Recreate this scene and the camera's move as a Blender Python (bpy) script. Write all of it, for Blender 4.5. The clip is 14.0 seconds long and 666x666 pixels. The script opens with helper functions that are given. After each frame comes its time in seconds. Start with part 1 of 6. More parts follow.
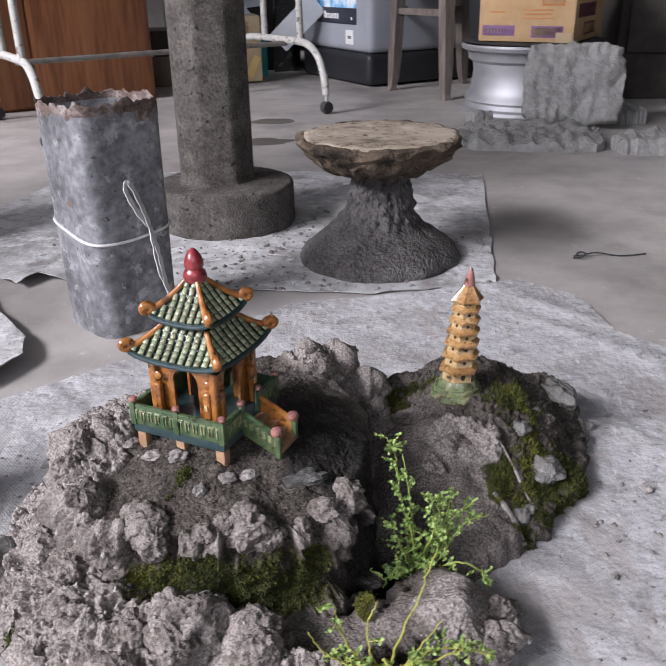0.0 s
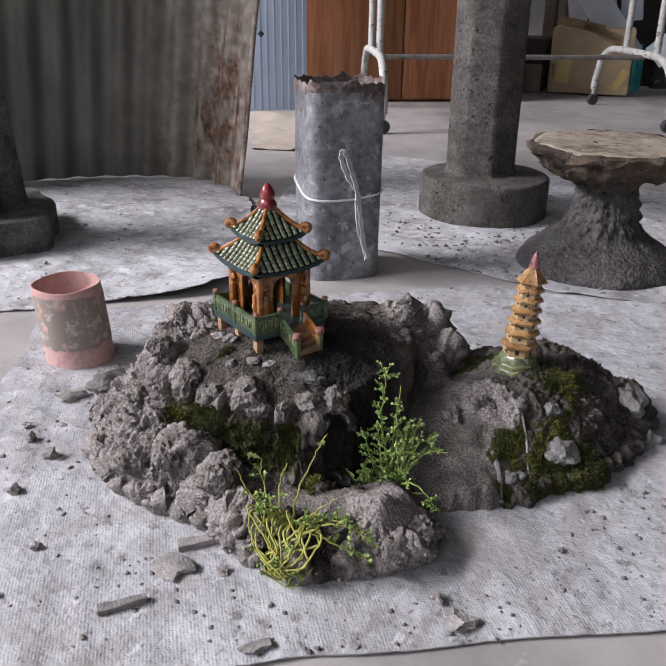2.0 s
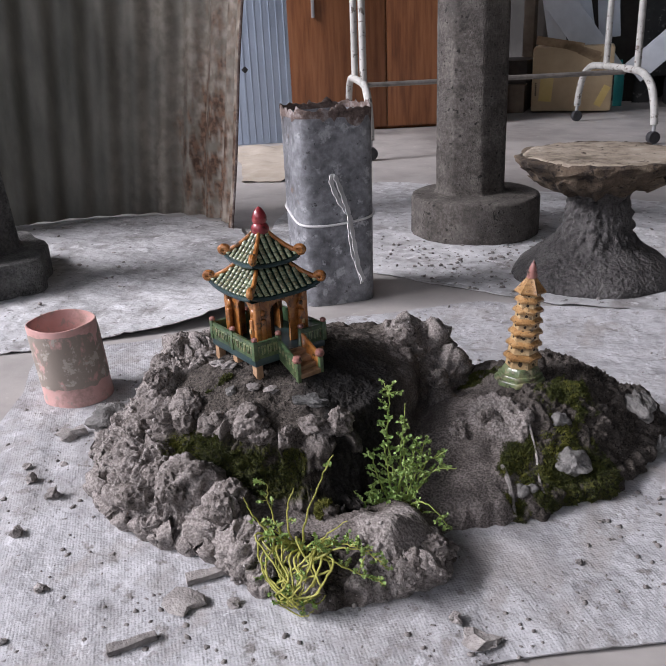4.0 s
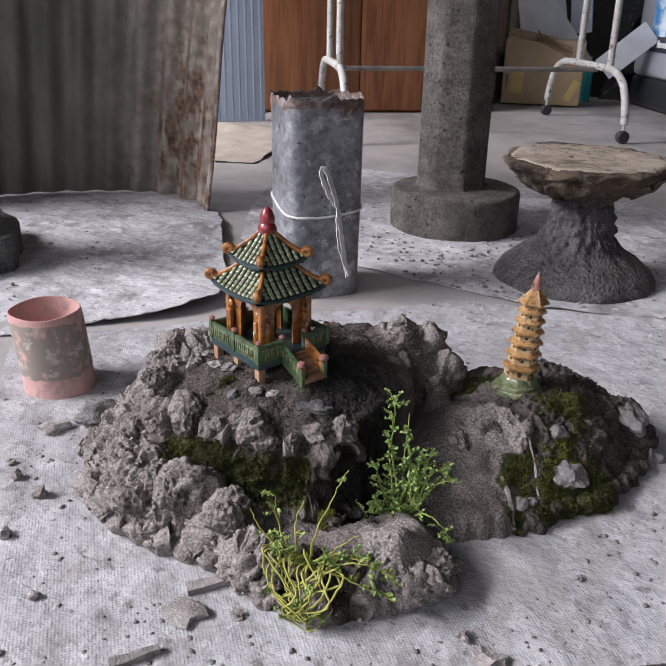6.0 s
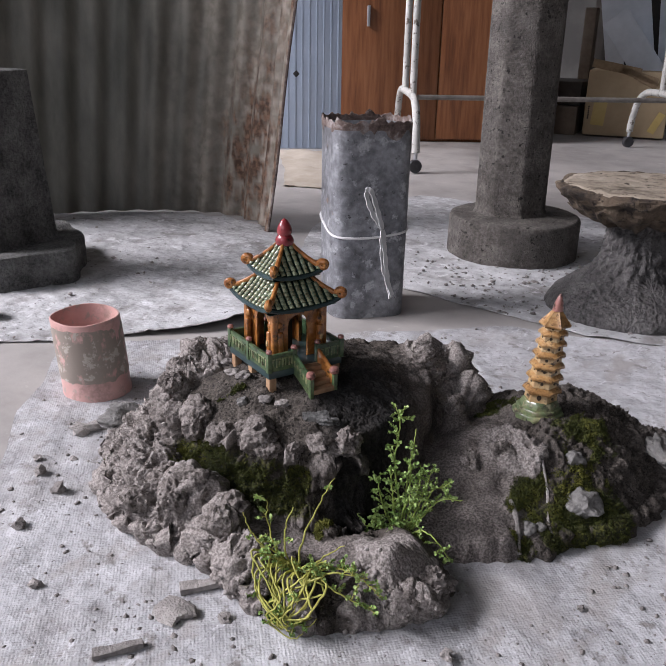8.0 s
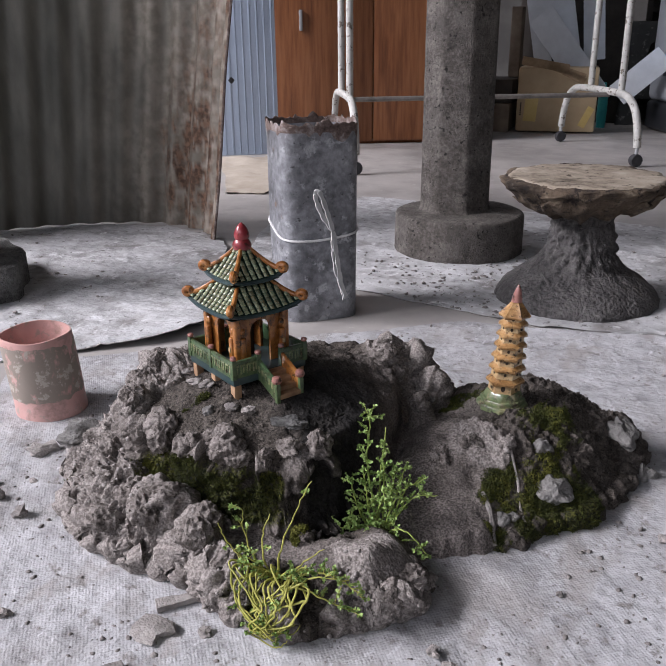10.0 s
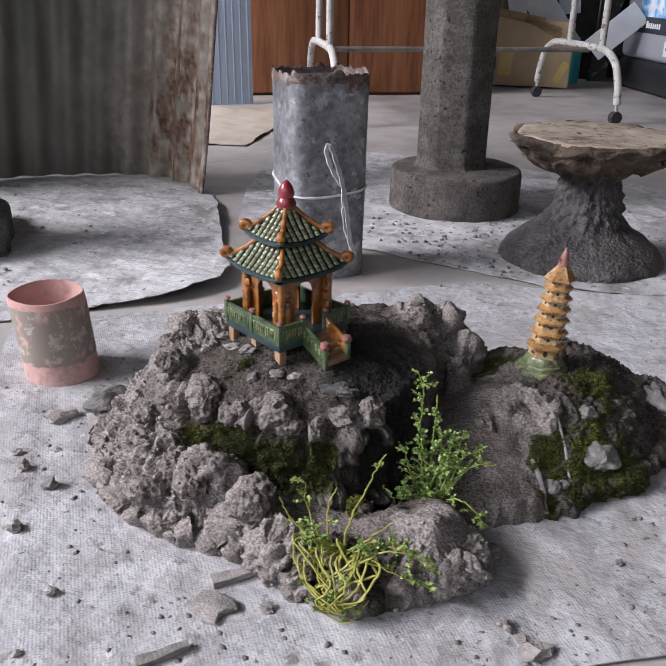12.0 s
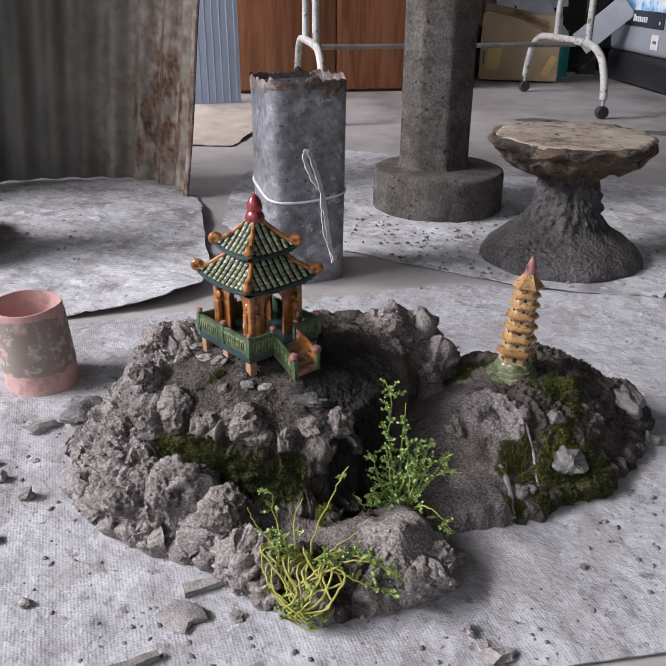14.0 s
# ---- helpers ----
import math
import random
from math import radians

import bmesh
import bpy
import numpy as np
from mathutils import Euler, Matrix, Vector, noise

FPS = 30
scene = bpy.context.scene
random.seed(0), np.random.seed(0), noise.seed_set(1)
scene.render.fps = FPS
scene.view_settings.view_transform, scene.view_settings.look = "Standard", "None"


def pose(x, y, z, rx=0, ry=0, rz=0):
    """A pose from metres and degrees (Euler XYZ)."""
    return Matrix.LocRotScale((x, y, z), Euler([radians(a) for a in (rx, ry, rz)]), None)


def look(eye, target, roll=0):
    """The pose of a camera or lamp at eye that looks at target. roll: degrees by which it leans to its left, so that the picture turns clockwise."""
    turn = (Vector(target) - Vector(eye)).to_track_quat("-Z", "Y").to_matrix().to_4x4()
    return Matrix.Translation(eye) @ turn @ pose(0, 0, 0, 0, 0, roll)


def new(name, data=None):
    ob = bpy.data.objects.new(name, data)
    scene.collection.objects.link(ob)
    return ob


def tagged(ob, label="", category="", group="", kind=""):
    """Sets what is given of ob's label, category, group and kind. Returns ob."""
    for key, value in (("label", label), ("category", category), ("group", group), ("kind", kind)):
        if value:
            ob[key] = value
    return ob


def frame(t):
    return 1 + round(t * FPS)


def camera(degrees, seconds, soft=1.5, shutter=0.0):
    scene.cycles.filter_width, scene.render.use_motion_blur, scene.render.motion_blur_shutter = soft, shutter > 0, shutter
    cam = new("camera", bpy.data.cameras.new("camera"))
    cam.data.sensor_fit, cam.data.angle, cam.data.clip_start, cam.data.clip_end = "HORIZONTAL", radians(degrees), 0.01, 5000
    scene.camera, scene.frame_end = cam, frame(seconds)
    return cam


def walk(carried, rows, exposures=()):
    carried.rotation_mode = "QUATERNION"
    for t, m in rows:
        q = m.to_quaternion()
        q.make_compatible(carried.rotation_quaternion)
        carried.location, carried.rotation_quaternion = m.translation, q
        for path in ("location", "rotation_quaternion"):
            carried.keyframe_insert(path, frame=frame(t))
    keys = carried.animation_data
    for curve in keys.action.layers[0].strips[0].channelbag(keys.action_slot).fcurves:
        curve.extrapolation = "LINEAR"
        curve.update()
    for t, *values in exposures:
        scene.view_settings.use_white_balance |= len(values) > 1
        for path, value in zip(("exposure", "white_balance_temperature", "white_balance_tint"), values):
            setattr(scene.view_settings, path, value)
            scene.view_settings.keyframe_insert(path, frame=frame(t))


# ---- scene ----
cam = camera(45.5, 14.0, soft=1.0, shutter=0.5)
PATH = [
    (0, (0.11, 0.05, 0.439), (0.012, 1.867, -0.39), -1.1),
    (0.5, (0.187, 0.031, 0.456), (-0.083, 1.838, -0.359), 0.4),
    (1, (0.328, 0.004, 0.459), (-0.303, 1.718, -0.355), 1.9),
    (1.5, (0.371, -0.004, 0.451), (-0.516, 1.587, -0.373), 0.6),
    (2, (0.415, -0.007, 0.432), (-0.543, 1.553, -0.373), 0.7),
    (2.5, (0.429, -0.002, 0.419), (-0.624, 1.504, -0.372), -0.1),
    (3, (0.44, 0.002, 0.417), (-0.636, 1.507, -0.343), -1.1),
    (3.2, (0.446, 0.004, 0.412), (-0.616, 1.525, -0.335), -1.8),
    (5.3, (0.34, -0.017, 0.435), (-0.489, 1.632, -0.336), 0.7),
    (5.5, (0.344, -0.015, 0.435), (-0.476, 1.634, -0.344), 1.0),
    (6, (0.358, -0.009, 0.439), (-0.493, 1.621, -0.347), 1.2),
    (6.5, (0.384, 0.003, 0.438), (-0.571, 1.578, -0.342), -0.1),
    (7, (0.404, 0.006, 0.435), (-0.57, 1.577, -0.329), -0.1),
    (7.5, (0.417, 0.015, 0.426), (-0.601, 1.568, -0.316), 0.4),
    (8, (0.419, 0.016, 0.427), (-0.628, 1.561, -0.293), 1.1),
    (8.5, (0.419, 0.013, 0.426), (-0.606, 1.579, -0.279), 1.3),
    (8.7, (0.418, 0.012, 0.426), (-0.597, 1.587, -0.273), 1.1),
    (10.8, (0.373, 0.01, 0.42), (-0.51, 1.652, -0.303), -0.8),
    (11, (0.363, 0.006, 0.422), (-0.51, 1.651, -0.308), -0.7),
    (11.5, (0.348, 0.002, 0.415), (-0.481, 1.65, -0.359), 0.2),
    (12, (0.315, -0.003, 0.42), (-0.49, 1.637, -0.394), 1.1),
    (12.5, (0.3, -0.007, 0.424), (-0.501, 1.63, -0.401), 1.5),
    (13, (0.312, 0.0, 0.427), (-0.484, 1.634, -0.407), 1.5),
    (13.5, (0.323, 0.002, 0.437), (-0.471, 1.637, -0.397), 1.1),
    (14, (0.339, 0.004, 0.439), (-0.458, 1.64, -0.391), 0.4),
]
walk(cam, [(t, look(eye, target, roll)) for t, eye, target, roll in PATH],
     [(0.0, 0.15), (0.6, 0.12), (1.4, 0.0), (14.0, 0.0)])

# ---- world and light ----
world = bpy.data.worlds.new("sky")
scene.world = world
world.use_nodes = True
_wn = world.node_tree
_sky = _wn.nodes.new("ShaderNodeTexSky")
_sky.sky_type, _sky.sun_disc = "NISHITA", False
_sky.sun_elevation, _sky.sun_rotation = radians(48), radians(250)
_wn.links.new(_sky.outputs[0], _wn.nodes["Background"].inputs[0])
_wn.nodes["Background"].inputs[1].default_value = 0.07


def area_lamp(name, power, sx, sy, place, aim, colour):
    lamp = bpy.data.lights.new(name, "AREA")
    lamp.shape, lamp.size, lamp.size_y, lamp.energy, lamp.color = "RECTANGLE", sx, sy, power, colour
    ob = new(name, lamp)
    ob.matrix_world = look(place, aim)
    return ob


area_lamp("daylight_side", 2150, 4.6, 2.2, (-6.1, -3.7, 5.5), (0.0, 0.7, 0.0), (0.97, 0.925, 1.0))
# Fill added to lift the far floor; no opening stands behind it.
area_lamp("rear_fill", 60, 1.6, 1.6, (-4.1, 3.2, 1.9), (0.2, 2.4, 0.0), (0.97, 0.925, 1.0))
# Fill added behind the camera to lift the right side and the tin.
area_lamp("front_fill", 38, 3.6, 1.4, (0.2, -2.9, 2.1), (0.0, 1.6, 0.2), (0.97, 0.925, 1.0))


# ---- materials ----
def mat(name, ramp, scale=30.0, rough=0.8, bump=0.3, bump_scale=None, metal=0.0, stretch=(1, 1, 1), detail=6.0,
        spread=0.14, dist=0.002, coat=0.0, rand=0.0, spec=0.4, rough_var=0.1):
    """A two-scale noise surface: ramp is a list of (position, colour)."""
    m = bpy.data.materials.new(name)
    m.use_nodes = True
    nt = m.node_tree
    b = nt.nodes["Principled BSDF"]
    tc = nt.nodes.new("ShaderNodeTexCoord")
    mp = nt.nodes.new("ShaderNodeMapping")
    mp.inputs["Scale"].default_value = stretch
    nt.links.new(tc.outputs["Object"], mp.inputs["Vector"])
    n1 = nt.nodes.new("ShaderNodeTexNoise")
    n1.inputs["Scale"].default_value, n1.inputs["Detail"].default_value = scale, detail
    n1.inputs["Roughness"].default_value = 0.62
    n2 = nt.nodes.new("ShaderNodeTexNoise")
    n2.inputs["Scale"].default_value, n2.inputs["Detail"].default_value = scale * 0.17, 3.0
    for n in (n1, n2):
        nt.links.new(mp.outputs[0], n.inputs["Vector"])
    mx = nt.nodes.new("ShaderNodeMix")
    mx.inputs[0].default_value = 0.45
    nt.links.new(n1.outputs[0], mx.inputs[2])
    nt.links.new(n2.outputs[0], mx.inputs[3])
    cr = nt.nodes.new("ShaderNodeValToRGB")
    els = cr.color_ramp.elements
    lo, hi = 0.5 - spread, 0.5 + spread
    while len(els) < len(ramp):
        els.new(0.5)
    for e, (p, c) in zip(els, ramp):
        e.position, e.color = lo + (hi - lo) * p, (*c, 1)
    nt.links.new(mx.outputs[0], cr.inputs[0])
    out = cr.outputs[0]
    if rand:
        oi = nt.nodes.new("ShaderNodeObjectInfo")
        hv = nt.nodes.new("ShaderNodeHueSaturation")
        mr = nt.nodes.new("ShaderNodeMapRange")
        mr.inputs[3].default_value, mr.inputs[4].default_value = 1 - rand, 1 + rand
        nt.links.new(oi.outputs["Random"], mr.inputs[0])
        nt.links.new(mr.outputs[0], hv.inputs["Value"])
        nt.links.new(out, hv.inputs["Color"])
        out = hv.outputs[0]
    nt.links.new(out, b.inputs["Base Color"])
    rr = nt.nodes.new("ShaderNodeMapRange")
    rr.inputs[3].default_value, rr.inputs[4].default_value = max(0, rough - rough_var), min(1, rough + rough_var)
    nt.links.new(n1.outputs[0], rr.inputs[0])
    nt.links.new(rr.outputs[0], b.inputs["Roughness"])
    b.inputs["Metallic"].default_value = metal
    b.inputs["Specular IOR Level"].default_value = spec
    b.inputs["Coat Weight"].default_value = coat
    b.inputs["Coat Roughness"].default_value = 0.12
    if bump:
        n3 = nt.nodes.new("ShaderNodeTexNoise")
        n3.inputs["Scale"].default_value, n3.inputs["Detail"].default_value = bump_scale or scale * 3, 8.0
        nt.links.new(mp.outputs[0], n3.inputs["Vector"])
        bp = nt.nodes.new("ShaderNodeBump")
        bp.inputs["Strength"].default_value, bp.inputs["Distance"].default_value = bump, dist
        nt.links.new(n3.outputs[0], bp.inputs["Height"])
        nt.links.new(bp.outputs[0], b.inputs["Normal"])
    return m


def overlay(m, colour, scale, low, high, stretch=(1, 1, 1), rough=None, seed=0.0, detail=5.0):
    """Blotches of a second colour (rust, flaking paint, dirt) over a material."""
    nt = m.node_tree
    b = nt.nodes["Principled BSDF"]
    tc = nt.nodes.new("ShaderNodeTexCoord")
    mp = nt.nodes.new("ShaderNodeMapping")
    mp.inputs["Scale"].default_value, mp.inputs["Location"].default_value = stretch, (seed, seed, seed)
    n = nt.nodes.new("ShaderNodeTexNoise")
    n.inputs["Scale"].default_value, n.inputs["Detail"].default_value, n.inputs["Roughness"].default_value = scale, detail, 0.65
    nt.links.new(tc.outputs["Object"], mp.inputs[0])
    nt.links.new(mp.outputs[0], n.inputs["Vector"])
    mr = nt.nodes.new("ShaderNodeMapRange")
    mr.inputs[1].default_value, mr.inputs[2].default_value = low, high
    nt.links.new(n.outputs[0], mr.inputs[0])
    mx = nt.nodes.new("ShaderNodeMix")
    mx.data_type = "RGBA"
    nt.links.new(mr.outputs[0], mx.inputs[0])
    old = b.inputs["Base Color"].links[0].from_socket
    nt.links.new(old, mx.inputs[6])
    mx.inputs[7].default_value = (*colour, 1)
    nt.links.new(mx.outputs[2], b.inputs["Base Color"])
    if rough is not None:
        m2 = nt.nodes.new("ShaderNodeMix")
        nt.links.new(mr.outputs[0], m2.inputs[0])
        nt.links.new(b.inputs["Roughness"].links[0].from_socket, m2.inputs[2])
        m2.inputs[3].default_value = rough
        nt.links.new(m2.outputs[0], b.inputs["Roughness"])
    return m


def by_attribute(m, layers):
    """Covers, one over another, each where a named point attribute says so: (attribute, colour low, colour high, noise scale)."""
    nt = m.node_tree
    b = nt.nodes["Principled BSDF"]
    tc = nt.nodes.new("ShaderNodeTexCoord")
    for name, c0, c1, scale in layers:
        at = nt.nodes.new("ShaderNodeAttribute")
        at.attribute_name = name
        n = nt.nodes.new("ShaderNodeTexNoise")
        n.inputs["Scale"].default_value, n.inputs["Detail"].default_value = scale, 2.5
        nt.links.new(tc.outputs["Object"], n.inputs["Vector"])
        cr = nt.nodes.new("ShaderNodeValToRGB")
        cr.color_ramp.elements[0].position, cr.color_ramp.elements[1].position = 0.40, 0.60
        cr.color_ramp.elements[0].color, cr.color_ramp.elements[1].color = (*c0, 1), (*c1, 1)
        nt.links.new(n.outputs[0], cr.inputs[0])
        mx = nt.nodes.new("ShaderNodeMix")
        mx.data_type = "RGBA"
        nt.links.new(at.outputs["Fac"], mx.inputs[0])
        nt.links.new(b.inputs["Base Color"].links[0].from_socket, mx.inputs[6])
        nt.links.new(cr.outputs[0], mx.inputs[7])
        nt.links.new(mx.outputs[2], b.inputs["Base Color"])
    return m


def creased(m, turn, scale, depth):
    """Long soft folds in two directions."""
    nt = m.node_tree
    b = nt.nodes["Principled BSDF"]
    tc = nt.nodes.new("ShaderNodeTexCoord")
    prev = b.inputs["Normal"].links[0].from_socket
    for k, st in enumerate(((1.0, 0.10, 1.0), (0.12, 1.0, 1.0))):
        rot = nt.nodes.new("ShaderNodeMapping")
        rot.inputs["Rotation"].default_value = (0, 0, radians(turn))
        mp = nt.nodes.new("ShaderNodeMapping")
        mp.inputs["Scale"].default_value = st
        nt.links.new(tc.outputs["Object"], rot.inputs[0])
        nt.links.new(rot.outputs[0], mp.inputs[0])
        n = nt.nodes.new("ShaderNodeTexNoise")
        n.noise_type = "RIDGED_MULTIFRACTAL"
        n.inputs["Scale"].default_value, n.inputs["Detail"].default_value = scale * (1 + k), 4.0
        nt.links.new(mp.outputs[0], n.inputs["Vector"])
        bp = nt.nodes.new("ShaderNodeBump")
        bp.inputs["Strength"].default_value, bp.inputs["Distance"].default_value = 0.45, depth
        nt.links.new(n.outputs[0], bp.inputs["Height"])
        nt.links.new(prev, bp.inputs["Normal"])
        prev = bp.outputs[0]
    nt.links.new(prev, b.inputs["Normal"])
    return m


def woven(m, pitch, strength):
    """Adds the ribs of a woven sheet to a material's relief."""
    nt = m.node_tree
    b = nt.nodes["Principled BSDF"]
    tc = nt.nodes.new("ShaderNodeTexCoord")
    mp = nt.nodes.new("ShaderNodeMapping")
    mp.inputs["Rotation"].default_value = (0, 0, radians(46))
    nt.links.new(tc.outputs["Object"], mp.inputs[0])
    prev = b.inputs["Normal"].links[0].from_socket
    for axis in ("X", "Y"):
        w = nt.nodes.new("ShaderNodeTexWave")
        w.wave_type, w.bands_direction = "BANDS", axis
        w.inputs["Scale"].default_value, w.inputs["Distortion"].default_value = 0.314 / pitch, 0.6
        w.inputs["Detail"].default_value = 1.0
        nt.links.new(mp.outputs[0], w.inputs["Vector"])
        bp = nt.nodes.new("ShaderNodeBump")
        bp.inputs["Strength"].default_value, bp.inputs["Distance"].default_value = strength, 0.0008
        nt.links.new(w.outputs["Fac"], bp.inputs["Height"])
        nt.links.new(prev, bp.inputs["Normal"])
        prev = bp.outputs[0]
    nt.links.new(prev, b.inputs["Normal"])
    return m


M = {}
M["floor"] = mat("floor_concrete", [(0, (0.26, 0.248, 0.235)), (0.5, (0.36, 0.342, 0.325)), (1, (0.44, 0.42, 0.40))], 9, 0.62, 0.25, 160, dist=0.0008)
overlay(M["floor"], (0.20, 0.19, 0.18), 2.6, 0.55, 0.75)
overlay(M["floor"], (0.50, 0.48, 0.46), 30, 0.62, 0.72, seed=2.0, detail=8)
# Wall colour darkened to hold back bounced light and keep the rear black.
M["wall"] = mat("low_bounce_plaster", [(0, (0.035, 0.034, 0.032)), (1, (0.09, 0.087, 0.082))], 5, 0.9, 0.3, 60)
M["ceiling"] = mat("ceiling_sheet", [(0, (0.08, 0.08, 0.08)), (1, (0.15, 0.15, 0.145))], 4, 0.8, 0.1)
M["sheet"] = mat("woven_sheet", [(0, (0.27, 0.268, 0.275)), (0.4, (0.40, 0.403, 0.415)), (1, (0.54, 0.545, 0.56))], 60, 0.75, 0.8, 120, dist=0.003, detail=10)
creased(M["sheet"], 46, 9, 0.016)
woven(M["sheet"], 0.0026, 0.13)
overlay(M["sheet"], (0.29, 0.278, 0.27), 6, 0.50, 0.70, detail=10)
overlay(M["sheet"], (0.24, 0.228, 0.22), 60, 0.56, 0.66, seed=3.1, detail=8)
overlay(M["sheet"], (0.15, 0.137, 0.13), 210, 0.64, 0.69, seed=8.1, detail=4)
overlay(M["sheet"], (0.58, 0.585, 0.605), 130, 0.59, 0.70, seed=5.7, detail=6, stretch=(1, 0.35, 1))
overlay(M["sheet"], (0.33, 0.318, 0.31), 18, 0.54, 0.64, seed=12.0, detail=9, stretch=(1, 0.5, 1))
M["sheet_back"] = mat("dusty_plastic_sheet", [(0, (0.27, 0.27, 0.27)), (0.4, (0.43, 0.435, 0.44)), (1, (0.58, 0.585, 0.595))], 40, 0.7, 0.8, 60, dist=0.005, detail=10)
creased(M["sheet_back"], 20, 7, 0.020)
overlay(M["sheet_back"], (0.24, 0.23, 0.225), 12, 0.52, 0.66, detail=10)
overlay(M["sheet_back"], (0.14, 0.134, 0.13), 70, 0.61, 0.67, seed=5.0, detail=8)
overlay(M["sheet_back"], (0.62, 0.625, 0.635), 34, 0.56, 0.64, seed=2.4, detail=9)
M["paper"] = mat("brown_paper", [(0, (0.34, 0.29, 0.23)), (1, (0.5, 0.45, 0.38))], 14, 0.85, 0.3)
M["cement"] = mat("grey_cement", [(0, (0.048, 0.042, 0.037)), (0.5, (0.102, 0.092, 0.082)), (1, (0.19, 0.173, 0.156))], 170, 0.92, 1.0, 330, dist=0.004, detail=9)
overlay(M["cement"], (0.10, 0.092, 0.085), 8, 0.5, 0.75)
overlay(M["cement"], (0.022, 0.020, 0.018), 95, 0.61, 0.66, seed=6.0, detail=4)
overlay(M["cement"], (0.16, 0.144, 0.13), 230, 0.64, 0.68, seed=2.0, detail=3)
M["cement_wet"] = mat("damp_cement", [(0, (0.022, 0.021, 0.021)), (1, (0.15, 0.142, 0.138))], 130, 0.6, 1.0, 170, dist=0.010, detail=9)
M["cement_dark"] = mat("dark_cement", [(0, (0.035, 0.035, 0.034)), (1, (0.17, 0.17, 0.163))], 170, 0.9, 1.0, 300, dist=0.004)
M["mortar_slab"] = mat("pale_mortar", [(0, (0.2, 0.2, 0.195)), (1, (0.36, 0.355, 0.345))], 60, 0.92, 1.0, 130, dist=0.005)
M["rock"] = mat("rock_soil", [(0, (0.016, 0.013, 0.010)), (0.5, (0.058, 0.049, 0.041)), (1, (0.14, 0.122, 0.105))], 420, 0.95, 1.0, 520, dist=0.0016, detail=4)
overlay(M["rock"], (0.15, 0.135, 0.12), 700, 0.63, 0.67, detail=2)
overlay(M["rock"], (0.006, 0.005, 0.004), 420, 0.58, 0.64, detail=2, seed=3.3)
# Third layer is near black: wet soil and the cleft's painted shade.
by_attribute(M["rock"], [("mortar", (0.100, 0.088, 0.080), (0.225, 0.200, 0.185), 520), ("dust", (0.165, 0.147, 0.135), (0.345, 0.315, 0.295), 480),
                         ("wet_cleft_shade", (0.003, 0.003, 0.003), (0.020, 0.019, 0.018), 300), ("moss", (0.008, 0.010, 0.003), (0.065, 0.066, 0.012), 320)])
M["crust"] = mat("mortar_crust", [(0, (0.060, 0.051, 0.045)), (0.4, (0.165, 0.146, 0.133)), (1, (0.33, 0.300, 0.280))], 330, 0.95, 1.0, 520, dist=0.002, detail=6)
overlay(M["crust"], (0.055, 0.047, 0.040), 70, 0.55, 0.64, seed=4.0, detail=8)
overlay(M["crust"], (0.04, 0.034, 0.029), 420, 0.60, 0.66, seed=1.0, detail=3)
M["stone"] = mat("grey_stone", [(0, (0.10, 0.098, 0.092)), (1, (0.27, 0.262, 0.25))], 200, 0.9, 1.0, 300, dist=0.003)
M["crumb"] = mat("mortar_crumb", [(0, (0.19, 0.175, 0.165)), (1, (0.42, 0.39, 0.37))], 400, 0.95, 0.6, rand=0.3)
M["flake"] = mat("mortar_flake", [(0, (0.20, 0.185, 0.175)), (1, (0.40, 0.375, 0.355))], 150, 0.95, 0.8, 400, rand=0.2)
M["moss"] = mat("moss_tuft", [(0, (0.010, 0.013, 0.003)), (0.5, (0.042, 0.050, 0.007)), (1, (0.12, 0.12, 0.018))], 130, 0.9, 0.0)
M["leaf"] = mat("small_leaf", [(0, (0.14, 0.26, 0.06)), (1, (0.38, 0.50, 0.17))], 260, 0.55, 0.0)
M["stem_green"] = mat("green_stem", [(0, (0.13, 0.2, 0.04)), (1, (0.28, 0.34, 0.08))], 120, 0.6, 0.0)
M["stem_yellow"] = mat("yellow_green_stem", [(0, (0.20, 0.21, 0.03)), (1, (0.46, 0.45, 0.12))], 120, 0.6, 0.0)
M["zinc"] = mat("weathered_zinc", [(0, (0.10, 0.102, 0.108)), (0.45, (0.195, 0.20, 0.214)), (1, (0.36, 0.37, 0.39))], 80, 0.5, 0.5, 160, metal=0.3, dist=0.002, detail=9)
overlay(M["zinc"], (0.42, 0.43, 0.45), 45, 0.57, 0.64, seed=1.7, detail=9)
overlay(M["zinc"], (0.07, 0.068, 0.07), 85, 0.64, 0.70, seed=7.7, detail=4)
overlay(M["zinc"], (0.22, 0.15, 0.11), 18, 0.66, 0.72, seed=4.2)
M["rust"] = mat("flaking_rust", [(0, (0.05, 0.035, 0.03)), (0.5, (0.15, 0.11, 0.095)), (1, (0.34, 0.31, 0.30))], 120, 0.9, 0.8, dist=0.002)
M["tin"] = mat("old_roofing_tin", [(0, (0.095, 0.097, 0.082)), (0.5, (0.165, 0.163, 0.140)), (1, (0.26, 0.248, 0.218))], 16, 0.6, 0.3, 90, metal=0.2, stretch=(1, 1, 0.35), dist=0.0012)
M["strap"] = mat("white_plastic_strap", [(0, (0.5, 0.5, 0.5)), (1, (0.72, 0.72, 0.72))], 80, 0.5, 0.2)
M["pipe_pink"] = mat("pink_plastic_pipe", [(0, (0.48, 0.28, 0.25)), (1, (0.62, 0.40, 0.365))], 40, 0.55, 0.2)
overlay(M["pipe_pink"], (0.29, 0.25, 0.215), 60, 0.36, 0.45, stretch=(1, 1, 0.7), rough=0.95, detail=9)
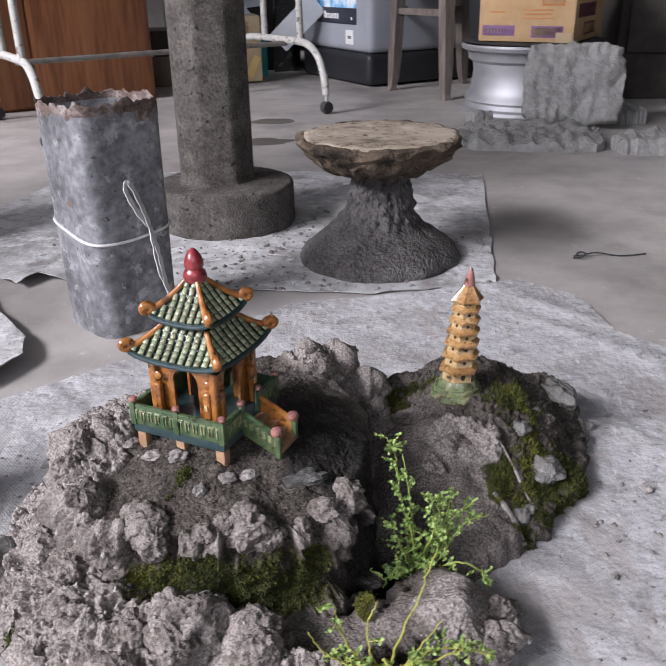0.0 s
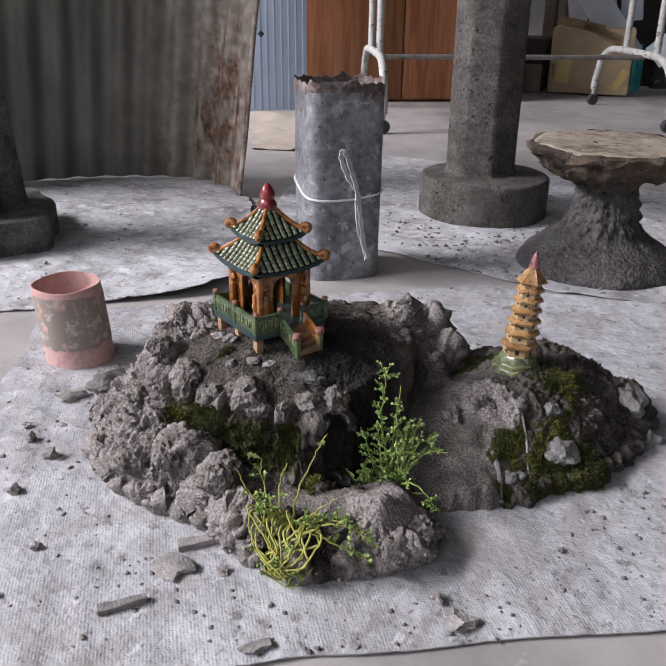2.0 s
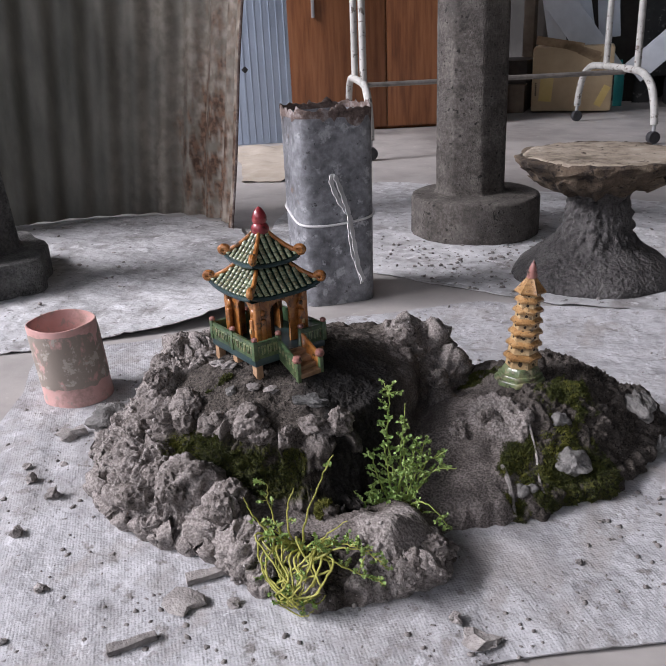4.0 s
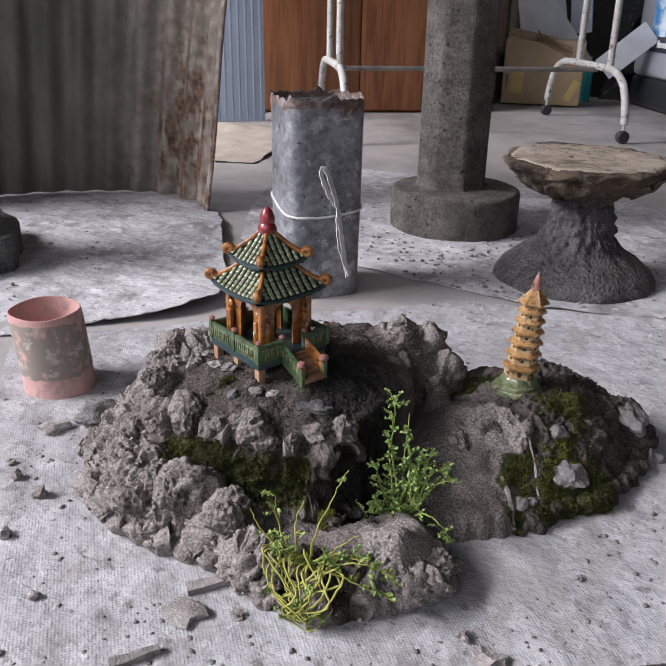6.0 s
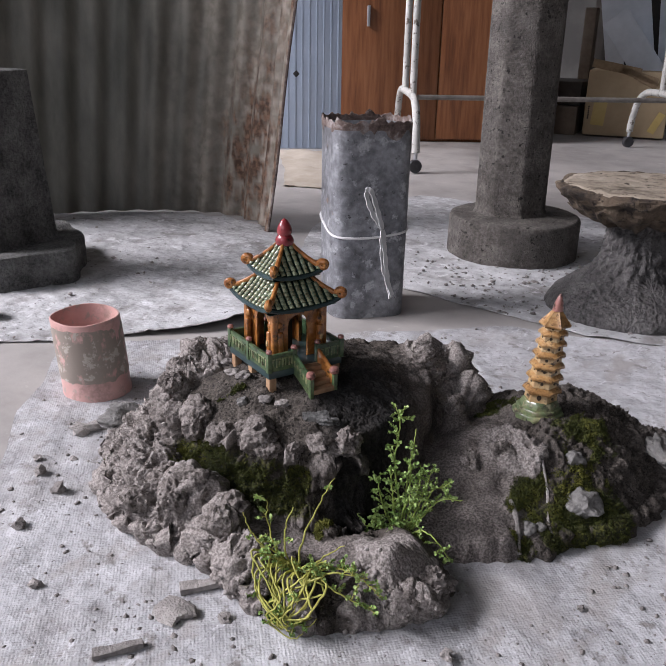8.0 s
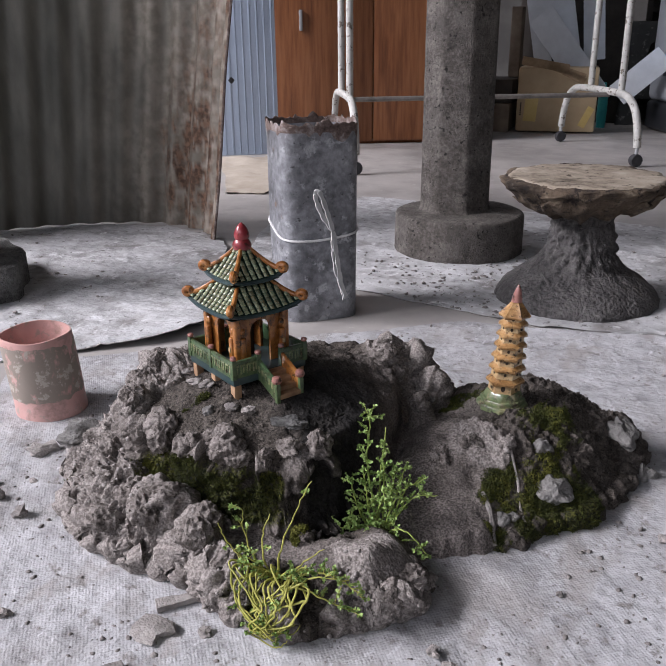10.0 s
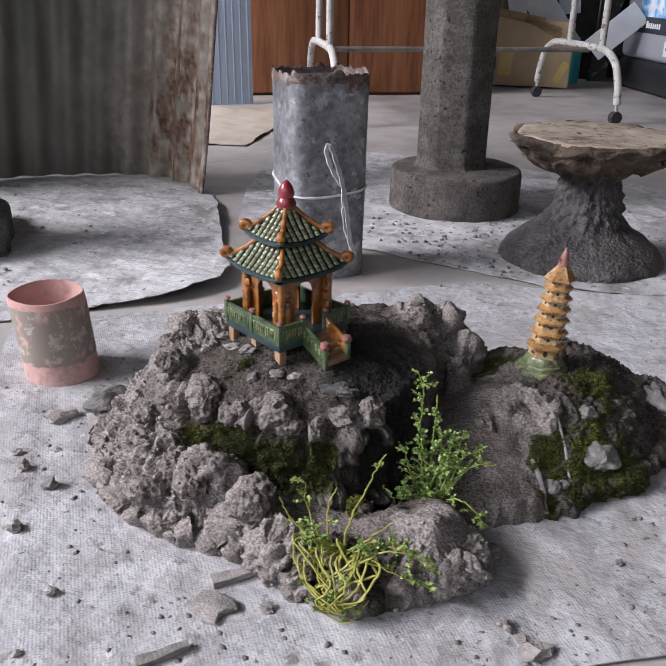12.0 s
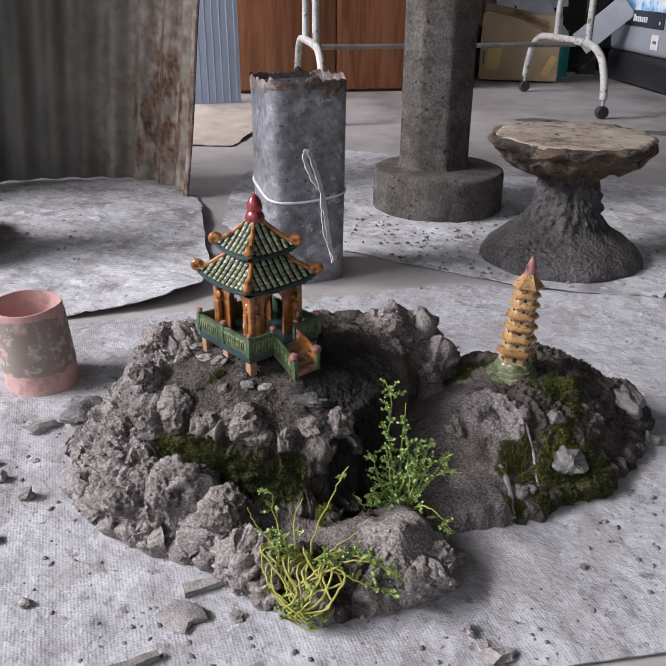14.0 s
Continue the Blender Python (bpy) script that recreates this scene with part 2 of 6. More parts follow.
overlay(M["pipe_pink"], (0.46, 0.42, 0.37), 60, 0.55, 0.59, seed=2.2, rough=0.95, detail=8)
M["pipe_plain"] = mat("pink_plastic_clean", [(0, (0.5, 0.29, 0.26)), (1, (0.62, 0.39, 0.36))], 40, 0.5, 0.15)
overlay(M["pipe_plain"], (0.33, 0.22, 0.19), 24, 0.54, 0.66, detail=9)
overlay(M["pipe_plain"], (0.40, 0.33, 0.29), 90, 0.56, 0.64, seed=3.0, detail=8)
M["bark"] = mat("caked_plaster_rim", [(0, (0.018, 0.013, 0.010)), (0.5, (0.095, 0.070, 0.048)), (1, (0.24, 0.20, 0.145))], 34, 0.92, 1.0, 200, dist=0.004, detail=9)
M["bark_top"] = mat("caked_plaster_top", [(0, (0.10, 0.080, 0.058)), (0.4, (0.29, 0.245, 0.19)), (1, (0.44, 0.39, 0.32))], 34, 0.9, 0.7, 120, dist=0.003, detail=9)
overlay(M["bark_top"], (0.05, 0.037, 0.025), 60, 0.58, 0.65, seed=3.0, detail=9)
overlay(M["bark"], (0.014, 0.010, 0.008), 60, 0.54, 0.62, seed=6.0, detail=8)
M["wood_orange"] = mat("orange_wood_veneer", [(0, (0.13, 0.045, 0.018)), (0.5, (0.25, 0.098, 0.04)), (1, (0.33, 0.14, 0.062))], 16, 0.4, 0.08, stretch=(5, 5, 0.35), detail=8, coat=0.15)
M["blue_panel"] = mat("pale_blue_panel", [(0, (0.34, 0.41, 0.52)), (1, (0.42, 0.50, 0.62))], 10, 0.55, 0.1)
M["paint_tube"] = mat("chipped_white_paint", [(0, (0.36, 0.36, 0.34)), (1, (0.6, 0.6, 0.57))], 30, 0.5, 0.2)
overlay(M["paint_tube"], (0.14, 0.12, 0.1), 48, 0.58, 0.63)
M["steel_bar"] = mat("dull_steel_bar", [(0, (0.14, 0.13, 0.12)), (1, (0.28, 0.26, 0.24))], 50, 0.5, 0.2, metal=0.3)
M["black_rubber"] = mat("black_rubber", [(0, (0.02, 0.021, 0.023)), (1, (0.05, 0.05, 0.055))], 60, 0.6, 0.2)
M["black_plastic"] = mat("black_plastic", [(0, (0.014, 0.015, 0.018)), (1, (0.026, 0.028, 0.033))], 12, 0.45, 0.05)
M["washer_grey"] = mat("grey_enamel", [(0, (0.27, 0.29, 0.325)), (1, (0.33, 0.35, 0.385))], 6, 0.4, 0.03)
M["poster"] = mat("blue_poster", [(0, (0.07, 0.26, 0.62)), (0.4, (0.16, 0.43, 0.75)), (0.62, (0.62, 0.75, 0.86)), (1, (0.85, 0.88, 0.9))], 16, 0.35, 0.0, detail=2, spread=0.12)
M["ink_dark"] = mat("dark_print", [(0, (0.02, 0.024, 0.035)), (1, (0.035, 0.04, 0.055))], 20, 0.4, 0.0)
M["white_print"] = mat("white_print", [(0, (0.62, 0.63, 0.63)), (1, (0.74, 0.74, 0.74))], 30, 0.5, 0.0)
M["gold_print"] = mat("gold_print", [(0, (0.36, 0.32, 0.14)), (1, (0.46, 0.42, 0.2))], 60, 0.5, 0.0)
M["wood_grey"] = mat("weathered_stool_wood", [(0, (0.085, 0.07, 0.062)), (1, (0.22, 0.19, 0.17))], 40, 0.8, 0.4, stretch=(3, 3, 0.3))
M["alloy"] = mat("silver_alloy", [(0, (0.40, 0.41, 0.43)), (1, (0.52, 0.53, 0.55))], 20, 0.55, 0.05, metal=0.75)
M["card"] = mat("cardboard", [(0, (0.40, 0.26, 0.13)), (1, (0.52, 0.36, 0.2))], 16, 0.85, 0.2)
M["card_pale"] = mat("pale_cardboard", [(0, (0.37, 0.28, 0.17)), (1, (0.5, 0.39, 0.25))], 10, 0.85, 0.2)
M["card_torn"] = mat("torn_cardboard", [(0, (0.22, 0.15, 0.085)), (1, (0.33, 0.24, 0.15))], 60, 0.9, 0.6)
M["purple_ink"] = mat("purple_print", [(0, (0.15, 0.075, 0.17)), (1, (0.24, 0.13, 0.25))], 60, 0.7, 0.0)
M["maroon_ink"] = mat("maroon_print", [(0, (0.085, 0.025, 0.04)), (1, (0.14, 0.045, 0.06))], 60, 0.7, 0.0)
M["orange_ink"] = mat("orange_print", [(0, (0.42, 0.18, 0.06)), (1, (0.5, 0.24, 0.1))], 60, 0.7, 0.0)
M["white_card"] = mat("white_card", [(0, (0.42, 0.45, 0.48)), (1, (0.62, 0.65, 0.68))], 9, 0.6, 0.1)
M["tape_yellow"] = mat("yellow_tape", [(0, (0.5, 0.37, 0.12)), (1, (0.58, 0.44, 0.18))], 30, 0.4, 0.0)
M["junk_dark"] = mat("dark_timber", [(0, (0.02, 0.018, 0.016)), (1, (0.06, 0.052, 0.045))], 20, 0.8, 0.2)
M["junk_wood"] = mat("dull_timber", [(0, (0.10, 0.075, 0.055)), (1, (0.2, 0.16, 0.12))], 25, 0.8, 0.3)
M["stool_plastic"] = mat("spattered_dark_plastic", [(0, (0.025, 0.027, 0.026)), (1, (0.05, 0.052, 0.05))], 20, 0.6, 0.1)
overlay(M["stool_plastic"], (0.2, 0.2, 0.19), 34, 0.58, 0.68)
M["purple_plastic"] = mat("dark_purple_plastic", [(0, (0.03, 0.008, 0.05)), (1, (0.11, 0.03, 0.16))], 60, 0.3, 0.0)
M["teal"] = mat("teal_plastic", [(0, (0.02, 0.26, 0.26)), (1, (0.04, 0.36, 0.35))], 20, 0.5, 0.0)
M["red_plastic"] = mat("red_plastic", [(0, (0.5, 0.03, 0.03)), (1, (0.62, 0.05, 0.05))], 20, 0.4, 0.0)
M["oil"] = mat("dark_floor_stain", [(0, (0.09, 0.08, 0.07)), (1, (0.15, 0.14, 0.125))], 30, 0.5, 0.1)
# glazes
G = dict(spread=0.2, coat=0.35, rough=0.32, spec=0.5, rough_var=0.08)
M["glaze_amber"] = mat("amber_glaze", [(0, (0.075, 0.022, 0.007)), (0.45, (0.33, 0.125, 0.030)), (1, (0.52, 0.27, 0.085))], 150, bump=0.25, dist=0.0006, **G)
M["glaze_green"] = mat("green_glaze", [(0, (0.012, 0.03, 0.018)), (0.5, (0.055, 0.10, 0.048)), (1, (0.16, 0.21, 0.09))], 140, bump=0.3, dist=0.0006, **G)
M["glaze_tile"] = mat("pale_green_glaze", [(0, (0.03, 0.10, 0.075)), (0.45, (0.23, 0.32, 0.21)), (1, (0.52, 0.52, 0.34))], 130, bump=0.25, dist=0.0005, rand=0.4, **G)
M["glaze_dark"] = mat("dark_green_glaze", [(0, (0.006, 0.02, 0.016)), (1, (0.022, 0.06, 0.042))], 90, bump=0.2, dist=0.0005, **G)
M["glaze_navy"] = mat("dark_blue_green_glaze", [(0, (0.012, 0.026, 0.035)), (1, (0.05, 0.085, 0.085))], 90, bump=0.2, dist=0.0005, **G)
M["glaze_red"] = mat("red_glaze", [(0, (0.13, 0.012, 0.018)), (0.6, (0.26, 0.030, 0.038)), (1, (0.40, 0.10, 0.09))], 90, bump=0.2, dist=0.0005, **G)
M["glaze_pink"] = mat("dull_pink_glaze", [(0, (0.22, 0.10, 0.085)), (1, (0.42, 0.2, 0.17))], 120, bump=0.2, dist=0.0005, **G)
M["glaze_cream"] = mat("cream_glaze", [(0, (0.28, 0.16, 0.07)), (0.5, (0.52, 0.37, 0.19)), (1, (0.64, 0.51, 0.31))], 140, bump=0.25, dist=0.0006, **G)
M["glaze_jade"] = mat("jade_glaze", [(0, (0.03, 0.075, 0.045)), (0.5, (0.10, 0.17, 0.095)), (1, (0.36, 0.34, 0.20))], 110, bump=0.3, dist=0.0006, **G)
for _k in ("glaze_amber", "glaze_green", "glaze_cream", "glaze_jade", "glaze_red", "glaze_pink"):
    overlay(M[_k], (0.025, 0.015, 0.008), 150, 0.53, 0.66, seed=2.0, detail=7)
overlay(M["glaze_tile"], (0.34, 0.19, 0.06), 60, 0.50, 0.62, seed=9.0)
overlay(M["glaze_tile"], (0.018, 0.045, 0.035), 170, 0.52, 0.62, seed=5.5)
M["glaze_olive"] = mat("olive_glaze", [(0, (0.05, 0.085, 0.04)), (0.5, (0.14, 0.19, 0.09)), (1, (0.40, 0.38, 0.20))], 140, bump=0.3, dist=0.0006, **G)
M["glaze_tan"] = mat("tan_glaze", [(0, (0.10, 0.042, 0.012)), (0.5, (0.38, 0.215, 0.085)), (1, (0.55, 0.40, 0.22))], 240, bump=0.3, dist=0.0006, **G)
overlay(M["glaze_olive"], (0.05, 0.04, 0.025), 120, 0.50, 0.66, seed=4.0, detail=7, rough=0.8)
overlay(M["glaze_tan"], (0.07, 0.035, 0.015), 260, 0.56, 0.66, seed=7.0, detail=5)
overlay(M["glaze_olive"], (0.30, 0.27, 0.17), 160, 0.54, 0.64, seed=1.5, detail=6)
M["clay"] = mat("bare_clay", [(0, (0.2, 0.11, 0.06)), (1, (0.42, 0.27, 0.16))], 90, 0.8, 0.4)
# Dark colour that stands for shade inside the pavilion and pagoda openings.
M["inside_shade"] = mat("painted_inside_shade", [(0, (0.03, 0.02, 0.012)), (1, (0.06, 0.04, 0.025))], 90, 0.8, 0.0)


# ---- mesh helpers ----
def part(name, bm, material, parent=None, label="", smooth=True, at=None, sharp=35):
    me = bpy.data.meshes.new(name)
    if isinstance(bm, tuple):
        me.from_pydata(bm[0], [], bm[1])
    else:
        bm.to_mesh(me)
        bm.free()
    if material is not None:
        me.materials.append(material)
    if smooth and len(me.polygons):
        me.polygons.foreach_set("use_smooth", [True] * len(me.polygons))
        if sharp and sharp < 180:
            me.set_sharp_from_angle(angle=radians(sharp))
    ob = new(name, me)
    if parent is not None:
        ob.parent = parent
    if at is not None:
        ob.matrix_basis = at
    if label:
        ob["label"] = label
    return ob


def thing(name, place, label, category, rz=0.0, group="", kind=""):
    ob = new(name)
    ob.empty_display_size = 0.02
    ob.matrix_basis = pose(*place, 0, 0, rz)
    return tagged(ob, label, category, group, kind)


def bbox(bm, sx, sy, sz, m=None, bevel=0.0, seg=2):
    """A box sx by sy by sz standing on z = 0 of m."""
    r = bmesh.ops.create_cube(bm, size=1.0)
    vs = r["verts"]
    for v in vs:
        v.co = Vector((v.co.x * sx, v.co.y * sy, (v.co.z + 0.5) * sz))
    if bevel:
        es = list({e for v in vs for e in v.link_edges})
        rb = bmesh.ops.bevel(bm, geom=es, offset=bevel, segments=seg, affect="EDGES", profile=0.6)
        vs = list({v for f in rb["faces"] for v in f.verts} | {v for v in vs if v.is_valid})
        seen, todo = set(vs), list(vs)
        while todo:
            v = todo.pop()
            for e in v.link_edges:
                o = e.other_vert(v)
                if o not in seen:
                    seen.add(o)
                    todo.append(o)
        vs = list(seen)
    if m is not None:
        bmesh.ops.transform(bm, matrix=m, verts=vs)
    return vs


def box_part(name, size, m, material, parent, bevel=0.001, label=""):
    bm = bmesh.new()
    bbox(bm, *size, m, bevel)
    return part(name, bm, material, parent, label)


def lathe(profile, segs=48, wobble=None, corners=0, m=None, closed=True):
    """(verts, faces) of a turned shape from (radius, height) pairs; wobble(a, r, z) -> (r, z)."""
    vs, fs = [], []
    n = len(profile)
    for i, (r, z) in enumerate(profile):
        for k in range(segs):
            a = 2 * math.pi * k / segs
            rr, zz = r, z
            if corners:
                w = 2 * math.pi / corners
                rr = r * math.cos(w / 2) / math.cos((a % w) - w / 2)
            if wobble:
                rr, zz = wobble(a, rr, zz)
            vs.append(Vector((rr * math.cos(a), rr * math.sin(a), zz)))
    for i in range(n - 1):
        for k in range(segs):
            j = (k + 1) % segs
            fs.append((i * segs + k, i * segs + j, (i + 1) * segs + j, (i + 1) * segs + k))
    if closed:
        fs.append(tuple(range(segs - 1, -1, -1)))
        fs.append(tuple((n - 1) * segs + k for k in range(segs)))
    if m is not None:
        vs = [m @ v for v in vs]
    return vs, fs


def sweep(points, radius, segs=8, cap=True):
    """(verts, faces) of a round bar along points; radius is a number or a function of 0..1."""
    pts = [Vector(p) for p in points]
    n = len(pts)
    vs, fs = [], []
    up = Vector((0, 0, 1))
    for i, p in enumerate(pts):
        d = (pts[min(i + 1, n - 1)] - pts[max(i - 1, 0)]).normalized()
        if i == 0:
            side = d.cross(up if abs(d.z) < 0.9 else Vector((1, 0, 0))).normalized()
        else:
            side = (side - d * side.dot(d)).normalized()
        other = d.cross(side)
        r = radius(i / (n - 1)) if callable(radius) else radius
        for k in range(segs):
            a = 2 * math.pi * k / segs
            vs.append(p + (side * math.cos(a) + other * math.sin(a)) * r)
    for i in range(n - 1):
        for k in range(segs):
            j = (k + 1) % segs
            fs.append((i * segs + k, i * segs + j, (i + 1) * segs + j, (i + 1) * segs + k))
    if cap:
        fs.append(tuple(range(segs - 1, -1, -1)))
        fs.append(tuple((n - 1) * segs + k for k in range(segs)))
    return vs, fs


def joined(*pairs):
    vs, fs = [], []
    for v, f in pairs:
        o = len(vs)
        vs += list(v)
        fs += [tuple(i + o for i in g) for g in f]
    return vs, fs


def curve_points(ctrl, n=8):
    """Smooth points through control points."""
    c = [Vector(p) for p in ctrl]
    c = [c[0] * 2 - c[1]] + c + [c[-1] * 2 - c[-2]]
    out = []
    for i in range(1, len(c) - 2):
        for k in range(n):
            t = k / n
            a, b, d, e = c[i - 1], c[i], c[i + 1], c[i + 2]
            out.append(0.5 * ((2 * b) + (d - a) * t + (2 * a - 5 * b + 4 * d - e) * t * t + (3 * b - a - 3 * d + e) * t ** 3))
    out.append(c[-2])
    return out


def fbm(p, octaves=4):
    return noise.fractal(p, 0.9, 2.1, octaves, noise_basis="PERLIN_ORIGINAL")


def lump(r, flat=0.6, seed=0, sub=2, rough=0.35):
    """An uneven small stone."""
    bm = bmesh.new()
    bmesh.ops.create_icosphere(bm, subdivisions=sub, radius=1.0)
    off = Vector((seed * 7.31, seed * 3.7, seed * 1.9))
    for v in bm.verts:
        k = 1 + rough * noise.noise(v.co * 1.3 + off) + 0.4 * rough * noise.noise(v.co * 3.1 + off)
        v.co = Vector((v.co.x * k * r, v.co.y * k * r, max(v.co.z * k, -0.75) * r * flat))
    return bm


def inside(poly, x, y):
    hit = False
    j = len(poly) - 1
    for i in range(len(poly)):
        (xi, yi), (xj, yj) = poly[i], poly[j]
        if (yi > y) != (yj > y) and x < (xj - xi) * (y - yi) / (yj - yi) + xi:
            hit = not hit
        j = i
    return hit


def ground_sheet(name, poly, material, label, height, step=0.012, thick=0.0012, ragged=0.006, category="sheet"):
    """A thin sheet lying on the floor: an outline filled with a grid, rising by height(x, y)."""
    edge = []
    for i, (x, y) in enumerate(poly):
        x2, y2 = poly[(i + 1) % len(poly)]
        k = max(1, int(math.hypot(x2 - x, y2 - y) / step))
        for j in range(k):
            px, py = x + (x2 - x) * j / k, y + (y2 - y) * j / k
            n = noise.noise_vector(Vector((px * 14, py * 14, 3.0))) * ragged
            edge.append((px + n.x, py + n.y))
    bm = bmesh.new()
    vs = [bm.verts.new((x, y, 0)) for x, y in edge]
    f = bm.faces.new(vs)
    xs, ys = [e[0] for e in edge], [e[1] for e in edge]
    for axis, lo, hi in ((0, min(xs), max(xs)), (1, min(ys), max(ys))):
        c = lo + step
        while c < hi:
            co, no = [0, 0, 0], [0, 0, 0]
            co[axis], no[axis] = c, 1
            bmesh.ops.bisect_plane(bm, geom=bm.verts[:] + bm.edges[:] + bm.faces[:], plane_co=co, plane_no=no)
            c += step
    for v in bm.verts:
        v.co.z = 0.0016 + max(0.0, height(v.co.x, v.co.y))
    if bm.faces and sum(fc.normal.z for fc in bm.faces) < 0:
        bmesh.ops.reverse_faces(bm, faces=bm.faces[:])
    bm.normal_update()
    top = bm.faces[:]
    ex = bmesh.ops.extrude_face_region(bm, geom=top)
    for v in [g for g in ex["geom"] if isinstance(g, bmesh.types.BMVert)]:
        v.co.z += thick
    bmesh.ops.recalc_face_normals(bm, faces=bm.faces[:])
    ob = part(name, bm, material, None, sharp=60)
    return tagged(ob, label, category)


# ---- the shed ----
def wall(name, size, m, material):
    bm = bmesh.new()
    bbox(bm, *size, m)
    return tagged(part(name, bm, material, None, smooth=False), kind="structure")


floor = wall("floor", (8.8, 9.6, 0.1), pose(-0.6, 1.3, -0.1), M["floor"])
tagged(floor, "dusty grey concrete floor with faint stains")
# Ceiling, side and gate walls are unseen, added to shape the light; rear wall shows.
tagged(wall("ceiling", (7.6, 8.6, 0.1), pose(-0.55, 1.1, 4.2), M["ceiling"]), "unseen grey ceiling added to close the shed")
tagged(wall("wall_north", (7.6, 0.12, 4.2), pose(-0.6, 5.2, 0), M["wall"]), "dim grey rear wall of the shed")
tagged(wall("wall_east", (0.12, 8.4, 4.2), pose(3.2, 1.0, 0), M["wall"]), "unseen side wall added to close the shed")
tagged(wall("wall_west", (0.12, 2.4, 4.2), pose(-4.3, 3.95, 0), M["wall"]), "unseen side wall added beside the open side")
tagged(wall("wall_west_low", (0.12, 5.8, 0.9), pose(-4.3, -0.15, 0), M["wall"]), "unseen low wall added under the open side")
tagged(wall("wall_south", (7.6, 0.12, 1.25), pose(-0.6, -3.1, 0), M["wall"]), "unseen low wall added under an assumed gate")
tagged(wall("wall_south_top", (7.6, 0.12, 0.25), pose(-0.6, -3.1, 3.95), M["wall"]), "unseen wall added above an assumed gate")


def stain(poly_c, rx, ry, seed, label):
    bm = bmesh.new()
    vs = []
    for k in range(28):
        a = 2 * math.pi * k / 28
        w = 1 + 0.45 * noise.noise(Vector((math.cos(a) * 1.4, math.sin(a) * 1.4, seed)))
        vs.append(bm.verts.new((rx * w * math.cos(a), ry * w * math.sin(a), 0)))
    f = bm.faces.new(vs)
    ex = bmesh.ops.extrude_face_region(bm, geom=[f])
    for v in [g for g in ex["geom"] if isinstance(g, bmesh.types.BMVert)]:
        v.co.z -= 0.0008
    bmesh.ops.recalc_face_normals(bm, faces=bm.faces[:])
    ob = part("floor_stain", bm, M["oil"], None)
    ob.matrix_basis = pose(*poly_c, 0.0012, 0, 0, 0)
    return tagged(ob, label, "stain", "stains on the floor")


stain((-0.21, 2.66), 0.075, 0.05, 1.0, "dark oily stain on the concrete floor")
stain((-0.19, 2.32), 0.07, 0.05, 2.0, "dark oily stain on the concrete floor")
stain((0.17, 2.62), 0.06, 0.04, 3.0, "small dark stain on the concrete floor")
stain((0.33, 2.36), 0.035, 0.02, 4.0, "small dark stain on the concrete floor")


# ---- sheets on the floor ----
def crease(x, y, s=1.0):
    """Folds and wrinkles of a sheet that has lain folded."""
    a = noise.noise(Vector((x * 4.2, y * 4.2, 0.3)))
    b = noise.noise(Vector((x * 17, y * 15, 1.3)))
    u, v = 0.72 * x + 0.69 * y, -0.69 * x + 0.72 * y
    w = 0.02 * noise.noise(Vector((x * 6, y * 6, 8.0)))
    fold = 0.0
    for k, (p, q, f) in enumerate(((u, v, 9.0), (v, u, 7.0), (u + v, u - v, 11.0))):
        c = 1 - abs(noise.noise(Vector(((p + w) * f * 2.2, q * f * 0.35, 4.0 + 3.1 * k)))) * 2.2
        fold += 0.0020 * max(0.0, c) ** 7
    return s * (0.0016 * a + 0.0007 * b + fold)


MAIN = [(-0.475, 0.662), (-0.31, 0.818), (-0.127, 0.985), (0.0, 1.115), (0.12, 1.137), (0.335, 1.205), (0.40, 1.15), (0.432, 1.02),
        (0.475, 0.968), (0.64, 0.80), (0.61, 0.665), (0.376, 0.488), (0.283, 0.418), (-0.03, 0.16), (-0.174, 0.325), (-0.34, 0.493)]
ground_sheet("ground_cloth", MAIN, M["sheet"], "white woven plastic sheet with dust and mortar crumbs", lambda x, y: crease(x, y) * 0.75, 0.0075)


def lift_left(x, y):
    d = math.hypot(x + 0.33, y - 0.90)
    return crease(x, y, 1.2) + 0.016 * math.exp(-((d / 0.13) ** 2)) + 0.012 * math.exp(-(((x + 0.52) / 0.3) ** 2 + ((y - 1.22) / 0.12) ** 2))


LEFT = [(-1.05, 0.36), (-0.72, 0.52), (-0.57, 0.60), (-0.49, 0.668), (-0.415, 0.755), (-0.338, 0.845), (-0.318, 0.91), (-0.335, 0.965), (-0.41, 1.05), (-0.52, 1.20),
        (-0.64, 1.36), (-0.72, 1.385), (-0.82, 1.395), (-0.935, 1.37), (-1.06, 1.29), (-1.16, 1.15), (-1.30, 0.9)]
ground_sheet("ground_cloth", LEFT, M["sheet_back"], "dusty white sheet with a curled edge by the tin", lift_left, 0.009)
REAR = [(0.364, 1.891), (0.335, 1.55), (0.296, 1.195), (0.19, 1.165), (0.109, 1.148), (-0.064, 1.163), (-0.25, 1.185), (-0.363, 1.195),
        (-0.418, 1.208), (-0.435, 1.166), (-0.478, 1.203), (-0.60, 1.42), (-0.68, 1.62), (-0.60, 1.93), (-0.2, 1.95)]
ground_sheet("ground_cloth", REAR, M["sheet_back"], "dusty white sheet strewn with cement crumbs", lambda x, y: crease(x, y, 0.9) + 0.012 * math.exp(-((math.hypot(x + 0.43, y - 1.19) / 0.05) ** 2)), 0.014)
ground_sheet("brown_paper", [(-1.40, 2.32), (-1.13, 2.45), (-0.95, 2.16), (-0.865, 1.84), (-0.97, 1.80), (-1.10, 1.98)], M["paper"],
             "crumpled brown paper lying on the concrete floor", lambda x, y: crease(x, y, 2.0) + 0.01 * max(0, noise.noise(Vector((x * 8, y * 8, 9)))), 0.02, category="paper")


